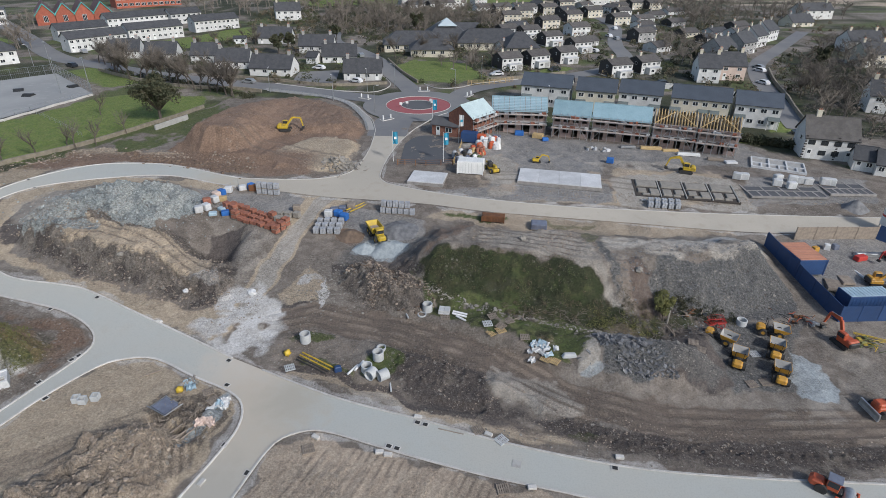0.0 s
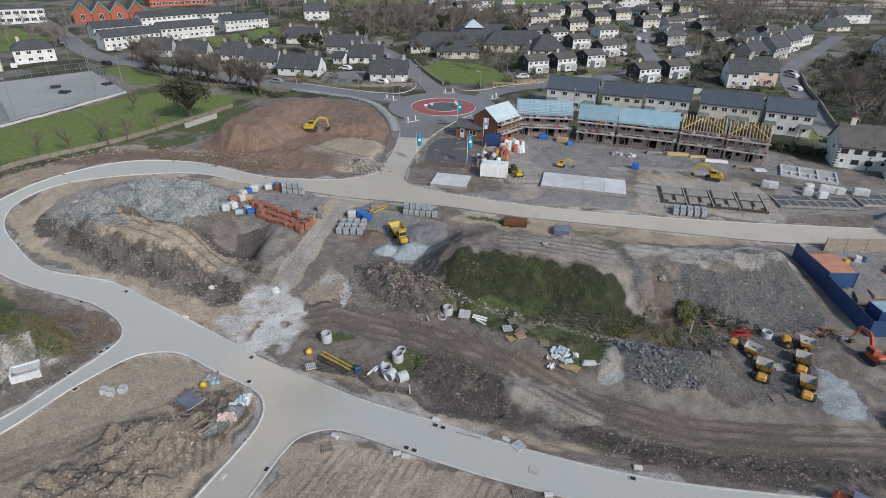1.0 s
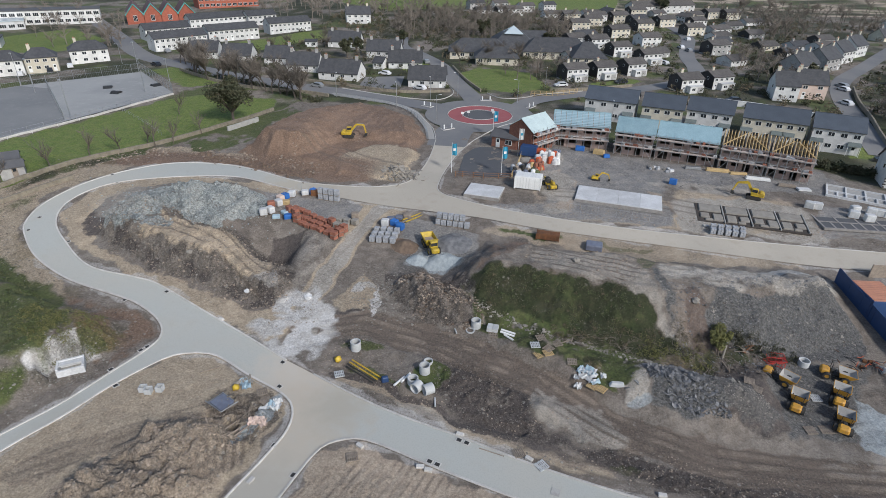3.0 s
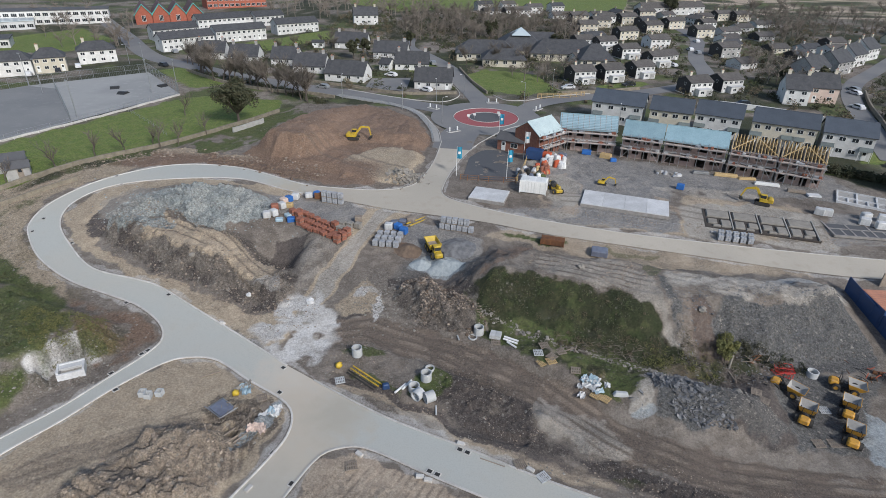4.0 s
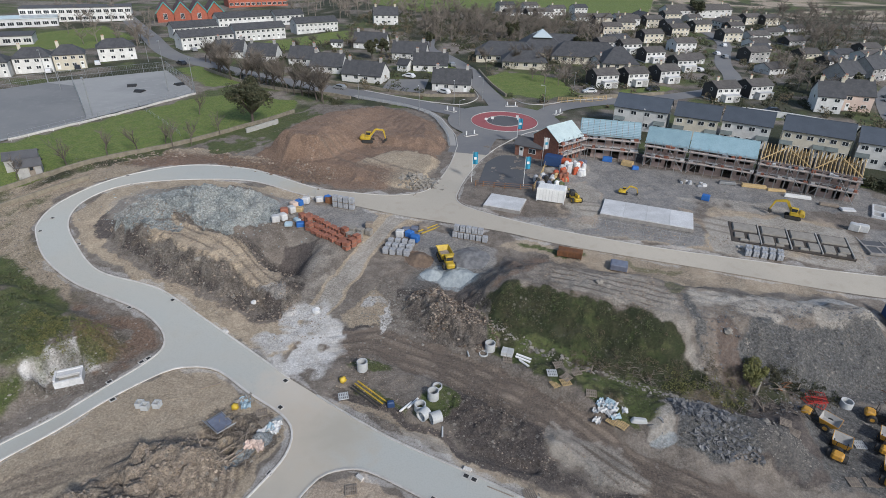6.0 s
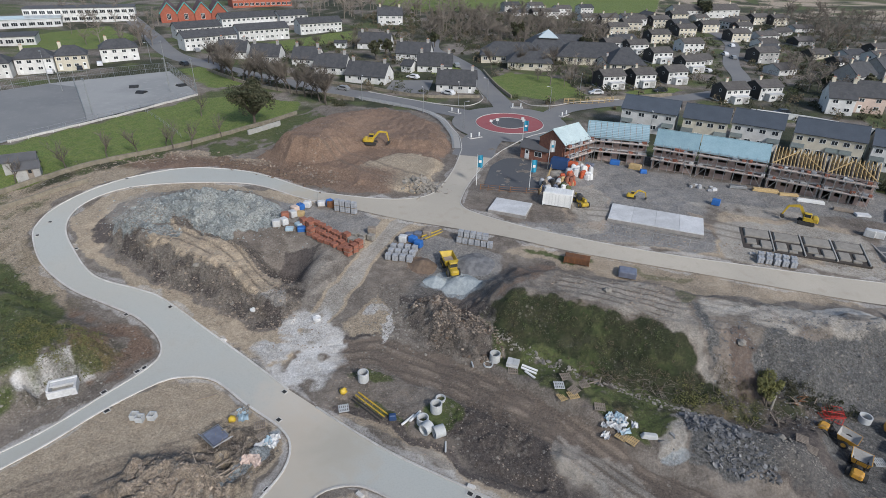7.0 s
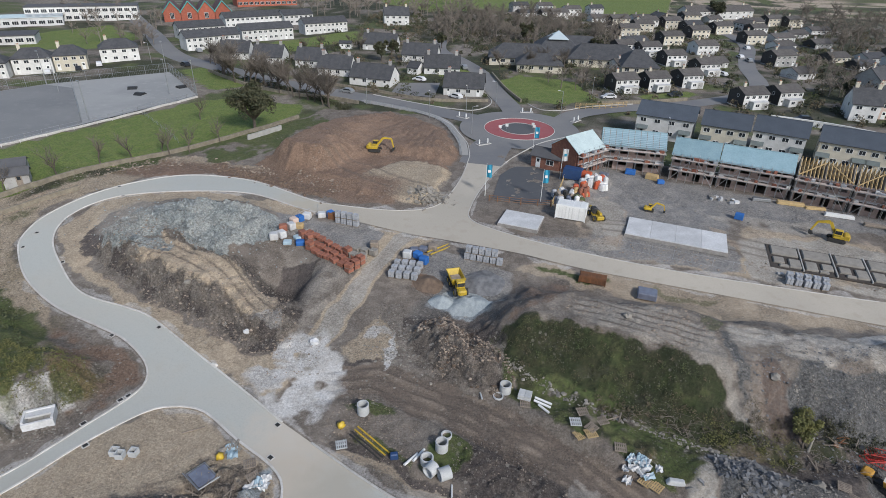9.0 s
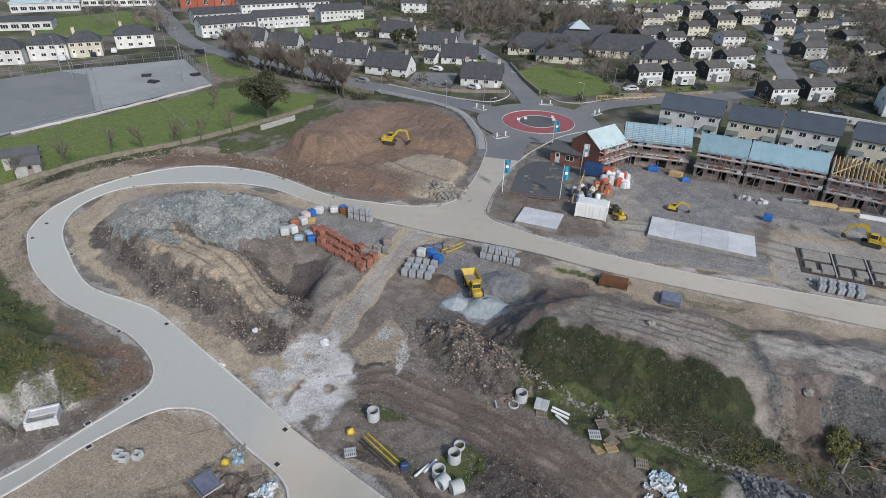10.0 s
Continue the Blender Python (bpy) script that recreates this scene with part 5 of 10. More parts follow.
# public roads
RB = (-7.6, 147.8)
circle = lambda r, k=48: [(RB[0] + r * math.cos(2 * math.pi * i / k), RB[1] + r * math.sin(2 * math.pi * i / k)) for i in range(k)]
sheet("road_roundabout", circle(14.5), M["asphalt"], 0.050, "grey asphalt carriageway round the roundabout", "road")
sheet("road_west", ribbon_outline(*LANES["west"]), M["asphalt"], 0.036, "grey asphalt main road with worn surface", "road")
sheet("road_north", ribbon_outline(*LANES["north"]), M["asphalt"], 0.042, "grey asphalt side road", "road")
sheet("road_east", ribbon_outline(*LANES["east"]), M["asphalt"], 0.048, "grey asphalt estate street", "road")
sheet("road_lane", ribbon_outline(*LANES["lane"]), M["asphalt"], 0.036, "grey asphalt lane lined with parked cars", "road")
sheet("road_site_arm", ribbon_outline([(-13.5, 122), (-13.2, 130), (-12, 136), (-9.5, 140)], 9.0), M["asphalt"], 0.040, "grey asphalt arm from the site to the roundabout", "road")
sheet("roundabout_red_band", circle(8.4), M["red_surface"], 0.062, "worn red surfacing of the roundabout overrun", "road marking")
sheet("roundabout_island", circle(4.4), M["dark_asphalt"], 0.074, "dark centre of the roundabout", "road")
for r, w in ((8.5, 0.14), (4.5, 0.2)):
    kerb(circle(r) + circle(r)[:1], "roundabout_ring", w, 0.09, 0.06, "kerb", "white painted ring of the roundabout")
for run in ([(-16.4, 126), (-18.2, 134), (-21, 140), (-24.5, 147), (-31, 152.5), (-38, 155.7), (-51, 160)], [(-8.6, 124), (-6.6, 129.3), (-1.9, 138.5), (3.5, 144)],
            [(-51, 168.5), (-38, 163.5), (-27, 160.5), (-20, 161), (-17, 170), (-22, 184)], [(-7, 171), (-3, 166), (3, 167), (10, 173), (22, 179)]):
    kerb(run, h=0.12, lift=0.04)
# footway beside the roundabout
sheet("pavement_west", ribbon_outline([(-17.6, 126), (-19.4, 134), (-22.2, 141), (-26, 148.5), (-32, 153.8), (-39, 157), (-52, 161.5)][:], 1.9), M["paving"], 0.12, "pale footway beside the new road", "pavement")
# sports court and car park
sheet("court_surface", COURT, M["court"], 0.22, "blue-grey asphalt sports court with faint marks", "court")
sheet("court_dark_surface", [(-149.2, 142.6), (-159, 128), (-121.5, 89.5), (-113.9, 108.4), (-108.2, 124), (-134, 151), (-144, 152)], M["dark_court"], 0.226, "dark asphalt half of the sports court", "court")
sheet("car_park_north", NORTH_PARKING, M["asphalt"], 0.06, "grey asphalt parking area before the bungalows", "car park")
sheet("car_park_surface", spline([(-9.2, 106), (0.4, 106.5), (2.2, 119), (0.5, 122), (-6, 122.5), (-9, 117)], 1.0), M["dark_asphalt"], 0.06, "dark fresh asphalt parking area", "car park")

# ---- houses ----
def window(parent, x, y, z, w, h, yaw=0.0, mat="white_paint", bars=1):
    """A window let into a wall: frame with a pane behind its bars; its face looks along -y before the yaw."""
    fr = Geo().box(0, 0, 0, w, 0.10, h).make("window", mat, parent)
    fr.matrix_basis = pose(x, y, z, 0, 0, yaw)
    k = bars + 1
    pw = (w - 0.08 * (k + 1)) / k
    for i in range(k):
        Geo().box(-w / 2 + 0.08 + pw / 2 + i * (pw + 0.08), -0.045, 0.09, pw, 0.03, h - 0.17).make("pane", "glass", fr)
    return fr


def door(parent, x, y, z, yaw=0.0, mat="white_paint", w=0.95, h=2.05):
    d = Geo().box(0, 0, 0, w, 0.12, h).box(0, -0.05, 0.15, w * 0.7, 0.06, h * 0.35).make("door", mat, parent)
    d.matrix_basis = pose(x, y, z, 0, 0, yaw)
    Geo().box(0, -0.07, h * 0.58, w * 0.6, 0.03, h * 0.3).make("pane", "glass", d)
    return d


def gable_roof(parent, w, d, eaves, ridge, mat, over=0.3, y0=0.0, x0=0.0, name="roof", hip=0.0, thick=0.16):
    """Two pitched slopes with thickness, ridge along x; hip pulls the ridge's ends in."""
    g = Geo()
    hw, hd = w / 2 + over, d / 2 + over
    drop = (ridge - eaves) * over / (d / 2)
    e, r = eaves - drop, ridge
    rx = hw - hip
    top = [(-hw, -hd, e), (hw, -hd, e), (hw, hd, e), (-hw, hd, e), (-rx, 0, r), (rx, 0, r)]
    vs = [(a + x0, b + y0, c + thick) for a, b, c in top] + [(a + x0, b + y0, c) for a, b, c in top]
    fs = [(0, 1, 5, 4), (2, 3, 4, 5), (7, 6, 10, 11), (9, 8, 11, 10), (0, 6, 7, 1), (2, 8, 9, 3)]
    if hip:
        fs += [(1, 2, 5), (3, 0, 4), (8, 7, 11), (6, 9, 10)]
        fs += [(1, 7, 8, 2), (3, 9, 6, 0)]
    else:
        fs += [(1, 7, 11, 5), (5, 11, 8, 2), (3, 9, 10, 4), (4, 10, 6, 0)]
    g.add(vs, fs)
    g.rod((-rx + x0, y0, r + thick), (rx + x0, y0, r + thick), 0.1)
    return g.make(name, mat, parent)


def wall_body(parent, w, d, eaves, ridge, mat, hip=False, x0=0.0, y0=0.0, name="wall", down=1.2):
    g = Geo()
    if hip:
        g.box(x0, y0, -down, w, d, eaves + down)
    else:
        g.prism([(y0 - d / 2, -down), (y0 + d / 2, -down), (y0 + d / 2, eaves), (y0, ridge), (y0 - d / 2, eaves)], x0 - w / 2, x0 + w / 2)
    return g.make(name, mat, parent)


def chimney(parent, x, z, mat, y=0.0):
    c = Geo().box(x, y, z - 0.9, 0.9, 0.55, 2.0).box(x, y, z + 1.1, 1.05, 0.7, 0.14).make("chimney", mat, parent)
    for k in (-0.2, 0.2):
        Geo().rod((x + k, y, z + 1.24), (x + k, y, z + 1.6), 0.12, 0.1, 7).make("chimney_pot", "terracotta", c)


def house(label, x, y, yaw, w, d=8.0, storeys=2, wall="white_render", roof="slate_roof", side=None, units=1, hip=0.0, chimneys=1, porch=False,
          pitch=0.36, group="", name="house", z=None, front="white_render", bars=1, win_mat="white_paint", lean=False):
    """A house whose front runs along x at the given place, facing the camera's side (-y) before the yaw."""
    c, s = math.cos(radians(yaw)), math.sin(radians(yaw))
    cx, cy = x - s * d / 2, y + c * d / 2
    zz = float(base_height(np.array([cx]), np.array([cy]))[0]) if z is None else z
    h = thing(name, label, "house", cx, cy, zz, yaw, group)
    if group == "estate houses":
        h.scale = (0.86, 0.86, 0.86)
    eaves = (2.55 if porch else 2.15) * storeys + 0.15
    ridge = eaves + d / 2 * pitch * 2 * 0.8
    wall_body(h, w, d, eaves, ridge, wall, hip > 0)
    if side:
        for sx in (-1, 1):
            g = Geo()
            a = sx * (w / 2 + 0.015)
            g.prism([(-d / 2 + 0.02, 0.3), (d / 2 - 0.02, 0.3), (d / 2 - 0.02, eaves - 0.05), (0, ridge - 0.08), (-d / 2 + 0.02, eaves - 0.05)], min(a, a + sx * 0.06), max(a, a + sx * 0.06))
            g.make("gable_cladding", side, h, "dark slate-hung gable")
    gable_roof(h, w, d, eaves, ridge, roof, hip=hip)
    uw = w / units
    for u in range(units):
        ux = -w / 2 + uw * (u + 0.5)
        for st in range(storeys):
            zb = (0.95 if porch else 0.8) + st * (2.6 if porch else 2.1)
            for k in (-1, 1):
                if st == 0 and k == (1 if u % 2 else -1) and uw > 3.5:
                    continue
                window(h, ux + k * uw * 0.25, -d / 2, zb + 0.1, min(1.35, uw * 0.28), 1.0, bars=bars, mat=win_mat)
        if uw > 3.5:
            k = 1 if u % 2 else -1
            dx = ux + k * uw * 0.25
            door(h, dx, -d / 2, 0.05)
            if porch:
                p = Geo().prism([(-d / 2 - 1.1, 2.25), (-d / 2, 2.25), (-d / 2, 2.95)], dx - 1.3, dx + 1.3).make("porch_roof", "door_grey", h)
                for k in (-1.2, 1.2):
                    Geo().rod((dx + k, -d / 2 - 1.0, 0), (dx + k, -d / 2 - 1.0, 2.25), 0.06).make("porch_post", "white_paint", p)
    if hip == 0 and storeys == 2:
        window(h, -w / 2 - 0.09 * (side is not None), -d * 0.1, 3.1, 0.9, 1.0, yaw=-90, bars=0)
    if lean:
        ext = Geo().box(uw * 0.1, -d / 2 - 1.1, 0, w * 0.62, 2.2, 2.35).make("front_extension", wall, h, "low white front extension")
        Geo().box(uw * 0.1, -d / 2 - 1.15, 2.352, w * 0.62 + 0.3, 2.4, 0.14).make("extension_roof", "pale_concrete", ext)
        window(ext, uw * 0.1 - w * 0.15, -d / 2 - 2.2, 0.9, 1.5, 1.0)
        Geo().box(uw * 0.1 + w * 0.15, -d / 2 - 2.215, 0.05, 2.1, 0.03, 2.0).make("garage_door", "grey_render", ext)
    # gutter along the front
    Geo().rod((-w / 2 - 0.2, -d / 2 - 0.32, eaves - 0.12), (w / 2 + 0.2, -d / 2 - 0.32, eaves - 0.12), 0.06).make("gutter", "dark_steel", h)
    for k in range(chimneys):
        chimney(h, (-w * 0.28 if chimneys == 1 else -w * 0.4 + w * 0.8 * k / max(1, chimneys - 1)), ridge, "grey_render" if storeys == 1 else "cream_render")
    return h


# new terrace behind the building plots
for x, y, yaw, w, wall, units in ((25.5, 148.3, -17, 12.6, "white_render", 2), (37.6, 144.0, -16, 9.6, "cream_render", 2), (48.3, 142.2, -20, 10.2, "white_render", 2), (61.6, 137.4, -20, 13.2, "cream_render", 3), (73.4, 132.6, -20, 9.8, "white_render", 2)):
    tone = "white" if wall == "white_render" else "cream"
    house("%s rendered new terrace block with blue-grey slate roof and porches" % tone, x, y, yaw, w, 8.0, 2, wall, "new_slate", None, units, 0, 0, True, group="new terrace blocks", name="terrace_block", bars=1)

# estate of slate-hung pairs
PAIRS_A = [(21.5, 191.6, 26, 9.0), (31.5, 196.6, 27, 8.6), (42.5, 203.9, 29, 8.8), (55.6, 183.7, 24, 9.2), (66.5, 189.5, 26, 9.2), (42.7, 237.0, 27, 9.6), (51.6, 223.9, 27, 9.4), (26.7, 254.1, 26, 9.4), (35.8, 252.4, 25, 9.8)]
for x, y, yaw, w in PAIRS_A:
    house("pale fronted estate house with dark slate-hung gables", x, y, yaw, w, 7.6, 2, "white_render", "brown_roof", "slate_hung", 2, group="estate houses", chimneys=1, pitch=0.27, lean=x < 70 and y < 270)
PAIRS_B = [(31.9, 299.2, 19, 11.0), (30.2, 331.6, 25, 11.5), (56.2, 333.4, 26, 11.5), (48.6, 282.5, 27, 11.5), (78.3, 323.1, 27, 11.5), (85.9, 297.3, 25, 11.5), (112.9, 362.2, 28, 12.0), (122.9, 361.8, 28, 12.0), (64, 305, 26, 11), (98, 345, 27, 12), (70, 360, 25, 12), (40, 316, 20, 11)]
for x, y, yaw, w in PAIRS_B:
    house("pale estate house with brown tiled roof", x, y, yaw, w, 8.0, 2, "cream_render", "brown_roof", "slate_hung", 2, group="estate houses", chimneys=1, pitch=0.27, lean=x < 70 and y < 270)
for x, y, yaw, w, st in ((25.1, 222.9, 26, 10.5, 1), (58.5, 262.1, 24, 11.0, 2), (20.5, 343.4, 21, 11, 1), (43.2, 352.0, 21, 11.8, 1), (101.2, 307.8, 30, 14, 1), (127.2, 338.8, 26, 14, 1), (83.9, 228.2, 31, 9.7, 1), (95, 285, 28, 11, 1), (112, 322, 28, 12, 1)):
    house("white rendered estate house with grey tiled roof", x, y, yaw, w, 8.2, st, "white_render", "brown_roof", None, 2, group="estate houses", chimneys=1, pitch=0.27)
# further pairs filling the estate along its street
taken = [(x, y) for x, y, *_ in PAIRS_A + PAIRS_B] + [(25.1, 222.9), (58.5, 262.1), (20.5, 343.4), (43.2, 352.0), (101.2, 307.8), (127.2, 338.8), (83.9, 228.2), (95, 285), (112, 322), (88.4, 379.6), (101, 385), (75, 374)]
er = random.Random(4)
for row in range(12):
    for col in range(11):
        x, y = 22 + col * 13.0 - row * 4.0 + er.uniform(-2, 2), 206 + col * 6.0 + row * 14.5 + er.uniform(-2, 2)
        a = np.array([x]), np.array([y + 3])
        clear = min(from_line(*a, LANES[k][0])[0][0] for k in ("east", "lane", "north"))
        if y > 372 or clear < 10 or x > 138 or min(math.hypot(x - p, y - q) for p, q in taken) < 12.2 or max(inside(*a, p)[0] for p in WOODS) > -3 or inside(*a, [(-30, 190), (20, 190), (30, 262), (-30, 262)])[0] > 0:
            continue
        taken.append((x, y))
        st, wl = er.choice((2, 2, 1)), er.choice(("white_render", "cream_render", "white_render", "grey_render"))
        house("rendered estate house with dark tiled roof and small garden", x, y, er.choice((26, 27, 28, -62)), er.uniform(9.5, 12), 8.0, st, wl, er.choice(("brown_roof", "slate_roof")), er.choice((None, "slate_hung")), 2, group="estate houses", chimneys=1, pitch=0.27)
house("row of white terraced houses with brown roofs", 88.4, 379.6, 30, 46, 9, 2, "white_render", "brown_roof", None, 5, chimneys=3, name="terraced_row")

# older houses on the lane
for x, y, yaw, w, wall, st in ((80.5, 178.2, -8, 6.5, "white_render", 2), (89.0, 181.8, -4, 8.3, "pink_render", 2), (101, 212, 40, 11.0, "grey_render", 2), (115, 226, 40, 10.8, "grey_render", 2), (128, 243, 42, 10.0, "white_render", 2),
                               (140, 258, 42, 10.3, "white_render", 2), (163.1, 232.0, 5, 13.4, "white_render", 2), (113.5, 146.3, -22, 8.0, "white_render", 2), (200, 330.9, 17, 22, "white_render", 2), (150, 205, 10, 10, "cream_render", 2), (176, 300, 20, 14, "cream_render", 1)):
    house("older rendered house with slate roof beside the lane", x, y, yaw, w, 8.5, st, wall, "slate_roof", None, 1 if w < 10 else 2, group="lane houses", chimneys=2, pitch=0.5)
big = house("large white house with slate roof and dark corner stones", 78.4, 111.3, -14, 9.6, 7.4, 2, "white_render", "brown_roof", None, 2, chimneys=1, pitch=0.6, win_mat="dark_steel", name="white_house")
for sx in (-4.7, 1.2, 4.7):
    for k in range(9):
        Geo().box(sx, -3.71, 0.1 + k * 0.56, 0.55 if k % 2 else 0.35, 0.07, 0.3).make("corner_stone", "slate_hung", big, "dark painted corner stone")
house("small white annexe with slate roof", 82.0, 105.4, -24, 3.6, 4.6, 1, "white_render", "slate_roof", None, 1, chimneys=0, name="annexe", pitch=0.55)
house("small white outbuilding with slate roof", 84.6, 102.6, -24, 3.4, 5.0, 1, "white_render", "slate_roof", None, 1, chimneys=0, name="outbuilding", pitch=0.55)

# bungalows north of the roundabout
for x, y, yaw, w, st in ((-55.0, 177.8, -5, 13.0, 1), (-25.8, 174.1, 4, 11.4, 1), (-36.9, 198.0, 8, 11.5, 1), (-48.7, 216.0, 2, 12.5, 1), (-68.4, 232.2, 4, 13.0, 1), (-69.7, 186.7, 4, 10.6, 1), (-82.2, 196.2, 4, 9.2, 1), (-111.9, 200.7, 12, 10.2, 1), (-97.5, 196.9, 8, 10.1, 1), (-78.6, 296.0, 20, 12.0, 2)):
    house("white bungalow with dark slate roof and chimneys", x, y, yaw, w, 8.4, st, "white_render", "slate_roof", None, 2, group="bungalows", chimneys=2, name="bungalow", pitch=0.5)
house("small white garage with slate roof", -46.1, 195.6, -12, 3.6, 5, 1, "white_render", "slate_roof", None, 1, chimneys=0, name="garage")
house("white flat garden hut", -81.2, 229.7, 12, 4.5, 3.4, 1, "white_paint", "slate_roof", None, 1, chimneys=0, name="garden_hut", pitch=0.2)

# houses beside the school
for x, y, yaw, w, wall in ((-144.7, 185.3, 40, 11.6, "white_render"), (-151.0, 170.7, 38, 9.0, "cream_render"), (-158.1, 163.5, 36, 10.4, "white_render"), (-163.5, 153.5, 35, 9.0, "white_render")):
    house("rendered house with hipped grey roof and bay", x, y, yaw, w, 8.0, 2, wall, "slate_roof", None, 2, hip=3.0, group="hipped houses", chimneys=1)
for x, y, yaw, w, units in ((-128.5, 216.5, 52, 20.5, 5), (-144.2, 234.5, 50, 18.5, 4), (-117.2, 238.3, 47, 21.5, 5), (-138.6, 268.4, 49, 27, 6), (-122.8, 281.5, 49, 14.6, 3), (-101.5, 262.4, 45, 20, 5)):
    house("white rendered terrace with low grey roof", x, y, yaw, w, 7.5, 2, "white_render", "slate_roof", None, units, group="white terraces", chimneys=0, name="terraced_row", pitch=0.32)

# school blocks
def flat_block(label, x, y, yaw, w, d, h, wall, strip=True, name="school_block", roof="asphalt_roof"):
    t = thing(name, label, "building", x, y, float(base_height(np.array([x]), np.array([y]))[0]), yaw)
    Geo().box(0, 0, -1.5, w, d, h + 1.5).make("wall", wall, t)
    Geo().box(0, 0, h + 0.004, w + 0.6, d + 0.6, 0.3, chamfer=0.05).make("roof", roof, t)
    n = max(2, int(w / 3))
    for k in range(n):
        for st in range(max(1, int(h / 3))):
            window(t, -w / 2 + w * (k + 0.5) / n, -d / 2, 0.9 + 3 * st, w / n * 0.75, 1.5, bars=2)
    return t


flat_block("grey-ended flat roofed school block with white band", -222, 262, 34, 46, 12, 6.2, "white_render")
flat_block("low school block with pale glazed front", -232, 240, 41, 26, 12, 3.6, "pale_concrete", roof="pale_glass")
flat_block("low white school block with slate grey roof", -206, 202, 36, 20, 12, 3.2, "white_render")
ch = thing("brick_hall", "red brick hall with steep slate gables and teal bargeboards", "building", -174, 280, None, 34)
for k in range(4):
    gx = -12 + k * 7.6
    b = Geo().prism([(gx - 3.7, -1.5), (gx + 3.7, -1.5), (gx + 3.7, 4.5), (gx, 9), (gx - 3.7, 4.5)], -7, 14, axis="y").make("wall", "church_brick", ch)
    for sx in (-1, 1):
        Geo().prism([(gx, 9.05), (gx + sx * 4.0, 4.2), (gx + sx * 4.0, 4.5), (gx, 9.4)], -7.2, 14.2, axis="y").make("roof_slope", "plum_roof", b)
        Geo().bar((gx, -7.35, 9.2), (gx + sx * 4.1, -7.35, 4.3), 0.3).make("bargeboard", "teal", b, "teal painted bargeboard")
    window(ch, gx, -7.05, 1.6, 1.8, 2.6, bars=2)
flat_block("red brick flat roofed school wing", -172, 345, 40, 34, 14, 6.5, "church_brick", name="brick_wing")

# care home with many hipped roofs round a glazed lantern
home = thing("care_home", "sprawling dark tiled building with hipped roofs and glazed lantern", "building", 2, 232, float(base_height(np.array([2.0]), np.array([232.0]))[0]), 6)
for hx, hy, hw, hd, hh, hip in ((-16, -4, 22, 12, 2.8, 5), (14, 0, 26, 13, 2.8, 5.5), (-2, 8, 18, 18, 2.8, 7), (-10, -16, 15, 9, 2.7, 4), (24, -10, 12, 14, 2.7, 5), (4, 20, 26, 12, 2.8, 5)):
    w_ = wall_body(home, hw, hd, hh, 0, "cream_render", True, hx, hy)
    gable_roof(home, hw, hd, hh, hh + hd * 0.30, "slate_roof", 0.6, hy, hx, hip=hip)
    for k in range(int(hw / 3.2)):
        window(w_, hx - hw / 2 + 1.6 + 3.2 * k, hy - hd / 2, 0.9, 1.5, 1.2)
gable_roof(home, 7, 7, 7.2, 9.6, "pale_glass", 0.2, 8, -2, "glazed_lantern", hip=3.6)

# ---- houses under construction ----
def scaffold(parent, w, y, levels, group="", label=""):
    """Standards, ledgers and boarded lifts along a front; each tube and board run is a part."""
    n = max(3, int(w / 1.5) + 1)
    top = levels[-1] + 1.1
    for k in range(n):
        x = -w / 2 + w * k / (n - 1)
        for yy in (y, y - 1.15):
            Geo().rod((x, yy, 0), (x, yy, top), 0.045, n=5).make("scaffold_pole", "steel", parent)
    for lv in levels:
        for yy in (y, y - 1.15):
            Geo().rod((-w / 2 - 0.4, yy, lv), (w / 2 + 0.4, yy, lv), 0.04, n=5).make("ledger", "steel", parent)
        Geo().rod((-w / 2 - 0.4, y - 1.15, lv + 1.0), (w / 2 + 0.4, y - 1.15, lv + 1.0), 0.04, n=5).make("guard_rail", "steel", parent)
        for b in range(4):
            Geo().box(0, y - 0.12 - 0.27 * b, lv + 0.04, w + 0.6, 0.24, 0.05).make("scaffold_board", "scaffold_plank", parent)
        Geo().box(0, y - 1.13, lv + 0.1, w + 0.5, 0.04, 0.18).make("toe_board", "scaffold_plank", parent)
    Geo().rod((-w / 2, y - 1.2, 0.1), (-w / 2 + 3.2, y - 1.2, top - 1), 0.04, n=5).make("brace", "steel", parent)
    Geo().rod((w / 2, y - 1.2, 0.1), (w / 2 - 3.2, y - 1.2, top - 1), 0.04, n=5).make("brace", "steel", parent)


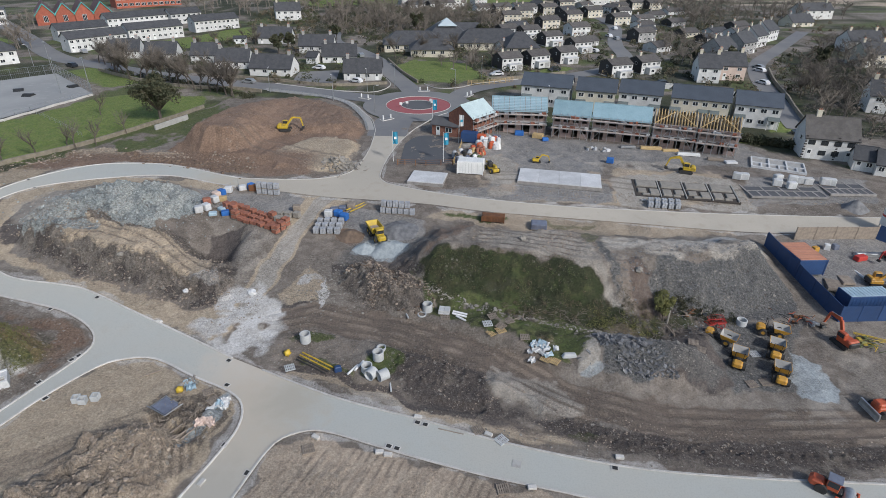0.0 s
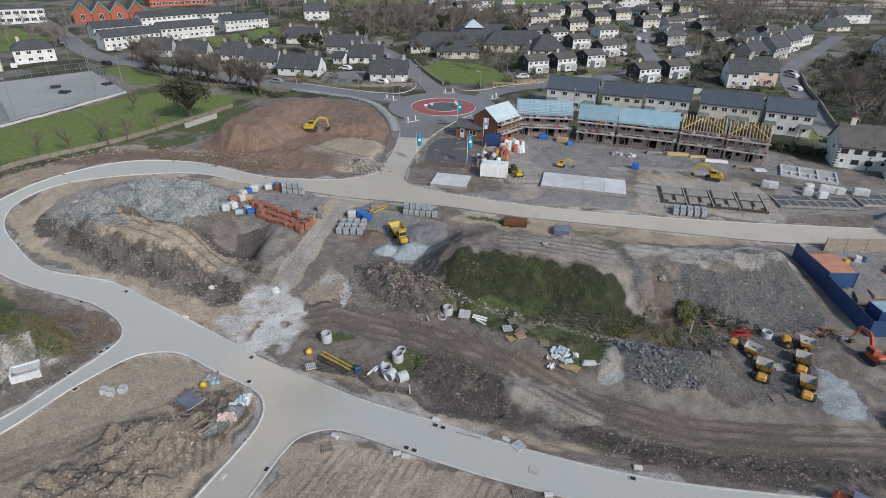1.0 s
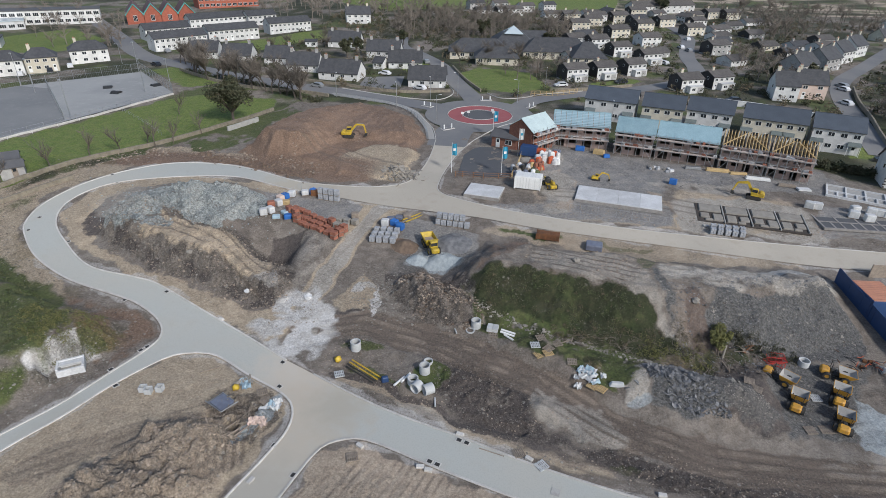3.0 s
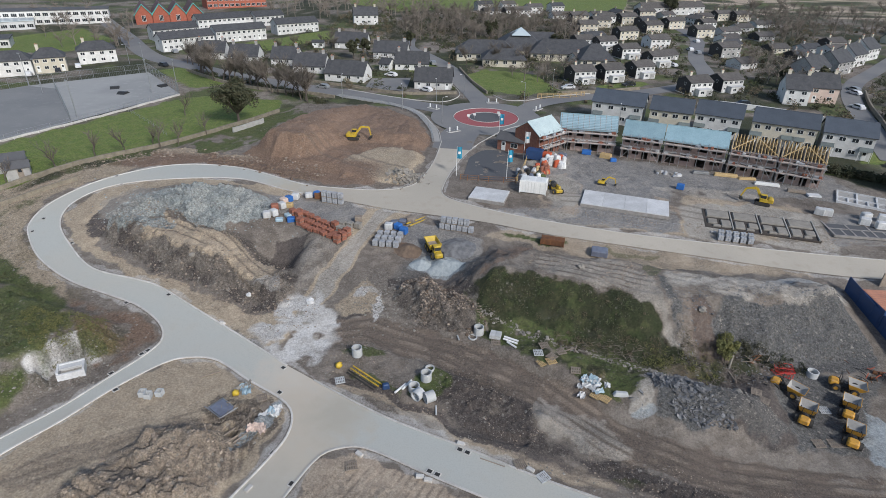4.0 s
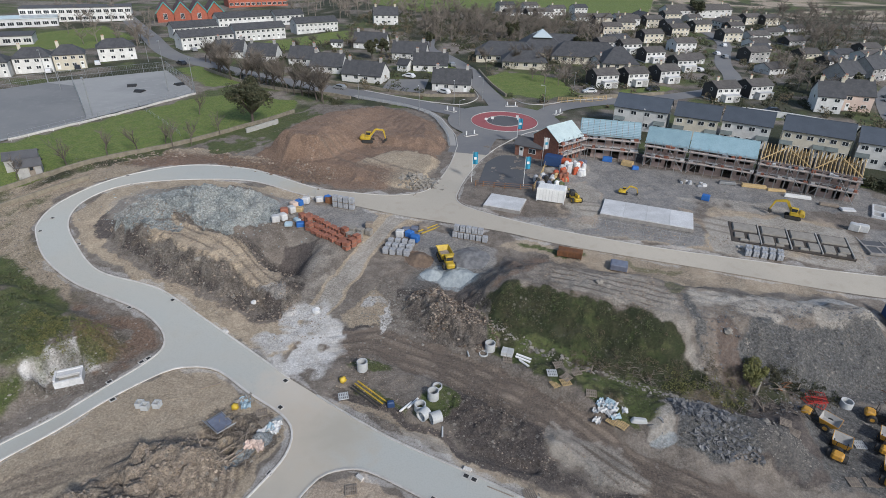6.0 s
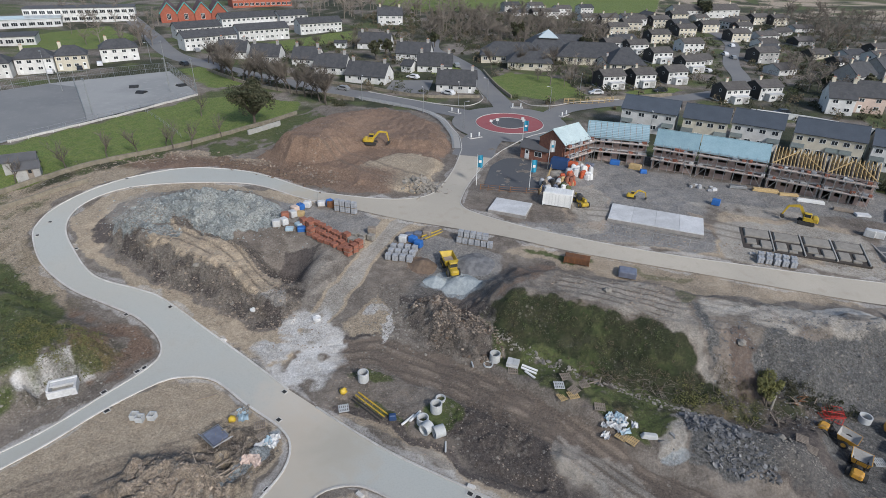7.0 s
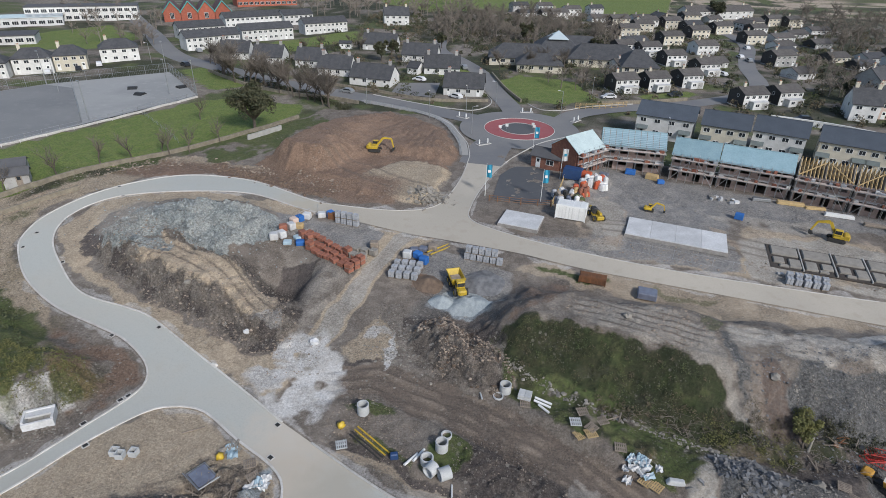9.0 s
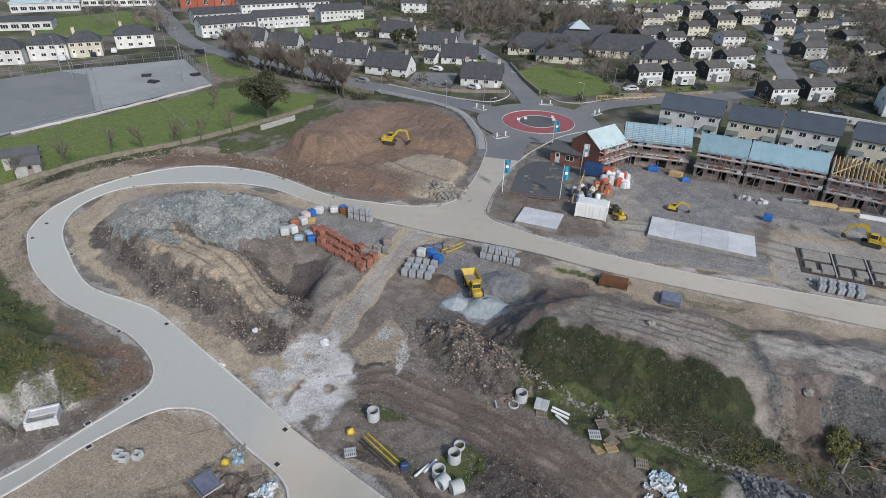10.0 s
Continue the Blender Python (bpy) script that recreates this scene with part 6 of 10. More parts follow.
def shell_house(label, x, y, yaw, w, d=6.4, roof="membrane", units=2, battens=False):
    """A house shell with openings through its front, a scaffold, and the roof as far as it has come."""
    c, s = math.cos(radians(yaw)), math.sin(radians(yaw))
    cx, cy = x - s * d / 2, y + c * d / 2
    h = thing("house_shell", label, "house", cx, cy, float(base_height(np.array([cx]), np.array([cy]))[0]) + 0.05, yaw, "houses under construction")
    eaves, ridge = 5.0, 7.2
    uw = w / units
    # front wall built of piers, spandrels and lintels so that the openings are real
    g = Geo()
    xs = [-w / 2]
    for u in range(units):
        x0 = -w / 2 + u * uw
        for a, b in ((0.10, 0.42), (0.58, 0.90)):
            xs += [x0 + a * uw, x0 + b * uw]
    xs.append(w / 2)
    for i in range(0, len(xs) - 1, 2):
        g.box((xs[i] + xs[i + 1]) / 2, -d / 2 + 0.15, -0.6, xs[i + 1] - xs[i], 0.3, eaves + 0.6)
    for i in range(1, len(xs) - 2, 2):
        m, ww = (xs[i] + xs[i + 1]) / 2, xs[i + 1] - xs[i]
        low = 0.0 if (i // 2) % 2 == 0 else 0.9
        for z0, z1 in ((-0.6, low), (2.25, 3.3), (4.55, eaves)):
            if z1 - z0 > 0.01:
                g.box(m, -d / 2 + 0.15, z0, ww, 0.3, z1 - z0)
    g.make("front_wall", "red_brick" if roof == "pale_membrane" else "pink_brick", h, "unfinished blockwork and brick front")
    for sx in (-1, 1):
        Geo().prism([(-d / 2 + 0.3, -0.6), (d / 2, -0.6), (d / 2, eaves), (0, ridge), (-d / 2 + 0.3, eaves + 0.1)], sx * w / 2 - 0.15, sx * w / 2 + 0.15).make("gable_wall", "red_brick" if roof == "pale_membrane" else "blockwork", h)
    Geo().box(0, d / 2 - 0.15, -0.6, w - 0.3, 0.3, eaves + 0.6).make("back_wall", "blockwork", h)
    for u in range(1, units):
        Geo().prism([(-d / 2 + 0.3, -0.6), (d / 2 - 0.3, -0.6), (d / 2 - 0.3, eaves), (0, ridge - 0.2), (-d / 2 + 0.3, eaves)], -w / 2 + u * uw - 0.1, -w / 2 + u * uw + 0.1).make("party_wall", "blockwork", h)
    Geo().box(0, 0, 2.45, w - 0.3, d - 0.6, 0.2).make("upper_floor", "old_timber", h)
    for k in range(units * 2):
        Geo().box(-w / 2 + (k + 0.5) * w / (units * 2), -d / 2 - 0.03, 2.32, uw * 0.4, 0.06, 0.22).make("lintel", "pale_concrete", h)
    if roof == "truss":
        n = int(w / 0.6)
        for k in range(n + 1):
            tx = -w / 2 + w * k / n
            g = Geo()
            pts = [(-d / 2 - 0.45, eaves), (d / 2 + 0.45, eaves), (0, ridge + 0.25)]
            for a, b in ((0, 1), (1, 2), (2, 0)):
                g.bar((tx, *pts[a]), (tx, *pts[b]), 0.11)
            for q, r in (((-1.6, eaves), (-1.9, eaves + 1.05)), ((1.6, eaves), (1.9, eaves + 1.05)), ((-1.6, eaves), (0, ridge)), ((1.6, eaves), (0, ridge))):
                g.bar((tx, *q), (tx, *r), 0.09)
            g.make("roof_truss", "timber", h, "new timber roof truss")
        for sx in (-1, 1):
            Geo().bar((sx * w / 2, -d / 2 - 0.3, eaves + 0.15), (sx * w * 0.04, -0.5, ridge - 0.1), 0.16).make("diagonal_brace", "timber", h)
    else:
        gable_roof(h, w, d, eaves, ridge, roof, 0.35)
        if battens:
            for k in range(9):
                t = (k + 0.3) / 9
                yy, zz = -d / 2 - 0.3 + (d / 2 + 0.3) * t, eaves + 0.02 + (ridge - eaves) * t + 0.05
                Geo().bar((-w / 2 - 0.25, yy, zz), (w / 2 + 0.25, yy, zz), 0.14).make("batten", "pale_blue", h, "pale roofing batten")
            for k in range(int(w / 1.2) + 1):
                xx = -w / 2 + k * 1.2
                Geo().bar((xx, -d / 2 - 0.3, eaves + 0.05), (xx, -0.05, ridge + 0.12), 0.07).make("counter_batten", "old_timber", h)
    scaffold(h, w, -d / 2 - 0.25, (2.1, 4.3))
    rng = random.Random(int(x * 7))
    for k in range(10):
        Geo().box(rng.uniform(-w / 2, w / 2), -d / 2 - 0.75, (2.2, 4.4)[k % 2], rng.uniform(0.5, 1.1), 0.5, rng.uniform(0.3, 0.6), chamfer=0.05).make("wrapped_load", ("orange_brick", "grey_wrap", "white_plastic")[k % 3], h)
    return h


shell_house("block-built house shell with battened blue membrane roof and scaffold", 16.4, 126.2, -3, 11.9, battens=True)
shell_house("block-built house shell with plain blue membrane roof and scaffold", 27.6, 123.2, -14, 7.8)
shell_house("block-built house shell with plain blue membrane roof and scaffold", 37.9, 120.6, -16, 11.8)
shell_house("house shell with bare timber roof trusses and scaffold", 48.3, 117.0, -18, 8.4, roof="truss")
shell_house("house shell with bare timber roof trusses and scaffold", 56.4, 113.9, -21, 7.6, roof="truss")
shell_house("red brick corner house shell with pale membrane on its roof", 8.0, 122.4, 50, 7.6, 6.6, roof="pale_membrane", units=2)
# brick sales office and its sheds
office = thing("site_office", "red brick single storey office with grey roof", "building", 0.2, 124.8, None, -20)
wall_body(office, 6.0, 4.4, 2.5, 3.5, "red_brick")
gable_roof(office, 6.0, 4.4, 2.5, 3.5, "asphalt_roof", 0.4)
door(office, -1.5, -2.2, 0.05)
window(office, 1.0, -2.2, 0.9, 1.6, 1.1)

# slabs and foundations
def slab(label, x, y, yaw, w, d, joints):
    t = thing("floor_slab", label, "slab", x, y, float(base_height(np.array([x]), np.array([y]))[0]), yaw, "floor slabs")
    pw = w / joints
    for k in range(joints):
        Geo().box(-w / 2 + pw * (k + 0.5), 0, 0.05, pw - 0.02, d, 0.42, chamfer=0.02).make("slab_bay", "pale_concrete", t)
    Geo().box(0, 0, -0.3, w + 0.12, d + 0.12, 0.62).make("footing", "blockwork", t)
    return t


slab("pale new concrete floor slab on blockwork", -3.4, 98.2, -10, 6.6, 5.4, 1)
slab("long pale concrete floor slab cast in four bays", 21.3, 98.9, -11, 15.2, 6.6, 4)


def foundations(label, x, y, yaw, w, d, cols, mat, fill, h=0.35):
    t = thing("foundations", label, "foundations", x, y, float(base_height(np.array([x]), np.array([y]))[0]), yaw)
    Geo().box(0, 0, -0.4, w - 0.2, d - 0.2, 0.53).make("bed", fill, t)
    k = 0.28
    for yy in (-d / 2, -d * 0.08, d / 2):
        Geo().box(0, yy, -0.2, w + k, k, h + 0.2).make("footing_wall", mat, t)
    for i in range(cols + 1):
        xx = -w / 2 + w * i / cols
        Geo().box(xx, 0, -0.2, k, d - k, h + 0.203).make("cross_wall", mat, t)
    for i in range(cols):
        xx = -w / 2 + w * (i + 0.55) / cols
        Geo().box(xx, -d * 0.3, -0.2, k, d * 0.40, h + 0.18).make("partition_footing", mat, t)
    return t


def trenches(label, x, y, yaw, units, uw, d):
    """Footings dug in bays: grey beds standing between dark trenches with pale blockwork in them."""
    t = thing("foundations", label, "foundations", x, y, float(base_height(np.array([x]), np.array([y]))[0]) + 0.06, yaw, "", 6.0)
    w = units * uw
    # bed coloured dark so the gaps between the soil beds read as shadowed
    Geo().box(0, 0, -0.9, w + 0.35, d + 0.35, 1.0).make("trench_bed", "trench_shade", t)
    for u in range(units):
        ux, flip = -w / 2 + uw * (u + 0.5), 1 if u % 2 else -1
        for cx, cy, sx, sy in ((0, d * 0.26, uw - 0.55, d * 0.40), (-flip * uw * 0.25, -d * 0.25, uw * 0.38, d * 0.38), (flip * uw * 0.24, -d * 0.19, uw * 0.36, d * 0.26), (flip * uw * 0.1, -d * 0.41, uw * 0.3, d * 0.1)):
            Geo().box(ux + cx, cy, 0, sx, sy, 0.36, 0, 0.95, 0.08).make("soil_bed", "pale_stone", t)
        Geo().box(ux + uw / 2 - 0.1, 0, 0, 0.16, d + 0.2, 0.34).make("footing_wall", "concrete", t)
    return t


trenches("earth footings trenched in dark meandering lines for four houses", 43.4, 95.0, -8, 4, 4.4, 6.0)
foundations("grey block footings with dark floor beds", 61.5, 95.9, 0, 13.5, 6.2, 4, "blockwork", "dark_asphalt", 0.2)
foundations("grey block footings with dark floor beds", 73.6, 97.2, 0, 8.0, 6.0, 3, "blockwork", "dark_asphalt", 0.2)
foundations("pale block footings beside the last house plot", 66.5, 107.5, -24, 9.5, 6.0, 3, "pale_concrete", "paving", 0.4)

# ---- packs of bricks and blocks ----
def pack(label, kind, mat, x, y, yaw, lx, ly, lz, z=None, wrap=None, group=""):
    """A pallet with a stacked cube of masonry in courses."""
    t = thing(kind, label, "building materials", x, y, z, yaw, group)
    for k in (-1, 0, 1):
        Geo().box(0, k * ly * 0.4, 0, lx, 0.1, 0.1).make("pallet_runner", "old_timber", t)
    Geo().box(0, 0, 0.1, lx, ly, 0.04).make("pallet_deck", "old_timber", t)
    if wrap:
        Geo().box(0, 0, 0.144, lx, ly, lz, chamfer=0.12).make("wrapped_load", wrap, t)
    else:
        n = 3
        for c in range(n):
            for half in (-1, 1):
                Geo().box(half * lx * 0.25, 0, 0.144 + c * lz / n, lx * 0.5 - 0.03, ly - (0.03 if c % 2 else 0), lz / n - 0.02, chamfer=0.02).make("course", mat, t)
    return t


rng = random.Random(4)
red_pack = pack("orange-red brick pack on a wooden pallet", "brick_pack", "orange_brick", -36.4, 87.6, -28, 1.1, 0.95, 0.6, group="brick packs in the yard")
grey_pack = pack("grey concrete block pack on a wooden pallet", "block_pack", "grey_wrap", -20.8, 80.4, -5, 0.86, 0.8, 0.95, group="block packs")


def put(ob, x, y, yaw, dz=0.0):
    return copy_thing(ob, pose(x, y, ground_z(x, y) + dz, 0, 0, yaw))


ux, uy = math.cos(radians(-27)), math.sin(radians(-27))
for i in range(9):
    for j in range(3):
        if (i, j) == (0, 0) or (j == 2 and i < 2):
            continue
        x, y = -36.4 + ux * 1.45 * i - uy * 1.3 * -j + rng.uniform(-0.12, 0.12), 87.6 + uy * 1.45 * i - ux * 1.3 * j + rng.uniform(-0.12, 0.12)
        put(red_pack, x, y, -27 + rng.uniform(-13, 13))
        if rng.random() < 0.2:
            put(red_pack, x + 0.03, y, -27 + rng.uniform(-13, 13), 0.75)
for i in range(4):
    for j in range(3):
        if i or j:
            put(grey_pack, -20.8 + 1.14 * i + 0.12 * j, 80.4 + 1.25 * j + rng.uniform(-0.1, 0.1), -5 + rng.uniform(-4, 4))
for i in range(4):
    put(grey_pack, -33.0 + 1.05 * i, 91.7 - 0.13 * i, -6 + rng.uniform(-4, 4))
    put(grey_pack, -33.0 + 1.05 * i, 91.7 - 0.13 * i, -6 + rng.uniform(-4, 4), 1.12)
for i in range(6):
    put(grey_pack, -10.6 + 1.0 * i, 86.5 - 0.12 * i, -7 + rng.uniform(-5, 5))
    if i < 5:
        put(grey_pack, -10.4 + 1.0 * i, 86.6 - 0.12 * i, -7 + rng.uniform(-5, 5), 1.12)
for i in range(5):
    put(grey_pack, 35.6 + 1.15 * i, 89.4 - 0.1 * i, -6 + rng.uniform(-5, 5))
    put(grey_pack, 35.9 + 1.15 * i, 90.6 - 0.1 * i, -6 + rng.uniform(-5, 5))
for i in range(5):
    pack("pale stone-coloured block pack on a pallet", "block_pack", "pale_stone", -27.6 + 1.4 * (i % 3), 84.6 - 1.3 * (i // 3), -20 + rng.uniform(-8, 8), 1.1, 1.0, 0.9, group="block packs")
for k, (x, y, wrap) in enumerate(((-41.2, 84.8, "white_plastic"), (-40.2, 85.6, "white_plastic"), (-40.6, 87.0, "orange_brick"), (-39.6, 87.9, "white_plastic"), (-39.8, 89.4, "pink_render"), (-38.6, 88.7, "timber"), (-39.4, 90.7, "bright_blue"), (-38.6, 91.8, "white_plastic"), (-36.4, 92.8, "white_plastic"), (-34.8, 93.0, "bright_blue"),
                                 (-37.8, 86.0, "pale_blue"), (-36.9, 84.9, "bright_blue"), (-38.9, 84.6, "pale_blue"), (-25.2, 86.2, "old_timber"), (-19.6, 85.0, "white_plastic"), (-18.0, 85.2, "bright_blue"), (-16.8, 84.0, "bright_blue"), (-18.9, 86.6, "tarp"), (-17.6, 87.2, "tarp"), (-16.2, 87.6, "old_timber"))):
    low = wrap in ("pale_blue", "tarp")
    pack("plastic-wrapped pallet load of building materials", "wrapped_pallet", wrap, x, y, rng.uniform(-40, 30), 1.3, 1.1, 0.5 if low else rng.uniform(0.7, 1.1), wrap=wrap, group="wrapped pallets")
pack("rusty brown mesh crate on the ground", "mesh_crate", "rust", -33.8, 92.6, -8, 2.6, 1.2, 1.1, wrap="rust")
for x, y, yaw in ((-15.4, 88.0, 50), (-14.8, 87.6, 52)):
    g = Geo().ring((0, -2.2, 0.12), (0, 1, 0), 0.12, 0.10, 4.4, 10)
    t = g.make("plastic_pipe", "yellow")
    t.matrix_basis = pose(x, y, ground_z(x, y), 0, 0, yaw - 90)
    tagged(t, "yellow plastic duct lying on the yard", "pipe", "yellow ducts")

# ---- machines ----
def wheel(parent, x, y, r, w, rim="yellow"):
    t = Geo().ring((x - w / 2, y, r), (1, 0, 0), r, r * 0.55, w, 16).make("tyre", "rubber", parent)
    Geo().rod((x - w * 0.4, y, r), (x + w * 0.4, y, r), r * 0.56, n=12).make("rim", rim, t)


def dumper(label, x, y, yaw, paint="amber"):
    """Site dumper, skip forward along +y, driver behind."""
    t = thing("site_dumper", label, "dumper", x, y, None, yaw, "site dumpers")
    t.scale = (0.76, 0.76, 0.76)
    for wx in (-1, 1):
        for wy in (-1.35, 1.25):
            wheel(t, wx * 1.02, wy, 0.62, 0.48, paint)
    Geo().box(0, 0, 0.55, 0.95, 4.2, 0.4, chamfer=0.08).make("chassis", "dark_steel", t)
    # open skip: a tapered tub with thickness
    o = [(-1.25, 0.05), (1.25, 0.05), (1.25, 2.75), (-1.25, 2.75)]
    lo = [(-0.95, 0.35), (0.95, 0.35), (0.95, 2.0), (-0.95, 2.0)]
    vs = [(a, b, 0.95) for a, b in lo] + [(a, b, 1.95 if b < 1 else 1.75) for a, b in o]
    vs += [(a * 0.93, 0.12 + (b - 0.12) * 0.97, 1.95 if b < 1 else 1.75) for a, b in o] + [(a * 0.93, b, 1.08) for a, b in lo]
    fs = [(3, 2, 1, 0)] + [(i, (i + 1) % 4, 4 + (i + 1) % 4, 4 + i) for i in range(4)] + [(4 + i, 4 + (i + 1) % 4, 8 + (i + 1) % 4, 8 + i) for i in range(4)] 
    sk = Geo().add(vs[:12], fs).make("skip", paint, t)
    Geo().add(vs[8:], [(i, (i + 1) % 4, 4 + (i + 1) % 4, 4 + i) for i in range(4)] + [(4, 5, 6, 7)]).make("skip_lining", "concrete", sk, "muddy grey inside of the skip")
    Geo().box(0, -1.75, 0.75, 1.5, 1.35, 0.85, chamfer=0.22).make("engine_cover", paint, t)
    Geo().box(0, -0.72, 0.95, 0.6, 0.55, 0.55, chamfer=0.1).make("seat", "rubber", t)
    for wx in (-0.62, 0.62):
        Geo().rod((wx, -1.05, 1.2), (wx, -1.05, 2.75), 0.05).make("roll_bar", "dark_steel", t)
    Geo().rod((-0.62, -1.05, 2.75), (0.62, -1.05, 2.75), 0.05).make("roll_bar_top", "dark_steel", t)
    Geo().rod((0, -0.2, 1.0), (0, -0.35, 1.55), 0.04).make("steering_column", "dark_steel", t)
    return t


for x, y, yaw in ((35.8, 58.4, -128), (36.6, 54.6, -30), (43.4, 60.2, -112), (42.2, 56.4, -30), (40.8, 52.2, -28)):
    dumper("muddy amber site dumper with an empty skip", x, y, yaw)


def track_unit(parent, x, ln, h, w):
    k = h * 0.35
    pts = [(-ln / 2 + k, 0), (ln / 2 - k, 0), (ln / 2, k), (ln / 2, h - k), (ln / 2 - k, h), (-ln / 2 + k, h), (-ln / 2, h - k), (-ln / 2, k)]
    t = Geo().prism(pts, x - w / 2, x + w / 2).make("track", "rubber", parent)
    for wy in (-ln / 2 + h * 0.5, ln / 2 - h * 0.5):
        Geo().rod((x - w / 2 - 0.03, wy, h / 2), (x + w / 2 + 0.03, wy, h / 2), h * 0.3, n=12).make("sprocket", "dark_steel", t)


def arm_box(g, p, q, w, h0, h1):
    """A tapering arm section in the y-z plane from p to q."""
    d = Vector((q[0] - p[0], q[1] - p[1])).normalized()
    nn = Vector((-d.y, d.x))
    pts = [(p[0] - nn.x * h0 / 2, p[1] - nn.y * h0 / 2), (q[0] - nn.x * h1 / 2, q[1] - nn.y * h1 / 2), (q[0] + nn.x * h1 / 2, q[1] + nn.y * h1 / 2), (p[0] + nn.x * h0 / 2, p[1] + nn.y * h0 / 2)]
    return g.prism(pts, -w / 2, w / 2)


def excavator(label, x, y, yaw, paint, size=1.0, reach=((0.4, 1.5), (2.4, 4.3), (5.2, 3.6), (5.9, 1.4)), slew=0.0):
    """Tracked excavator, boom along +y."""
    t = thing("excavator", label, "excavator", x, y, None, yaw, "")
    t.scale = (size, size, size)
    for sx in (-1, 1):
        track_unit(t, sx * 1.0, 3.6, 0.85, 0.5)
    Geo().box(0, 0, 0.45, 1.6, 1.6, 0.5, chamfer=0.1).make("undercarriage", "dark_steel", t)
    up = Geo().box(0.1, -0.6, 1.0, 2.4, 2.9, 0.75, chamfer=0.15).make("upper_body", paint, t)
    up.matrix_basis = pose(0, 0, 0, 0, 0, slew)
    Geo().box(0, -1.55, 1.6, 2.3, 1.0, 0.55, chamfer=0.2).make("engine_hood", paint, up)
    Geo().box(0, -2.1, 0.98, 2.3, 0.45, 0.9, chamfer=0.18).make("counterweight", "dark_steel" if paint != "yellow" else paint, up)
    cab = Geo().box(-0.72, 0.1, 1.74, 0.95, 1.6, 1.25, chamfer=0.12).make("cab", paint, up)
    Geo().box(-0.72, 0.1, 2.05, 1.0, 1.3, 0.75).make("cab_window", "glass", cab)
    Geo().box(-0.72, 0.55, 2.05, 0.8, 0.76, 0.75).make("windscreen", "glass", cab)
    a, b, c, d = reach
    boom = Geo()
    mid = (a[0] + (b[0] - a[0]) * 0.9, a[1] + (b[1] - a[1]) * 0.75 + 0.5)
    arm_box(boom, a, mid, 0.38, 0.5, 0.62)
    arm_box(boom, mid, b if b[0] > mid[0] + 0.2 else c, 0.36, 0.6, 0.45)
    boom.make("boom", paint, up)
    arm_box(Geo(), b, c, 0.3, 0.5, 0.42).make("boom_end", paint, up)
    arm_box(Geo(), c, d, 0.28, 0.45, 0.28).make("dipper_arm", paint, up)
    Geo().rod((0, a[0] + 0.6, a[1] + 0.1), (0, mid[0], mid[1] - 0.5), 0.08).make("ram", "steel", up)
    Geo().rod((0, mid[0] + 0.4, mid[1] + 0.5), (0, c[0] - 0.1, c[1] + 0.35), 0.07).make("ram", "steel", up)
    bx, bz = d
    Geo().prism([(bx - 0.1, bz), (bx + 0.35, bz - 0.15), (bx + 0.3, bz - 0.75), (bx - 0.25, bz - 0.95), (bx - 0.65, bz - 0.7), (bx - 0.5, bz - 0.4)], -0.5, 0.5).make("bucket", "dark_steel", up)
    return t


excavator("yellow excavator parked on the flat brown spoil heap", -35.2, 119.4, -85, "yellow", 0.72, ((0.4, 1.5), (2.6, 4.0), (4.8, 3.9), (5.4, 1.4)))
excavator("yellow excavator with folded boom on the plots", 46.4, 103.0, 70, "yellow", 0.72, ((0.4, 1.5), (2.2, 4.2), (4.4, 3.6), (5.2, 1.3)))
excavator("orange-red excavator with raised boom beside the blue hoarding", 51.9, 58.4, 15, "orange", 0.7, ((0.4, 1.5), (2.0, 4.6), (4.2, 4.4), (4.9, 1.4)))
excavator("small yellow digger on the plots", 18.2, 107.4, -100, "yellow", 0.42)
excavator("red excavator resting among scrap in the compound", 69.0, 76.5, 120, "red", 0.5)
excavator("yellow loader with lowered arm in the compound", 63.5, 70.5, -95, "amber", 0.65, ((0.4, 1.5), (2.2, 3.0), (4.0, 2.2), (4.6, 1.1)))


def telehandler(label, x, y, yaw):
    t = thing("telehandler", label, "telehandler", x, y, None, yaw)
    t.scale = (0.8, 0.8, 0.8)
    for wx in (-1, 1):
        for wy in (-1.5, 1.5):
            wheel(t, wx * 1.0, wy, 0.6, 0.4)
    Geo().box(0, -0.2, 0.6, 1.6, 4.4, 0.7, chamfer=0.15).make("chassis", "yellow", t)
    c = Geo().box(-0.55, 0.2, 1.3, 0.95, 1.5, 1.2, chamfer=0.12).make("cab", "dark_steel", t)
    Geo().box(-0.55, 0.2, 1.5, 1.0, 1.2, 0.75).make("cab_window", "glass", c)
    arm_box(Geo(), (-2.2, 1.9), (3.6, 1.2), 0.4, 0.5, 0.4).make("lifting_boom", "yellow", t)
    for fx in (-0.35, 0.35):
        Geo().box(fx, 4.3, 0.35, 0.12, 1.2, 0.06).make("fork", "dark_steel", t)


telehandler("yellow telehandler parked beside the white cabin", 8.9, 102.3, 20)


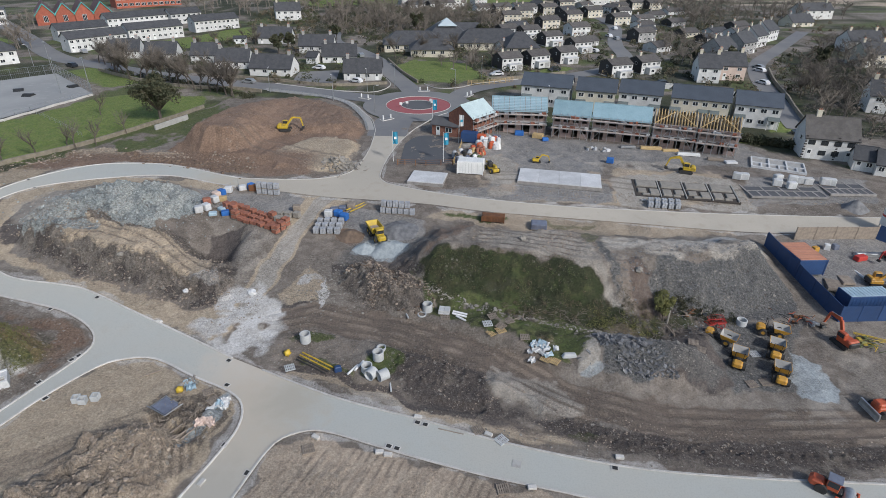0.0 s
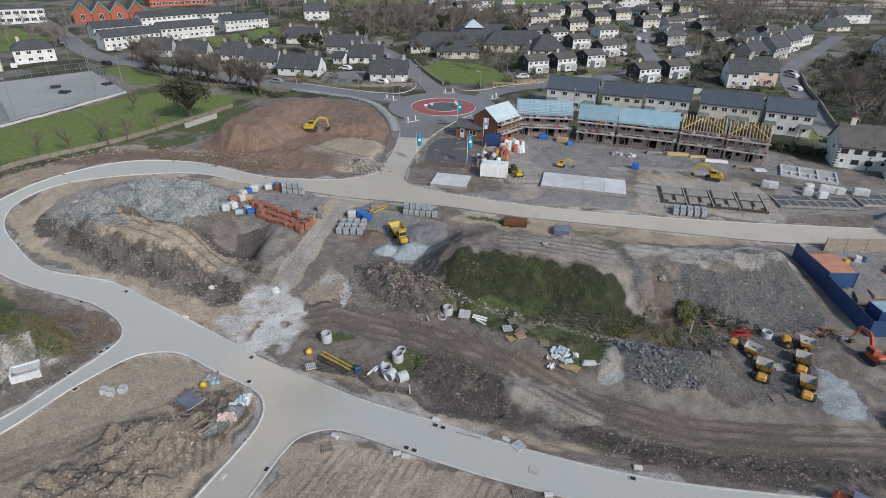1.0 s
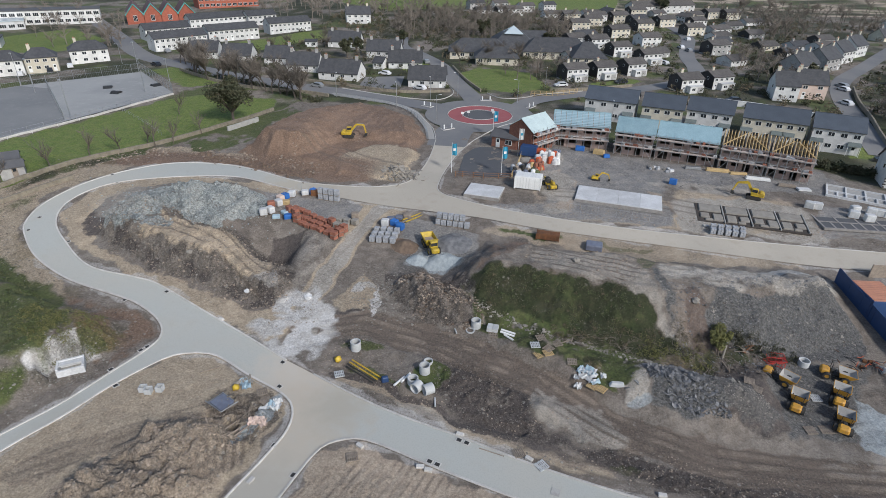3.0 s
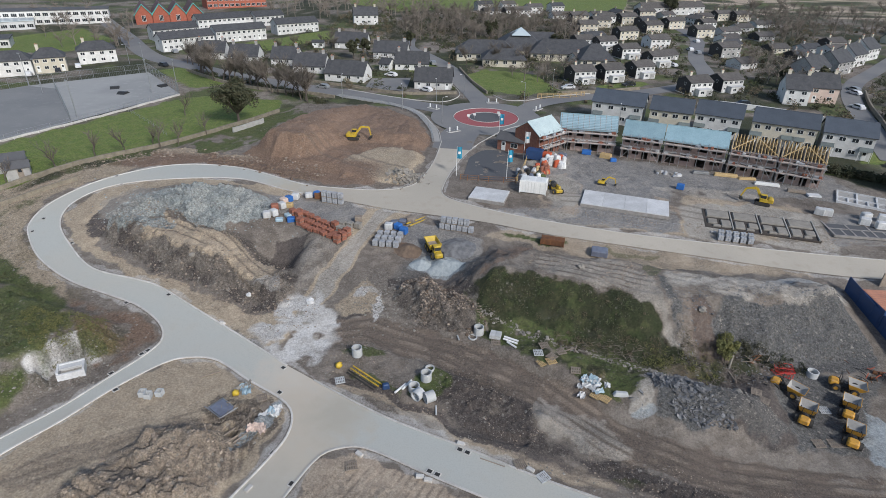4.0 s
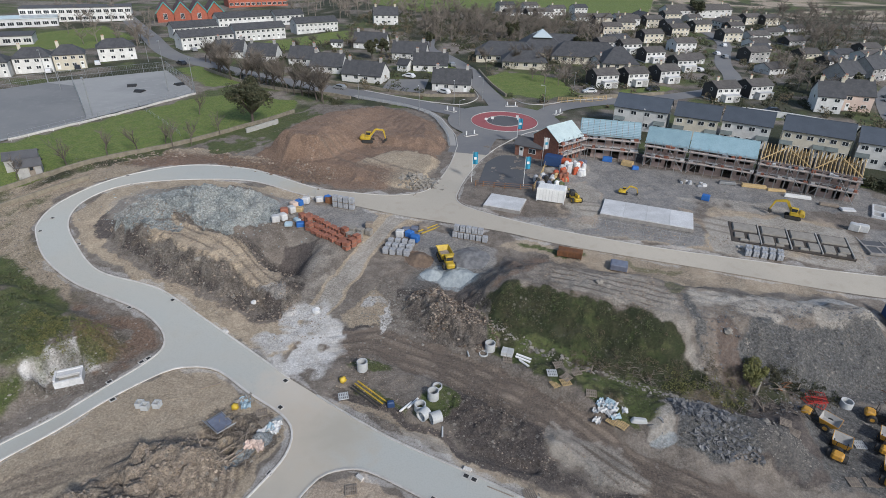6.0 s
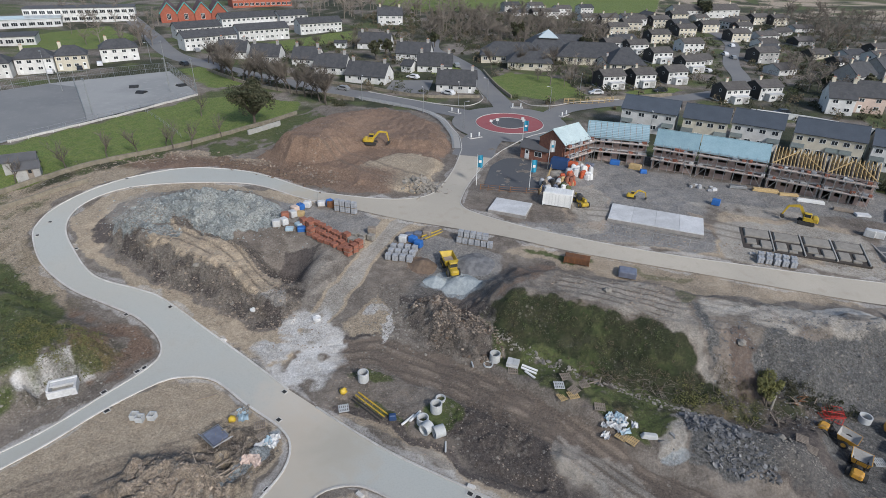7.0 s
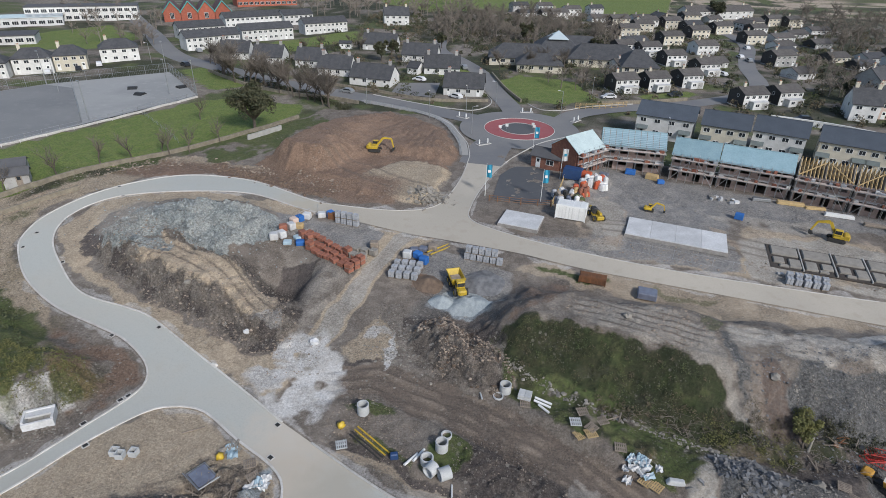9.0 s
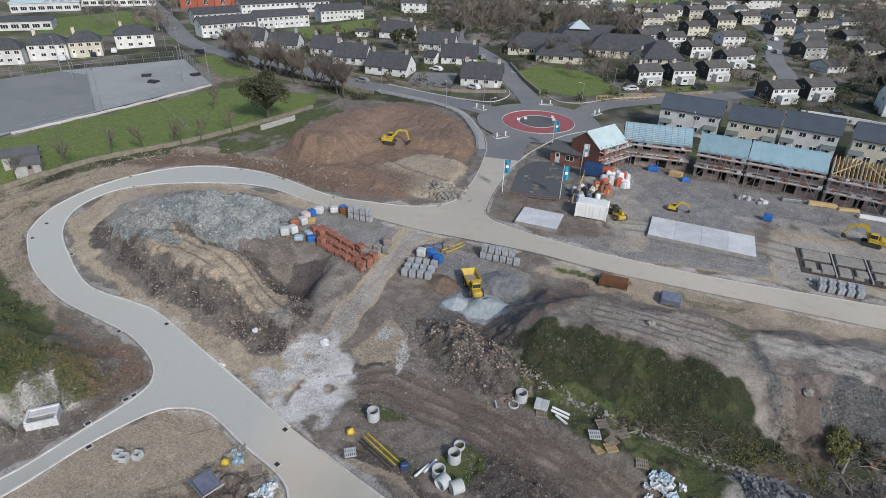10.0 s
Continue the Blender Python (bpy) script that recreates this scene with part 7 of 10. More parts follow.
def roller(label, x, y, yaw):
    """Single-drum roller: drum forward along +y, engine behind."""
    t = thing("road_roller", label, "roller", x, y, None, yaw, "road rollers")
    t.scale = (0.72, 0.72, 0.72)
    Geo().rod((-1.05, 1.75, 0.75), (1.05, 1.75, 0.75), 0.75, n=24).make("drum", "steel", t)
    for sx in (-1, 1):
        Geo().box(sx * 1.2, 1.6, 0.55, 0.2, 2.6, 0.45, chamfer=0.06).make("drum_frame", "orange", t)
        wheel(t, sx * 0.85, -1.35, 0.75, 0.5, "dark_steel")
    Geo().box(0, 2.75, 0.5, 2.5, 0.25, 0.5, chamfer=0.06).make("front_beam", "orange", t)
    Geo().box(0, 0.5, 0.6, 1.2, 1.0, 0.6, chamfer=0.1).make("frame", "dark_steel", t)
    Geo().box(0, -2.0, 0.8, 1.7, 1.9, 1.05, chamfer=0.35).make("engine_hood", "orange", t)
    c = Geo().box(0, -0.25, 1.1, 1.5, 1.5, 1.6, chamfer=0.1).make("cab", "orange", t)
    Geo().box(0, -0.25, 1.7, 1.56, 1.3, 0.85).make("side_window", "glass", c)
    Geo().box(0, -0.25, 1.7, 1.3, 1.56, 0.85).make("windscreen", "glass", c)
    Geo().box(0, -0.25, 2.72, 1.65, 1.7, 0.12, chamfer=0.05).make("cab_roof", "tarp", t)
    return t


roller("orange drum roller with glazed cab on the new road", 37.6, 36.2, -128)


def dozer(label, x, y, yaw):
    t = thing("bulldozer", label, "bulldozer", x, y, None, yaw)
    t.scale = (0.9, 0.9, 0.9)
    for sx in (-1, 1):
        track_unit(t, sx * 1.0, 3.4, 0.95, 0.55)
    Geo().box(0, 0.2, 0.6, 1.5, 3.2, 0.75, chamfer=0.12).make("body", "orange", t)
    Geo().box(0, 1.1, 1.35, 1.3, 1.5, 0.5, chamfer=0.15).make("bonnet", "orange", t)
    c = Geo().box(0, -0.5, 1.35, 1.4, 1.3, 1.4, chamfer=0.1).make("cab", "dark_steel", t)
    Geo().box(0, -0.5, 1.75, 1.45, 1.1, 0.7).make("cab_window", "glass", c)
    Geo().prism([(2.2, 0.1), (2.45, 0.1), (2.35, 0.6), (2.45, 1.15), (2.25, 1.15), (2.12, 0.6)], -1.6, 1.6).make("blade", "steel", t)


dozer("orange bulldozer with a steel blade on the haul track", 50.0, 47.0, 95)


def tipper(label, x, y, yaw):
    """Articulated yellow dump truck, cab forward along +y."""
    t = thing("dump_truck", label, "truck", x, y, None, yaw)
    t.scale = (0.8, 0.8, 0.8)
    for sx in (-1, 1):
        for wy in (-2.2, -0.9, 2.2):
            wheel(t, sx * 1.0, wy, 0.68, 0.5)
    Geo().box(0, 0, 0.7, 0.9, 6.4, 0.35).make("chassis", "dark_steel", t)
    o = [(-1.3, -3.4), (1.3, -3.4), (1.3, 0.9), (-1.3, 0.9)]
    lo = [(-1.0, -2.4), (1.0, -2.4), (1.0, 0.5), (-1.0, 0.5)]
    vs = [(a, b, 1.15) for a, b in lo] + [(a, b, 2.3) for a, b in o] + [(a * 0.92, b * 0.95, 2.3) for a, b in o] + [(a * 0.92, b, 1.35) for a, b in lo]
    fs = [(3, 2, 1, 0), (12, 13, 14, 15)]
    for k in (0, 4, 8):
        fs += [(k + i, k + (i + 1) % 4, k + 4 + (i + 1) % 4, k + 4 + i) for i in range(4)]
    Geo().add(vs, fs).make("tipper_body", "yellow", t)
    Geo().box(0, -0.9, 1.36, 1.9, 2.6, 0.35, chamfer=0.15).make("load", "clod", t, "brown soil load")
    Geo().box(0, 1.0, 2.3, 2.5, 0.15, 0.35).make("headboard", "yellow", t)
    Geo().box(0, 2.9, 0.9, 1.6, 1.5, 0.8, chamfer=0.25).make("bonnet", "yellow", t)
    c = Geo().box(0, 1.75, 1.1, 1.5, 1.2, 1.7, chamfer=0.12).make("cab", "yellow", t)
    Geo().box(0, 1.75, 1.85, 1.55, 1.0, 0.7).make("side_window", "glass", c)
    Geo().box(0, 1.8, 1.85, 1.3, 1.16, 0.7).make("windscreen", "glass", c)


tipper("yellow articulated dump truck beside pale stone heaps", -10.9, 79.6, 205)


def heap(label, name, mat, x, y, rx, ry, h, yaw=0, seed=1, stones=0, cat="heap"):
    """A tipped heap: an uneven cone with slumped edges and stray lumps."""
    n, m = 40, 12
    ca, sa = math.cos(radians(yaw)), math.sin(radians(yaw))
    px, py = [], []
    for j in range(m + 1):
        for i in range(n):
            a, r = 2 * math.pi * i / n, j / m
            wob = 1 + 0.07 * math.sin(2 * a + seed) + 0.05 * math.sin(5 * a + 2 * seed)
            u, v = rx * r * wob * math.cos(a), ry * r * wob * math.sin(a)
            px.append(x + u * ca - v * sa)
            py.append(y + u * sa + v * ca)
    gz = height(np.array(px), np.array(py))
    nz = fbm(np.array(px), np.array(py), 0.9, 3, seed + 50)
    vs = []
    for k in range(len(px)):
        r = (k // n) / m
        vs.append((px[k] - x, py[k] - y, float(gz[k]) + h * (0.35 * (1 - r) + 0.65 * (0.5 + 0.5 * math.cos(math.pi * r))) * (1 + 0.2 * nz[k]) + 0.1 * (1 - r) - 0.12 * (r > 0.97)))
    z0 = ground_z(x, y)
    vs = [(a, b, c - z0) for a, b, c in vs]
    fs = [(j * n + i, j * n + (i + 1) % n, (j + 1) * n + (i + 1) % n, (j + 1) * n + i) for j in range(m) for i in range(n)]
    ob = mesh_object(name, vs, fs, M[mat], smooth=True)
    ob.location = (x, y, z0)
    return tagged(ob, label, cat)


heap("pale blue-grey crushed stone heap", "stone_mound", "stone_heap", -8.6, 76.6, 3.1, 2.2, 1.4, 10, 1)
heap("pale blue-grey crushed stone heap", "stone_mound", "stone_heap", -12.4, 76.6, 2.0, 1.5, 0.9, 0, 2)
heap("low brown soil heap", "soil_mound", "brown_soil", -15.2, 79.8, 2.4, 2.0, 0.8, 0, 3)
heap("dark grey gravel spread", "gravel_mound", "slate_rock", -7.4, 81.5, 3.4, 2.8, 0.7, 20, 4)
heap("dark grey gravel heap", "gravel_mound", "slate_rock", 71.5, 90.0, 2.6, 1.8, 1.5, 0, 5)
heap("tan sand heap on the plots", "sand_mound", "pale_stone", 8.6, 117.6, 3.4, 3.8, 1.0, 0, 8)

# ---- containers and compound ----
def container(label, x, y, yaw, l, w, h, mat, top, name="container", z=None, group=""):
    """A ribbed steel box with corner posts, doors and roof."""
    t = thing(name, label, "container", x, y, z, yaw, group)
    Geo().box(0, 0, 0.15, l, w, h - 0.15, chamfer=0.03).make("body", mat, t)
    for sx in (-1, 1):
        for sy in (-1, 1):
            Geo().box(sx * (l / 2 - 0.02), sy * (w / 2 - 0.02), 0, 0.16, 0.16, h + 0.02).make("corner_post", mat, t)
    n = int(l / 0.5)
    for k in range(1, n):
        for sy in (-1, 1):
            Geo().box(-l / 2 + l * k / n, sy * w / 2, 0.25, 0.16, 0.06, h - 0.45).make("rib", mat, t)
    r = Geo().box(0, 0, h + 0.004, l - 0.2, w - 0.2, 0.05).make("roof", top, t)
    for k in range(1, n):
        Geo().box(-l / 2 + l * k / n, 0, h + 0.056, 0.12, w - 0.3, 0.04).make("roof_rib", top, r)
    return t


container("white steel site cabin with a flat roof", 4.7, 101.6, -8, 4.9, 2.7, 2.5, "white_paint", "white_paint", "site_cabin")
container("rusty brown steel container beside the road", 8.0, 84.6, -8, 3.7, 1.6, 1.05, "rust", "rust")
pack("blue-grey sheeted load beside the road", "sheeted_load", "tarp", 15.4, 82.8, -8, 2.6, 2.0, 0.9, wrap="tarp")
z_y = ground_z(58, 73)
container("dark blue site cabin with a terracotta coloured deck roof", 54.1, 74.6, -86, 5.6, 4.2, 2.6, "blue", "terracotta", "site_cabin", ground_z(54, 74))
container("dark blue container with a pale blue weathered roof", 58.6, 65.8, 5, 6.4, 2.5, 2.6, "blue", "pale_blue", "container", ground_z(58.6, 65.8))
container("dark blue container behind the compound gate", 68, 66.3, 5, 6.1, 2.5, 2.6, "blue", "pale_blue", "container", ground_z(68, 66.3))


def hoarding(label, pts, h, mat, name="hoarding"):
    """A board fence: one panel after another with posts behind."""
    t = thing(name, label, "fence", pts[0][0], pts[0][1], 0.0, 0)
    ox, oy = pts[0]
    for (ax, ay), (bx, by) in zip(pts, pts[1:]):
        ln = math.hypot(bx - ax, by - ay)
        n = max(1, int(ln / 2.4))
        yaw = math.degrees(math.atan2(by - ay, bx - ax))
        for k in range(n):
            f = (k + 0.5) / n
            x, y = ax + (bx - ax) * f, ay + (by - ay) * f
            z = float(base_height(np.array([x]), np.array([y]))[0])
            g = Geo().box(0, 0, -0.4, ln / n - 0.02, 0.06, h + 0.4)
            rise = (float(base_height(np.array([bx]), np.array([by]))[0]) - float(base_height(np.array([ax]), np.array([ay]))[0])) / ln
            g.v = [(p, q, r + p * rise) for p, q, r in g.v]
            panel = g.make("panel", mat, t)
            panel.matrix_basis = pose(x - ox, y - oy, z, 0, 0, yaw)
            Geo().box(ax + (bx - ax) * k / n - ox, ay + (by - ay) * k / n - oy, z - 0.3, 0.12, 0.14, h + 0.36, yaw).make("post", mat, t)
    return t


hoarding("tall dark blue painted site hoarding", [(51.0, 79.2), (52.4, 70.9), (53.8, 62.8), (62, 63.2), (74, 63.8)], 2.5, "blue")
hoarding("weathered plywood hoarding along the compound", [(56.5, 80.9), (63, 81.2), (70, 81.4)], 2.2, "old_timber")
hoarding("dark blue hoarding along the road", [(70, 81.4), (74, 78), (82, 76)], 2.5, "blue")
silo = thing("silo", "white mortar silo with a red band", "silo", 72.6, 83.2, None, 0)
Geo().rod((0, 0, 1.6), (0, 0, 4.6), 1.25, n=20).make("tank", "white_paint", silo)
Geo().rod((0, 0, 0.6), (0, 0, 1.6), 0.3, 1.25, n=20).make("cone", "white_paint", silo)
Geo().rod((0, 0, 3.0), (0, 0, 3.3), 1.27, n=20).make("band", "red", silo)
for k in range(4):
    a = math.pi / 4 + k * math.pi / 2
    Geo().rod((1.1 * math.cos(a), 1.1 * math.sin(a), 0), (1.1 * math.cos(a), 1.1 * math.sin(a), 2.2), 0.07).make("leg", "steel", silo)
for k, (x, y, mat, l, w, h, cat) in enumerate(((60.5, 78.6, "white_plastic", 0.9, 0.9, 0.9, "bulk bag"), (61.9, 78.7, "tarp", 0.9, 0.9, 0.8, "bulk bag"), (66.2, 77.2, "steel", 4.2, 0.8, 0.5, "steel tubes"), (64.5, 76.2, "red", 2.0, 1.0, 0.7, "machine part"), (62.5, 72.4, "white_paint", 0.35, 4.4, 0.25, "beam"), (57.0, 70.0, "old_timber", 2.2, 3.0, 0.5, "timber stack"), (59.6, 71.3, "old_timber", 1.8, 2.4, 0.3, "timber stack"), (58.3, 77.9, "amber", 1.0, 0.8, 0.9, "generator"))):
    ob = Geo().box(0, 0, 0, l, w, h, rng.uniform(-25, 25), 0.92, 0.06).make(cat.replace(" ", "_"), mat)
    ob.location = (x, y, ground_z(x, y))
    tagged(ob, "%s lying in the fenced compound" % {"white_plastic": "white plastic bulk bag", "tarp": "dark bulk bag", "steel": "galvanised steel tubes", "red": "red painted machine part", "white_paint": "long white beam", "old_timber": "weathered timber stack", "amber": "amber painted generator"}[mat], cat)

# ---- drainage goods and pallets near the crossing ----
def concrete_ring(x, y, lying=None, r=0.68, h=1.05, group="concrete rings", tall=0.0):
    if lying is None:
        ob = Geo().ring((0, 0, 0), (0, 0, 1), r, r - 0.12, h, 24).make("concrete_ring", "pipe")
    else:
        a = radians(lying)
        ob = Geo().ring((-math.cos(a) * h / 2, -math.sin(a) * h / 2, r), (math.cos(a), math.sin(a), 0), r, r - 0.12, h, 24).make("concrete_ring", "pipe")
    ob.location = (x, y, ground_z(x, y) - 0.03)
    return tagged(ob, "pale grey precast concrete ring %s on the soil" % ("standing" if lying is None else "lying on its side"), "concrete ring", group)


for x, y, ly, h in ((-17.6, 57.0, None, 1.3), (-7.9, 53.6, None, 1.2), (-9.1, 51.9, None, 0.9), (-8.4, 50.7, 60, 1.1), (-7.0, 50.5, 35, 1.2), (-7.7, 55.2, None, 0.35), (-2.2, 62.7, None, 1.25), (-2.9, 61.7, None, 0.2), (40.3, 62.0, None, 0.8)):
    concrete_ring(x, y, ly, h=h, r=0.68 if h > 0.4 else 0.6)
for x, y in ((41.0, 62.4),):
    pass


def rods(name, label, mat, rows, r, cat, group=""):
    for x, y, yaw, ln in rows:
        ob = Geo().ring((-ln / 2, 0, r), (1, 0, 0), r, r * 0.8, ln, 10).make(name, mat)
        ob.matrix_basis = pose(x, y, ground_z(x, y) + 0.02, 0, 0, yaw)
        tagged(ob, label, cat, group)


rods("plastic_duct", "long yellow plastic duct lying on the soil", "yellow", ((-15.4, 53.7, -32, 5.2), (-15.7, 53.3, -32, 5.0)), 0.09, "pipe", "yellow ducts")
rods("plastic_duct", "black plastic duct lying on the soil", "rubber", ((-15.9, 53.0, -32, 5.0), (-16.1, 52.7, -32, 4.8)), 0.08, "pipe", "black ducts")
rods("white_pipe", "short white plastic pipe lying on the grass", "white_paint", ((-10.8, 51.9, 60, 2.0), (-10.1, 52.5, 65, 1.9), (2.2, 61.6, -20, 2.0), (2.1, 61.1, -22, 2.0), (2.3, 60.4, -40, 1.6)), 0.14, "pipe", "white pipes")
rods("bent_pipe", "pale pipe end lying on the soil", "pipe", ((-6.0, 49.2, 100, 1.4), (-4.9, 61.6, 110, 1.4)), 0.1, "pipe")
ob = Geo().blob((0, 0, 0.3), 0.45, 5, 9, 6, 0.2).make("yellow_sack", "yellow", smooth=True)
ob.location = (-19.4, 54.7, ground_z(-19.4, 54.7))
tagged(ob, "slumped yellow sack on the soil", "sack")
ob = Geo().box(0, 0, 0, 0.9, 0.6, 0.7, 20, 0.9, 0.1).make("blue_drum", "blue")
ob.location = (-12.6, 51.9, ground_z(-12.6, 51.9))
tagged(ob, "small dark blue plastic tub on the grass", "tub")


def pallet(x, y, yaw, mat="old_timber", tilt=0.0, z=0.0, sz=1.2):
    t = thing("pallet", "weathered wooden pallet lying on the ground", "pallet", x, y, ground_z(x, y) + 0.03 + z, yaw, "loose pallets", tilt)
    for k in (-1, 0, 1):
        Geo().box(0, k * sz * 0.42, 0, sz, 0.1, 0.1).make("runner", mat, t)
    for k in range(6):
        Geo().box(-sz / 2 + 0.07 + k * (sz - 0.14) / 5, 0, 0.1, 0.13, sz, 0.03).make("slat", mat, t)


for x, y, yaw, mat in ((6.5, 60.7, 20, "old_timber"), (5.7, 58.8, 10, "pipe"), (6.2, 57.4, 35, "timber"), (7.3, 57.6, 25, "timber"), (8.6, 59.9, 30, "old_timber"), (7.4, 58.4, 50, "old_timber"), (0.2, 61.0, 5, "old_timber"), (-18.6, 52.5, 25, "pipe"), (12.6, 53.6, -35, "timber"), (13.6, 53.2, -35, "timber"), (10.3, 56.6, 0, "old_timber"),
                       (36.8, 51.0, 10, "old_timber"), (38.6, 51.4, 5, "old_timber"), (39.6, 51.6, 0, "old_timber"), (39.6, 56.4, 5, "pipe"), (32.0, 55.2, 60, "old_timber"), (31.6, 56.6, 70, "old_timber"), (-26.9, 48.2, 30, "old_timber"), (-25.8, 46.8, 50, "old_timber"), (3.9, 43.2, 25, "old_timber"), (6.3, 41.9, 40, "pipe"), (-13.6, 40.2, 20, "old_timber"), (6.0, 35.9, 10, "old_timber")):
    pallet(x, y, yaw, mat)
pk = pack("stacked grey slabs on a pallet", "slab_pack", "pipe", 0.1, 62.0, -8, 1.5, 1.2, 0.6)


def sheetpile(name, label, mat, x, y, n, spread, seed, cat):
    """Crumpled sheets and bags thrown on a pile."""
    rr = random.Random(seed)
    t = thing(name, label, cat, x, y, None, 0)
    z0 = ground_z(x, y)
    for k in range(n):
        dx, dy = rr.gauss(0, spread), rr.gauss(0, spread * 0.6)
        g = Geo()
        m, w, l = 5, rr.uniform(0.7, 1.6), rr.uniform(0.5, 1.1)
        vs = [((i / m - 0.5) * w, (j / m - 0.5) * l, rr.uniform(0.05, 0.45)) for j in range(m + 1) for i in range(m + 1)]
        vs += [(a, b, c - 0.08) for a, b, c in vs]
        q = (m + 1) ** 2
        fs = []
        for j in range(m):
            for i in range(m):
                a = j * (m + 1) + i
                fs += [(a, a + 1, a + m + 2, a + m + 1), (q + a + m + 1, q + a + m + 2, q + a + 1, q + a)]
        g.add(vs, fs)
        p = g.make("crumpled_sheet", mat if rr.random() < 0.85 else "pale_blue", t)
        p.matrix_basis = pose(dx, dy, ground_z(x + dx, y + dy) - z0, 0, 0, rr.uniform(0, 180))
    return t


sheetpile("dumped_sheeting", "dumped pile of crumpled white plastic sheeting", "white_plastic", 12.2, 55.0, 16, 1.1, 3, "sheeting")
for x, y, mat, l, w, h, nm, lab in ((15.5, 53.9, "pipe", 1.9, 0.7, 0.5, "plastic_tank", "pale grey tank lying on the verge"), (29.5, 56.6, "pale_stone", 1.2, 0.8, 0.5, "boulder", "pale block on the rubble bank"), (11.2, 72.0, "pale_stone", 1.0, 0.8, 0.4, "boulder", "pale boulder on the bank"),
                                    (26.6, 66.0, "pale_stone", 1.1, 0.8, 0.4, "boulder", "pale boulder on the bank"), (-27.2, 66.4, "pale_concrete", 1.2, 0.9, 0.7, "boulder", "pale broken concrete lump"), (-36.4, 66.0, "pale_concrete", 0.8, 0.6, 0.3, "boulder", "pale concrete block beside the bank"), (-38, 60.5, "kerb", 1.0, 0.5, 0.3, "kerb_stone", "loose pale kerb stone"), (-47.5, 71.0, "pale_stone", 0.9, 0.6, 0.4, "boulder", "pale boulder on the bank")):
    turn = rng.uniform(-40, 40)
    if nm == "boulder":
        ob = Geo().blob((0, 0, h * 0.4), l * 0.5, int(x * 7 + y), 9, 6, 0.22, 0.75).make(nm, mat)
    else:
        ob = Geo().box(0, 0, 0, l, w, h, turn, 0.8, 0.12).make(nm, mat)
    ob.location = (x, y, ground_z(x, y) - 0.04)
    tagged(ob, lab, nm.replace("_", " "))
mesh_panel = thing("wire_barrier", "green wire mesh fence panel leaning on the grass bank", "fence panel", 15.1, 58.0, None, -20, tilt=18)
for k in range(8):
    Geo().rod((-1.6 + 3.2 * k / 7, 0, 0), (-1.6 + 3.2 * k / 7, 0, 1.8), 0.02, n=4).make("wire", "leaf_green", mesh_panel)
for z in (0.02, 0.9, 1.8):
    Geo().rod((-1.65, 0, z), (1.65, 0, z), 0.03, n=4).make("rail", "leaf_green", mesh_panel)

def barrier_pile(x, y, n, seed):
    """Red pedestrian barriers thrown on one another: hoops, bars and feet."""
    r = random.Random(seed)
    for k in range(n):
        t = thing("barrier", "red painted steel crowd barrier thrown on a pile", "barrier", x + r.uniform(-0.5, 0.5), y + r.uniform(-0.35, 0.35), None, r.uniform(-35, 25), "red barriers", r.uniform(-4, 8))
        t.location.z += 0.12 + 0.11 * k
        for a, b in (((-1.1, -0.5, 0), (1.1, -0.5, 0)), ((-1.1, 0.5, 0), (1.1, 0.5, 0)), ((-1.1, -0.5, 0), (-1.1, 0.5, 0)), ((1.1, -0.5, 0), (1.1, 0.5, 0))):
            Geo().rod(a, b, 0.045, n=5).make("hoop_tube", "red", t)
        for c in range(6):
            Geo().rod((-0.8 + 0.32 * c, -0.5, 0), (-0.8 + 0.32 * c, 0.5, 0), 0.025, n=4).make("upright_bar", "red", t)


barrier_pile(36.5, 61.8, 6, 3)
def scrap_pile(label, x, y, mats, n, spread, seed):
    """Bent bars, tubes and plates heaped on the soil, one thing with its pieces."""
    r = random.Random(seed)
    t = thing("scrap_pile", label, "scrap", x, y, None, r.uniform(0, 90), "scrap heaps")
    for k in range(n):
        a, ln, z = r.uniform(0, 6.28), r.uniform(0.6, 1.9), 0.1 + 0.55 * r.random() * (1 - k / n)
        px, py = r.gauss(0, spread * 0.5), r.gauss(0, spread * 0.4)
        dx, dy, dz = math.cos(a) * ln / 2, math.sin(a) * ln / 2, r.uniform(-0.15, 0.3)
        if k % 4 == 0:
            Geo().box(px, py, z, ln * 0.5, r.uniform(0.25, 0.6), r.uniform(0.08, 0.3), math.degrees(a), 0.9, 0.03).make("scrap_plate", r.choice(mats), t)
        else:
            g = Geo().rod((px - dx, py - dy, z), (px, py, z + dz), 0.05, n=5)
            g.rod((px, py, z + dz), (px + dx, py + dy, z + r.uniform(-0.05, 0.2)), 0.05, n=5).make("scrap_bar", r.choice(mats), t)


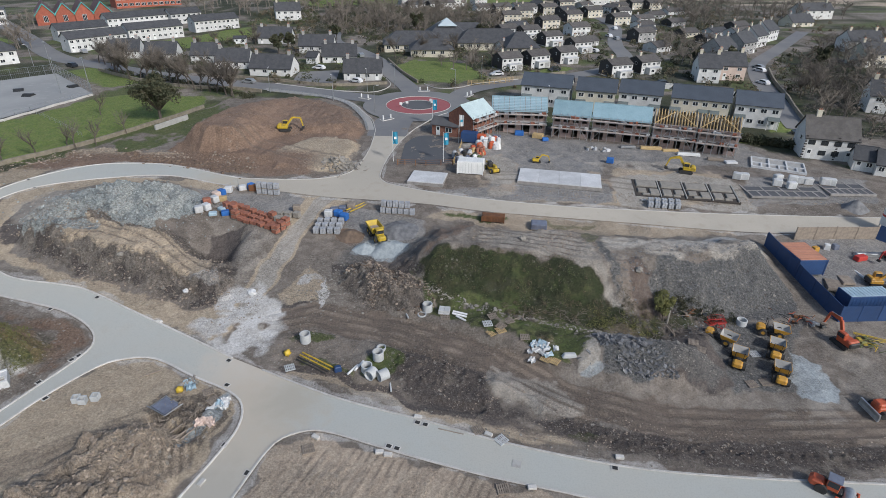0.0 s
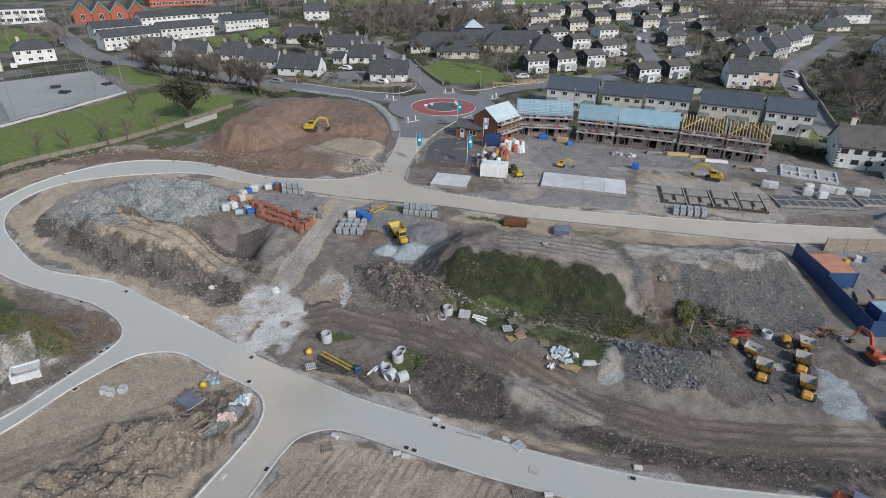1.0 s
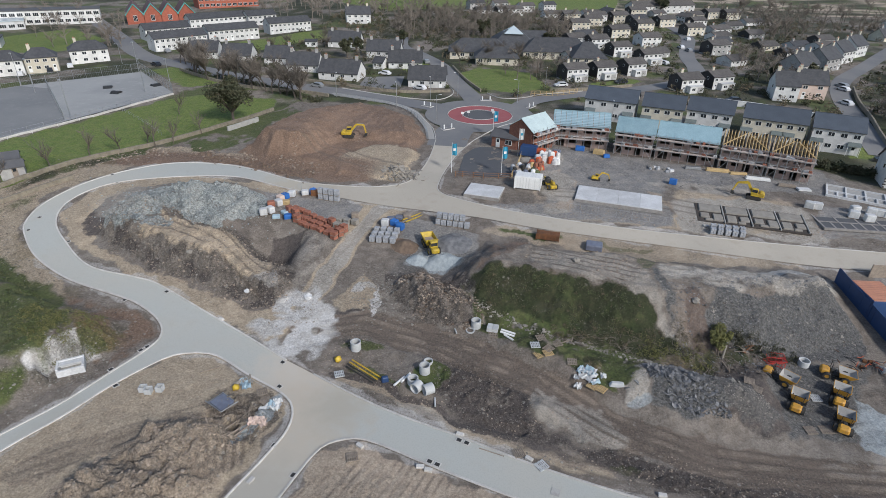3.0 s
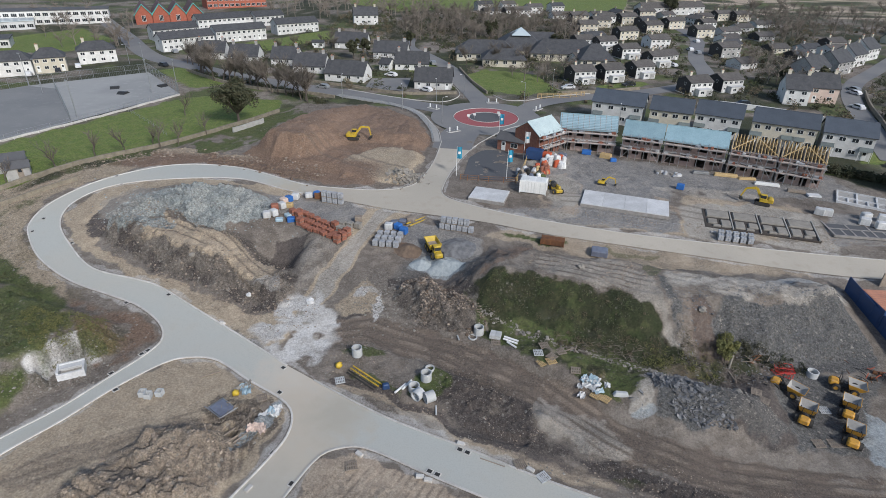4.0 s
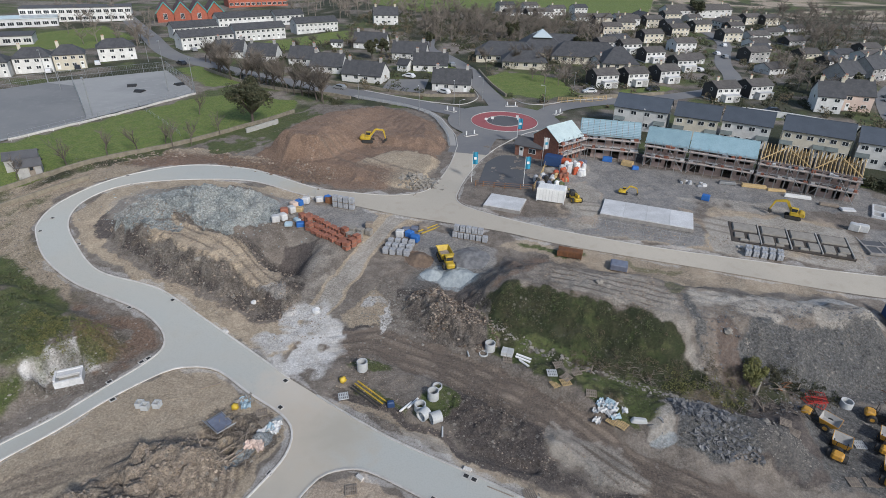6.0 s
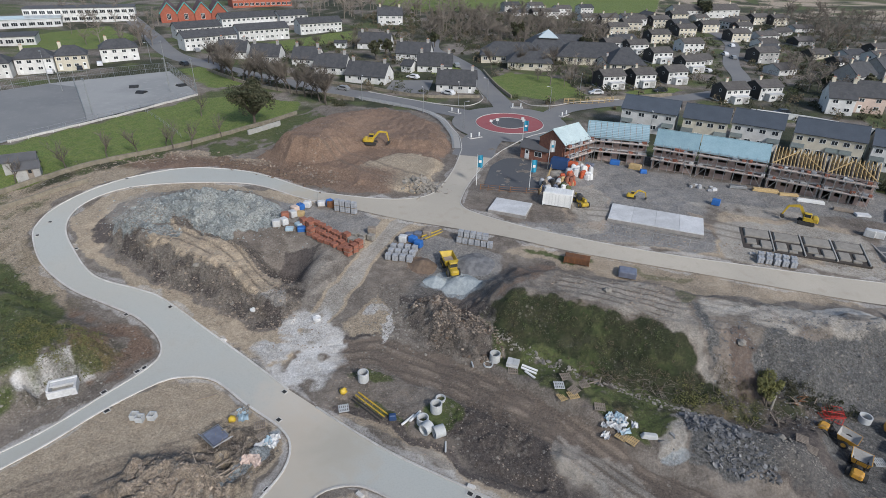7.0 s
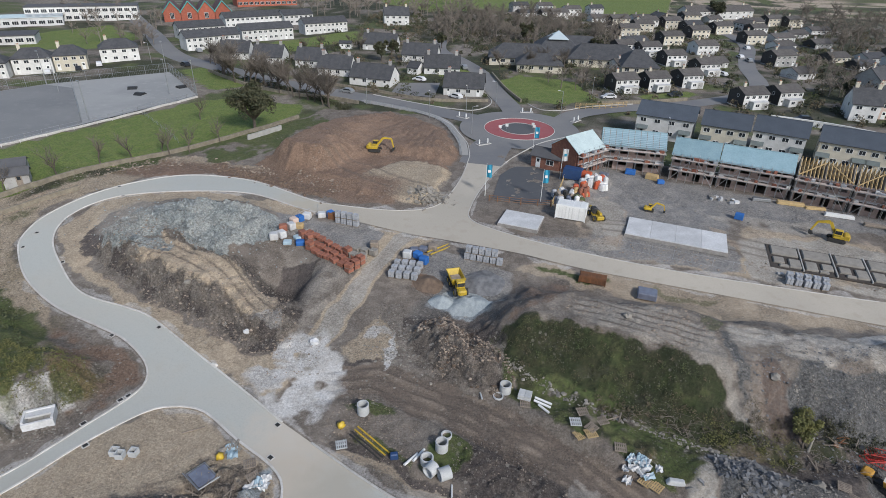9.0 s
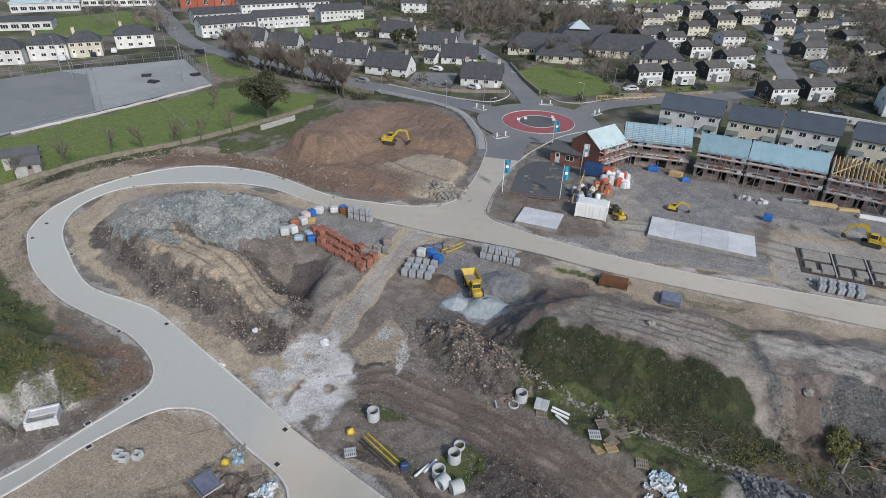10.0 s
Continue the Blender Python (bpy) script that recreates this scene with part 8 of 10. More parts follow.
scrap_pile("heap of dark rusty machine parts on the soil", 47.6, 62.8, ("rust", "dark_steel", "orange"), 26, 2.2, 4)
scrap_pile("heap of rusty and pale scrap metal on the soil", 50.0, 62.2, ("rust", "steel", "old_timber"), 14, 1.4, 5)
scrap_pile("tangle of green and yellow steel frames on the soil", 55.2, 58.4, ("leaf_olive", "yellow", "leaf_green"), 24, 1.8, 6)
scrap_pile("heap of dark rusty bars beside the scrub", 33.2, 62.4, ("rust", "old_timber", "dark_steel"), 18, 1.8, 7)
for x, y, yaw, ln in ((56.4, 59.9, -26, 3.8), (57.4, 59.0, -12, 3.4)):
    g = Geo()
    for sy in (-0.14, 0.14):
        g.bar((-ln / 2, sy, 0.12), (ln / 2, sy, 0.12), 0.08)
    for c in range(7):
        g.bar((-ln / 2 + ln * (c + 0.5) / 7, -0.14, 0.12), (-ln / 2 + ln * (c + 0.5) / 7, 0.14, 0.12), 0.05)
    ob = g.make("lattice_beam", "yellow")
    ob.matrix_basis = pose(x, y, ground_z(x, y), 0, 0, yaw)
    tagged(ob, "yellow steel lattice beam lying on the soil", "steel beam", "yellow beams")

# dug pit at the near plot with shutter frame, chambers and scrap
frame_ = thing("shutter_panel", "grey steel shutter panel in a galvanised frame on the soil", "shutter panel", -30.7, 45.7, ground_z(-30.7, 45.7) + 0.1, -30)
Geo().box(0, 0, 0.05, 2.3, 1.8, 0.08).make("sheet", "tarp", frame_)
for a, b in (((-1.3, -1.0, 0.1), (1.3, -1.0, 0.1)), ((1.3, -1.0, 0.1), (1.3, 1.0, 0.1)), ((1.3, 1.0, 0.1), (-1.3, 1.0, 0.1)), ((-1.3, 1.0, 0.1), (-1.3, -1.0, 0.1)), ((-1.5, -1.2, 0.3), (1.5, -1.1, 0.3)), ((1.5, -1.1, 0.3), (1.6, 1.1, 0.3))):
    Geo().rod(a, b, 0.05, n=5).make("frame_tube", "steel", frame_)


def chamber(x, y, yaw):
    t = thing("precast_chamber", "pale precast concrete chamber with a square opening", "chamber", x, y, None, yaw, "precast chambers")
    t.scale = (0.8, 0.8, 0.8)
    for a, b, l, w in ((0, -0.45, 1.0, 0.12), (0, 0.45, 1.0, 0.12), (-0.44, 0, 0.12, 0.8), (0.44, 0, 0.12, 0.8)):
        Geo().box(a, b, 0, l, w, 0.9).make("side", "pipe", t)
    Geo().box(0, 0, 0.0, 0.76, 0.78, 0.1).make("floor", "dark_steel", t)


for x, y, yaw in ((-41.0, 46.4, 10), (-40.2, 46.2, 12), (-39.1, 46.8, 5)):
    chamber(x, y, yaw)
box_ = thing("concrete_outfall", "new pale concrete outfall box set in the bank", "outfall", -51.7, 48.4, ground_z(-51.7, 48.4) - 0.1, 34)
for a, b, l, w, h in ((0, -0.95, 3.0, 0.25, 1.0), (0, 0.95, 3.0, 0.25, 1.2), (-1.38, 0, 0.25, 1.65, 1.2), (1.38, 0, 0.25, 1.65, 1.1)):
    Geo().box(a, b, 0, l, w, h).make("wall", "pale_concrete", box_)
Geo().box(0, 0.4, 0.9, 2.5, 0.8, 0.15).make("cover", "pale_concrete", box_)
Geo().box(0, 0, 0.0, 2.5, 1.65, 0.15).make("floor", "concrete", box_)
ob = Geo().blob((0, 0, 0.3), 0.42, 9, 9, 6, 0.2).make("yellow_sack", "yellow", smooth=True)
ob.location = (-30.2, 48.2, ground_z(-30.2, 48.2))
tagged(ob, "yellow sack beside the dug pit", "sack")
sheetpile("scrap_sheeting", "torn pink and white packaging beside the kerb", "white_plastic", -24.6, 46.2, 5, 0.5, 8, "sheeting")
sheetpile("scrap_sheeting", "torn pale packaging beside the kerb", "pink_render", -25.4, 43.6, 5, 0.6, 9, "sheeting")
sheetpile("scrap_sheeting", "torn pale packaging on the dug plot", "pale_stone", -29.6, 49.4, 5, 0.7, 10, "sheeting")
rods("timber_length", "loose sawn timber length on the dug plot", "old_timber", ((-35.0, 51.0, 35, 2.4), (-27.2, 45.0, 70, 1.8), (-28.5, 42.0, 60, 2.6), (-27.6, 40.6, 55, 2.8), (-26.8, 41.6, 62, 2.4), (1.0, 43.0, -15, 2.8), (29.6, 60.0, 100, 2.6), (30.2, 59.6, 80, 2.2), (9.8, 60.6, 30, 2.0), (10.6, 61.0, 75, 1.8)), 0.08, "timber")


# ---- gullies and covers in the new road ----
def gully(x, y, yaw, twin=False):
    t = thing("gully", "dark iron gully grate in a pale concrete surround", "gully", x, y, float(base_height(np.array([x]), np.array([y]))[0]) + 0.03, yaw, "road gullies")
    for k in ((-0.45, 0.45) if twin else (0,)):
        Geo().box(k, 0, 0.0, 0.75, 0.62, 0.05).make("surround", "kerb", t)
        gr = Geo().box(k, 0, 0.052, 0.52, 0.42, 0.02).make("grate", "dark_steel", t)
        for b in range(4):
            Geo().box(k - 0.18 + 0.12 * b, 0, 0.0725, 0.05, 0.40, 0.012).make("bar", "rubber", gr)


for x, y, yaw, tw in ((-2.2, 44.0, -18, True), (-5.0, 40.7, -18, True), (17.4, 38.6, -12, False), (-26.4, 53.6, -28, False), (-25.2, 49.4, -25, False), (-45.4, 53.6, 62, True), (-47.2, 49.3, 64, False), (-44.8, 46.7, 60, False), (-53.8, 62.5, -20, False), (-48.6, 65.0, -25, False), (-71.0, 74.4, -45, False), (-79.8, 76.4, -60, False), (-80.4, 80.0, 0, False), (-73.6, 92.4, 30, False), (-76.4, 95.2, 40, False), (-22.4, 40.6, 75, False), (-19.0, 37.2, 75, False), (-20.6, 83, 0, False)):
    gully(x, y, yaw, tw)
cov = Geo().box(0, 0, 0, 0.9, 0.9, 0.03, chamfer=0.01).make("manhole_cover", "concrete")
cov.matrix_basis = pose(7.6, 38.9, float(base_height(np.array([7.6]), np.array([38.9]))[0]) + 0.03, 0, 0, -15)
tagged(cov, "pale square cover set in the road", "manhole cover")
for x, y, yaw in ((-2.6, 44.9, -15), (-6.3, 40.0, 5), (-5.4, 39.7, -5), (18.2, 39.9, -5), (8.8, 36.1, 5), (-23.0, 36.0, 70), (-13.2, 41.8, -30), (5.0, 42.6, -30), (35.0, 91.4, 0)):
    ob = Geo().box(0, 0, 0, 0.85, 0.45, 0.28, yaw, 1, 0.03).make("kerb_block", "kerb")
    ob.location = (x, y, ground_z(x, y) + 0.02)
    tagged(ob, "loose pale concrete block beside the kerb", "concrete block", "loose blocks")

# ---- loose stones and clods ----
ICO = []
_p = (1 + 5 ** 0.5) / 2
for a, b in ((-1, _p), (1, _p), (-1, -_p), (1, -_p)):
    ICO += [(a, b, 0), (0, a, b), (b, 0, a)]
ICO = np.array(ICO) / math.hypot(1, _p)
HULL = bmesh.new()
for p in ICO:
    HULL.verts.new(p)
bmesh.ops.convex_hull(HULL, input=HULL.verts[:])
HULL.verts.index_update()
ICO_F = np.array([[v.index for v in f.verts] for f in HULL.faces])
ICO_V = np.array([tuple(v.co) for v in HULL.verts])
HULL.free()


CUBE_V = np.array([(a, b, c) for c in (-1, 1) for b in (-1, 1) for a in (-1, 1)]) * 0.75
CUBE_F = np.array([(0, 2, 3, 1), (4, 5, 7, 6), (0, 1, 5, 4), (2, 6, 7, 3), (0, 4, 6, 2), (1, 3, 7, 5)])


def scatter(name, label, mat, n, place, size, seed, flat=0.7, sink=0.3, cat="stones", angular=False):
    """Many small lumps lying on the ground, one object."""
    base, hull = (CUBE_V, CUBE_F) if angular else (ICO_V, ICO_F)
    r = np.random.RandomState(seed)
    x, y = place(r, n)
    n = len(x)
    z = height(x, y)
    s = size[0] + (size[1] - size[0]) * r.rand(n) ** 2.5
    v = base[None] * (0.65 + 0.7 * r.rand(n, len(base), 1)) * s[:, None, None] * np.stack([0.6 + 0.8 * r.rand(n), 0.6 + 0.8 * r.rand(n), flat * (0.5 + 0.7 * r.rand(n))], -1)[:, None, :]
    if angular:
        tip = r.randn(n, 2) * 0.45
        v[..., 2] += v[..., 0] * tip[:, :1] + v[..., 1] * tip[:, 1:]
    a = r.rand(n) * 6.28
    c, d = np.cos(a)[:, None], np.sin(a)[:, None]
    vx, vy = v[..., 0] * c - v[..., 1] * d, v[..., 0] * d + v[..., 1] * c
    co = np.stack([vx + x[:, None], vy + y[:, None], v[..., 2] + (z + s * flat * (0.5 - sink))[:, None]], -1).reshape(-1, 3)
    fs = (hull[None] + (np.arange(n) * len(base))[:, None, None]).reshape(-1, hull.shape[1])
    ob = mesh_object(name, co.tolist(), fs.tolist(), M[mat])
    return tagged(ob, label, cat, kind="stuff")


def in_shape(pts):
    def place(r, n):
        ax, ay = np.array([p[0] for p in pts]), np.array([p[1] for p in pts])
        x, y = ax.min() + (ax.max() - ax.min()) * r.rand(n * 4), ay.min() + (ay.max() - ay.min()) * r.rand(n * 4)
        ok = (inside(x, y, pts) > 0) & (road_distance(x, y) < -0.3) & (fbm(x, y, 4, 3, 77) > -0.35)
        return x[ok][:n], y[ok][:n]
    return place


def along_line(pts, wide):
    def place(r, n):
        p = np.array(spline(pts, 0.3))
        q = p[r.randint(0, len(p), n)]
        return q[:, 0] + wide * r.randn(n), q[:, 1] + wide * r.randn(n)
    return place


def round_spot(cx, cy, rx, ry):
    def place(r, n):
        return cx + rx * 0.5 * r.randn(n), cy + ry * 0.5 * r.randn(n)
    return place


scatter("slate_rubble", "heap of broken dark slate slabs", "slate_rock", 1500, in_shape([(19.3, 57), (19.5, 52.5), (24, 50.4), (28, 50.2), (27, 52), (25, 54), (24.5, 58.5), (21, 58.5)]), (0.03, 0.24), 1, 0.45, angular=True)
scatter("slate_rubble", "broken slate blocks tipped on the bank", "slate_rock", 70, round_spot(21.5, 55.3, 4, 3), (0.1, 0.4), 2, 0.3, angular=True)
scatter("rock_heap", "blue-grey blasted rock strewn over the heap", "rock", 2400, round_spot(-56, 85.6, 15, 6.5), (0.03, 0.17), 3, angular=True)
scatter("rock_heap", "pale rubble strewn along the bank", "pale_stone", 700, in_shape(LEFT_RIDGE), (0.03, 0.13), 4)
scatter("soil_clods", "brown clods strewn over the bank", "clod", 1800, in_shape([(p[0] * 1.02, p[1] - 1.0) for p in LEFT_RIDGE]), (0.03, 0.2), 5)
scatter("soil_clods", "brown clods of the dug heap", "clod", 1800, in_shape(SPOIL_SW), (0.03, 0.22), 6)
scatter("soil_clods", "brown clods of the dug plot", "clod", 700, in_shape([(-44, 48), (-33, 51), (-27, 46), (-26, 38), (-30, 28), (-50, 26), (-48, 36)]), (0.02, 0.1), 66)
scatter("root_debris", "dark clods and torn roots on the debris mound", "brown_soil", 300, in_shape(DEBRIS), (0.04, 0.24), 7)
scatter("soil_clods", "brown clods on the debris mound", "clod", 1100, in_shape(DEBRIS), (0.04, 0.2), 8)
scatter("gravel", "grey gravel lumps over the tipped heap", "pale_stone", 700, in_shape([(25, 57.5), (25.5, 52), (31, 50.5), (34, 52), (31, 57)]), (0.03, 0.13), 91)
scatter("gravel", "small grey stones of the steep bank", "slate_rock", 1500, in_shape([(22, 68), (24, 60), (30, 57.5), (38, 60), (44, 67), (48, 75), (40, 74)]), (0.03, 0.15), 9)
VERGE = [(-22, 53), (-12, 49), (0, 45), (20, 40), (45, 38), (60, 38), (60, 43), (25, 44), (13, 47), (4, 52), (-8, 58), (-20, 60)]
scatter("verge_stones", "stones and clods strewn over the verge", "clod", 2200, in_shape(VERGE), (0.02, 0.11), 10)
scatter("verge_stones", "pale stones strewn over the verge", "pale_stone", 350, in_shape(VERGE), (0.02, 0.09), 11)
scatter("loop_stones", "stones strewn over the bare plot inside the bend", "clod", 1100, in_shape([(-70, 90), (-74, 80), (-62, 71), (-40, 64), (-27, 58), (-24, 66), (-30, 66), (-46, 66), (-60, 70), (-68, 80), (-66, 93)]), (0.02, 0.14), 12)
scatter("edge_debris", "soil and rubble thrown up beyond the bend", "clod", 1200, in_shape([(-90, 84), (-86, 96), (-70, 107), (-50, 106), (-36, 101), (-36, 104), (-50, 110), (-72, 112), (-92, 98)]), (0.04, 0.28), 13)
scatter("yard_rubble", "rubble and offcuts strewn over the yard", "pale_stone", 110, in_shape([(10, 120), (60, 108), (62, 104), (30, 106), (12, 110)]), (0.03, 0.2), 14)
scatter("plot_rubble", "soil lumps along the plots and road edge", "clod", 900, in_shape([(-6, 92.5), (30, 90), (75, 88.5), (75, 92), (30, 94), (10, 97)]), (0.03, 0.16), 15)
scatter("bank_clods", "clods on the top of the bank", "clod", 800, in_shape([(3.5, 72.4), (7, 80), (20, 80), (22, 70), (16.5, 67.3), (9, 69.9)]), (0.03, 0.14), 16)
scatter("hill_stones", "pale stones at the edge of the levelled heap", "pale_stone", 260, round_spot(-20.4, 103, 3.4, 2.8), (0.1, 0.5), 17, angular=True)
scatter("edge_debris", "red-brown clods thrown up along the foot of the levelled heap", "brown_soil", 420, along_line([(-64, 108), (-55, 104.6), (-46, 102.4), (-38, 100.6)], 1.0), (0.06, 0.4), 67)
scatter("west_rubble", "broken stone below the western bank", "pale_stone", 600, round_spot(-52, 46.5, 6, 6), (0.03, 0.16), 18)
scatter("pit_stones", "pale stone lumps in the junction plot", "pale_stone", 400, round_spot(-16, 68, 5, 7), (0.03, 0.2), 19)


scatter("old_bank_stones", "row of old stones along the foot of the bank", "pale_stone", 420, along_line([(-2.2, 65.6), (4, 63.1), (10, 61.0), (16, 59.2), (22.5, 57.9)], 0.3), (0.06, 0.26), 20)
scatter("kerb_rubble", "crumbs of concrete and soil beside the kerb", "pale_stone", 500, along_line([(p[0] + 0.4, p[1] + 1.1) for p in MAIN_UP], 0.4), (0.03, 0.12), 21)


# ---- plants ----
def litter(name, label, mat, n, place, ln, rad, seed):
    """Sticks and roots thrown over the ground, one object."""
    r = np.random.RandomState(seed)
    x, y = place(r, n)
    z = height(x, y)
    g = Geo()
    for k in range(len(x)):
        a, e, q = r.rand() * 6.28, r.randn() * 0.3, ln[0] + (ln[1] - ln[0]) * r.rand()
        p = (x[k], y[k], z[k] + 0.03)
        g.rod(p, (x[k] + q * math.cos(a), y[k] + q * math.sin(a), z[k] + 0.1 + q * abs(e)), rad, rad * 0.5, 4, caps=False)
    return tagged(g.make(name, mat), label, "litter", kind="stuff")


litter("branch_litter", "torn branches and roots over the debris mound", "bark", 80, in_shape(DEBRIS), (0.5, 1.5), 0.035, 61)
litter("branch_litter", "pale broken branches over the debris mound", "pale_stone", 30, in_shape(DEBRIS), (0.4, 1.2), 0.025, 62)
litter("branch_litter", "broken branches along the foot of the bank", "twig", 260, in_shape([(8, 60.5), (8, 63), (28, 61), (34, 60), (34, 58), (26, 58.5)]), (0.5, 1.6), 0.035, 63)
litter("timber_litter", "splintered timber over the dug plot", "old_timber", 55, in_shape([(-31, 50), (-25, 47), (-25, 40), (-29, 39), (-31, 44)]), (0.4, 1.4), 0.05, 64)
litter("straw_litter", "pale dead stalks beside the verge", "pale_stone", 220, in_shape(VERGE), (0.2, 0.6), 0.02, 65)

def leaf_cloud(rng_, centres, n, size):
    """n small leaf quads spread through the given balls (x, y, z, r)."""
    c = np.array(centres)
    k = rng_.randint(0, len(c), n)
    d = rng_.randn(n, 3)
    d /= np.linalg.norm(d, axis=1)[:, None]
    p = c[k, :3] + d * (c[k, 3:4] * (0.55 + 0.5 * rng_.rand(n, 1)))
    u = rng_.randn(n, 3)
    u /= np.linalg.norm(u, axis=1)[:, None]
    w = np.cross(u, rng_.randn(n, 3))
    w /= np.linalg.norm(w, axis=1)[:, None]
    s = size * (0.6 + 0.8 * rng_.rand(n, 1))
    co = np.stack([p - u * s - w * s * 0.6, p + u * s - w * s * 0.6, p + u * s + w * s * 0.6, p - u * s + w * s * 0.6], 1).reshape(-1, 3)
    return co.tolist(), np.arange(n * 4).reshape(-1, 4).tolist()


def tree_parts(seed, h, spread, many=(8, 7, 7)):
    """Limbs and twigs of a bare tree: ascending limbs and a haze of fine twigs."""
    r = random.Random(seed)
    wood, fine = Geo(), Geo()

    def limb(p, d, ln, rad, depth):
        bend = (d + Vector((r.uniform(-1, 1), r.uniform(-1, 1), r.uniform(-0.2, 0.5))) * 0.4).normalized()
        mid, g, n = p + d * ln * 0.5, (wood if depth < 2 else fine), (7, 5, 3, 3)[depth]
        q = mid + bend * ln * 0.5
        if depth < 3:
            g.rod(p, mid, rad, rad * 0.8, n, caps=False)
            g.rod(mid, q, rad * 0.8, rad * 0.5, n, caps=False)
        else:
            g.rod(p, q, rad, rad * 0.5, n, caps=False)
            return
        for k in range(many[depth]):
            t = r.uniform(0.55, 1.0) if depth == 0 else r.uniform(0.2, 1.0)
            a = r.uniform(0, 6.28)
            side = Vector((math.cos(a), math.sin(a), r.uniform(0.1, 0.7)))
            nd = (bend * (1 - spread * 0.5) + side * spread).normalized()
            limb(p + (q - p) * t, nd, h * (0.42, 0.21, 0.12)[depth] * r.uniform(0.7, 1.2), h * (0.011, 0.0056, 0.0030)[depth], depth + 1)

    limb(Vector((0, 0, -0.2)), Vector((r.uniform(-0.15, 0.15), r.uniform(-0.1, 0.1), 1)).normalized(), h * 0.48, h * 0.02, 0)
    return wood, fine


def bare_tree(label, x, y, h, seed, spread=0.8, group="", name="bare_tree", many=(8, 7, 7)):
    t = thing(name, label, "tree", x, y, None, random.Random(seed).uniform(0, 360), group)
    wood, fine = tree_parts(seed, h, spread, many)
    wood.make("trunk", "bark", t)
    fine.make("crown", "twig", t)
    return t


protos = [bare_tree("leafless tree with a dense grey-brown crown", -116 + 3 * k, 192 - 1.7 * k, 9.0, 20 + k, 0.62 + 0.07 * k, "roadside trees") for k in range(4)]
slim = [bare_tree("slender leafless young tree beside the stone wall", -86.7 + 4.9 * k, 103.3 + 2.7 * k, 6.5, 40 + k, 0.5, "field trees", many=(7, 4, 3)) for k in range(2)]
wr = random.Random(9)


def more_trees(rows, group, scale=(0.8, 1.2), pick=None):
    for x, y in rows:
        s = wr.uniform(*scale)
        ob = put(wr.choice(pick or protos), x, y, wr.uniform(0, 360), -0.05)
        ob.scale = (s, s, s)
        ob["group"] = group


line = spline([(-104, 181.5), (-94, 172.5), (-83, 168), (-74, 164), (-66, 160), (-57, 154.5)], 2.4)
more_trees([(a + wr.uniform(-0.8, 0.8), b - 2.2 + wr.uniform(-0.8, 0.8)) for a, b in line], "roadside trees", (1.0, 1.35))
more_trees([(-76.4, 110.6), (-74.0, 113.6), (-71.0, 120.6), (-90, 96), (-96, 90), (-79, 112), (-84, 134)], "field trees", (0.8, 1.1), slim)


def wood_rows(pts, n, seed):
    r = np.random.RandomState(seed)
    return list(zip(*[q.tolist() for q in in_area(pts, n, r)]))


def in_area(pts, n, r):
    ax, ay = np.array([p[0] for p in pts]), np.array([p[1] for p in pts])
    x, y = ax.min() + (ax.max() - ax.min()) * r.rand(n * 5), ay.min() + (ay.max() - ay.min()) * r.rand(n * 5)
    ok = inside(x, y, pts) > 0
    return x[ok][:n], y[ok][:n]


def thicket(name, label, pts, n, h, seed):
    """Far woodland: many small bare trees, one object."""
    rn, r = np.random.RandomState(seed), random.Random(seed)
    g = Geo()
    xs, ys = in_area(pts, n, rn)
    for x, y in zip(xs.tolist(), ys.tolist()):
        hh, p = h * r.uniform(0.6, 1.25), Vector((x, y, ground_z(x, y) - 0.2))
        top = p + Vector((r.uniform(-0.5, 0.5), r.uniform(-0.5, 0.5), hh * 0.6))
        g.rod(p, top, hh * 0.024, hh * 0.014, 4, caps=False)
        for k in range(7):
            a = r.uniform(0, 6.28)
            s0 = p + (top - p) * r.uniform(0.4, 1.0)
            e0 = s0 + Vector((math.cos(a) * 0.30, math.sin(a) * 0.30, r.uniform(0.15, 0.42))) * hh
            g.rod(s0, e0, hh * 0.012, hh * 0.007, 3, caps=False)
            for m in range(11):
                b = r.uniform(0, 6.28)
                s1 = s0 + (e0 - s0) * r.uniform(0.3, 1.0)
                g.rod(s1, s1 + Vector((math.cos(b), math.sin(b), r.uniform(-0.1, 1.0))) * hh * r.uniform(0.08, 0.17), hh * 0.0078, hh * 0.004, 3, caps=False)
    return tagged(g.make(name, "twig_far"), label, "woodland", kind="stuff")


for k, (n, h) in enumerate(((130, 9.5), (260, 8.5), (80, 10), (120, 9), (30, 7), (14, 7), (50, 8))):
    thicket("bare_woodland", ("bare grey-brown woodland behind the care home", "dense bare woodland along the lane", "bare far woodland above the terraces", "bare far woodland beyond the estate", "bare garden trees among the older houses", "bare trees on the care home lawn", "bare trees along the main road")[k], WOODS[k], n, h, 70 + k)
more_trees(wood_rows([(94, 152), (103, 168), (112, 186), (118, 180), (104, 146)], 9, 2), "lane trees", (0.7, 1.0))
more_trees(wood_rows([(-22, 205), (8, 202), (18, 215), (-4, 225)], 6, 5), "care home trees", (0.7, 1.0))
more_trees(wood_rows([(-110, 205), (-40, 240), (-60, 262), (-105, 230)], 8, 7), "garden trees", (0.5, 0.8))


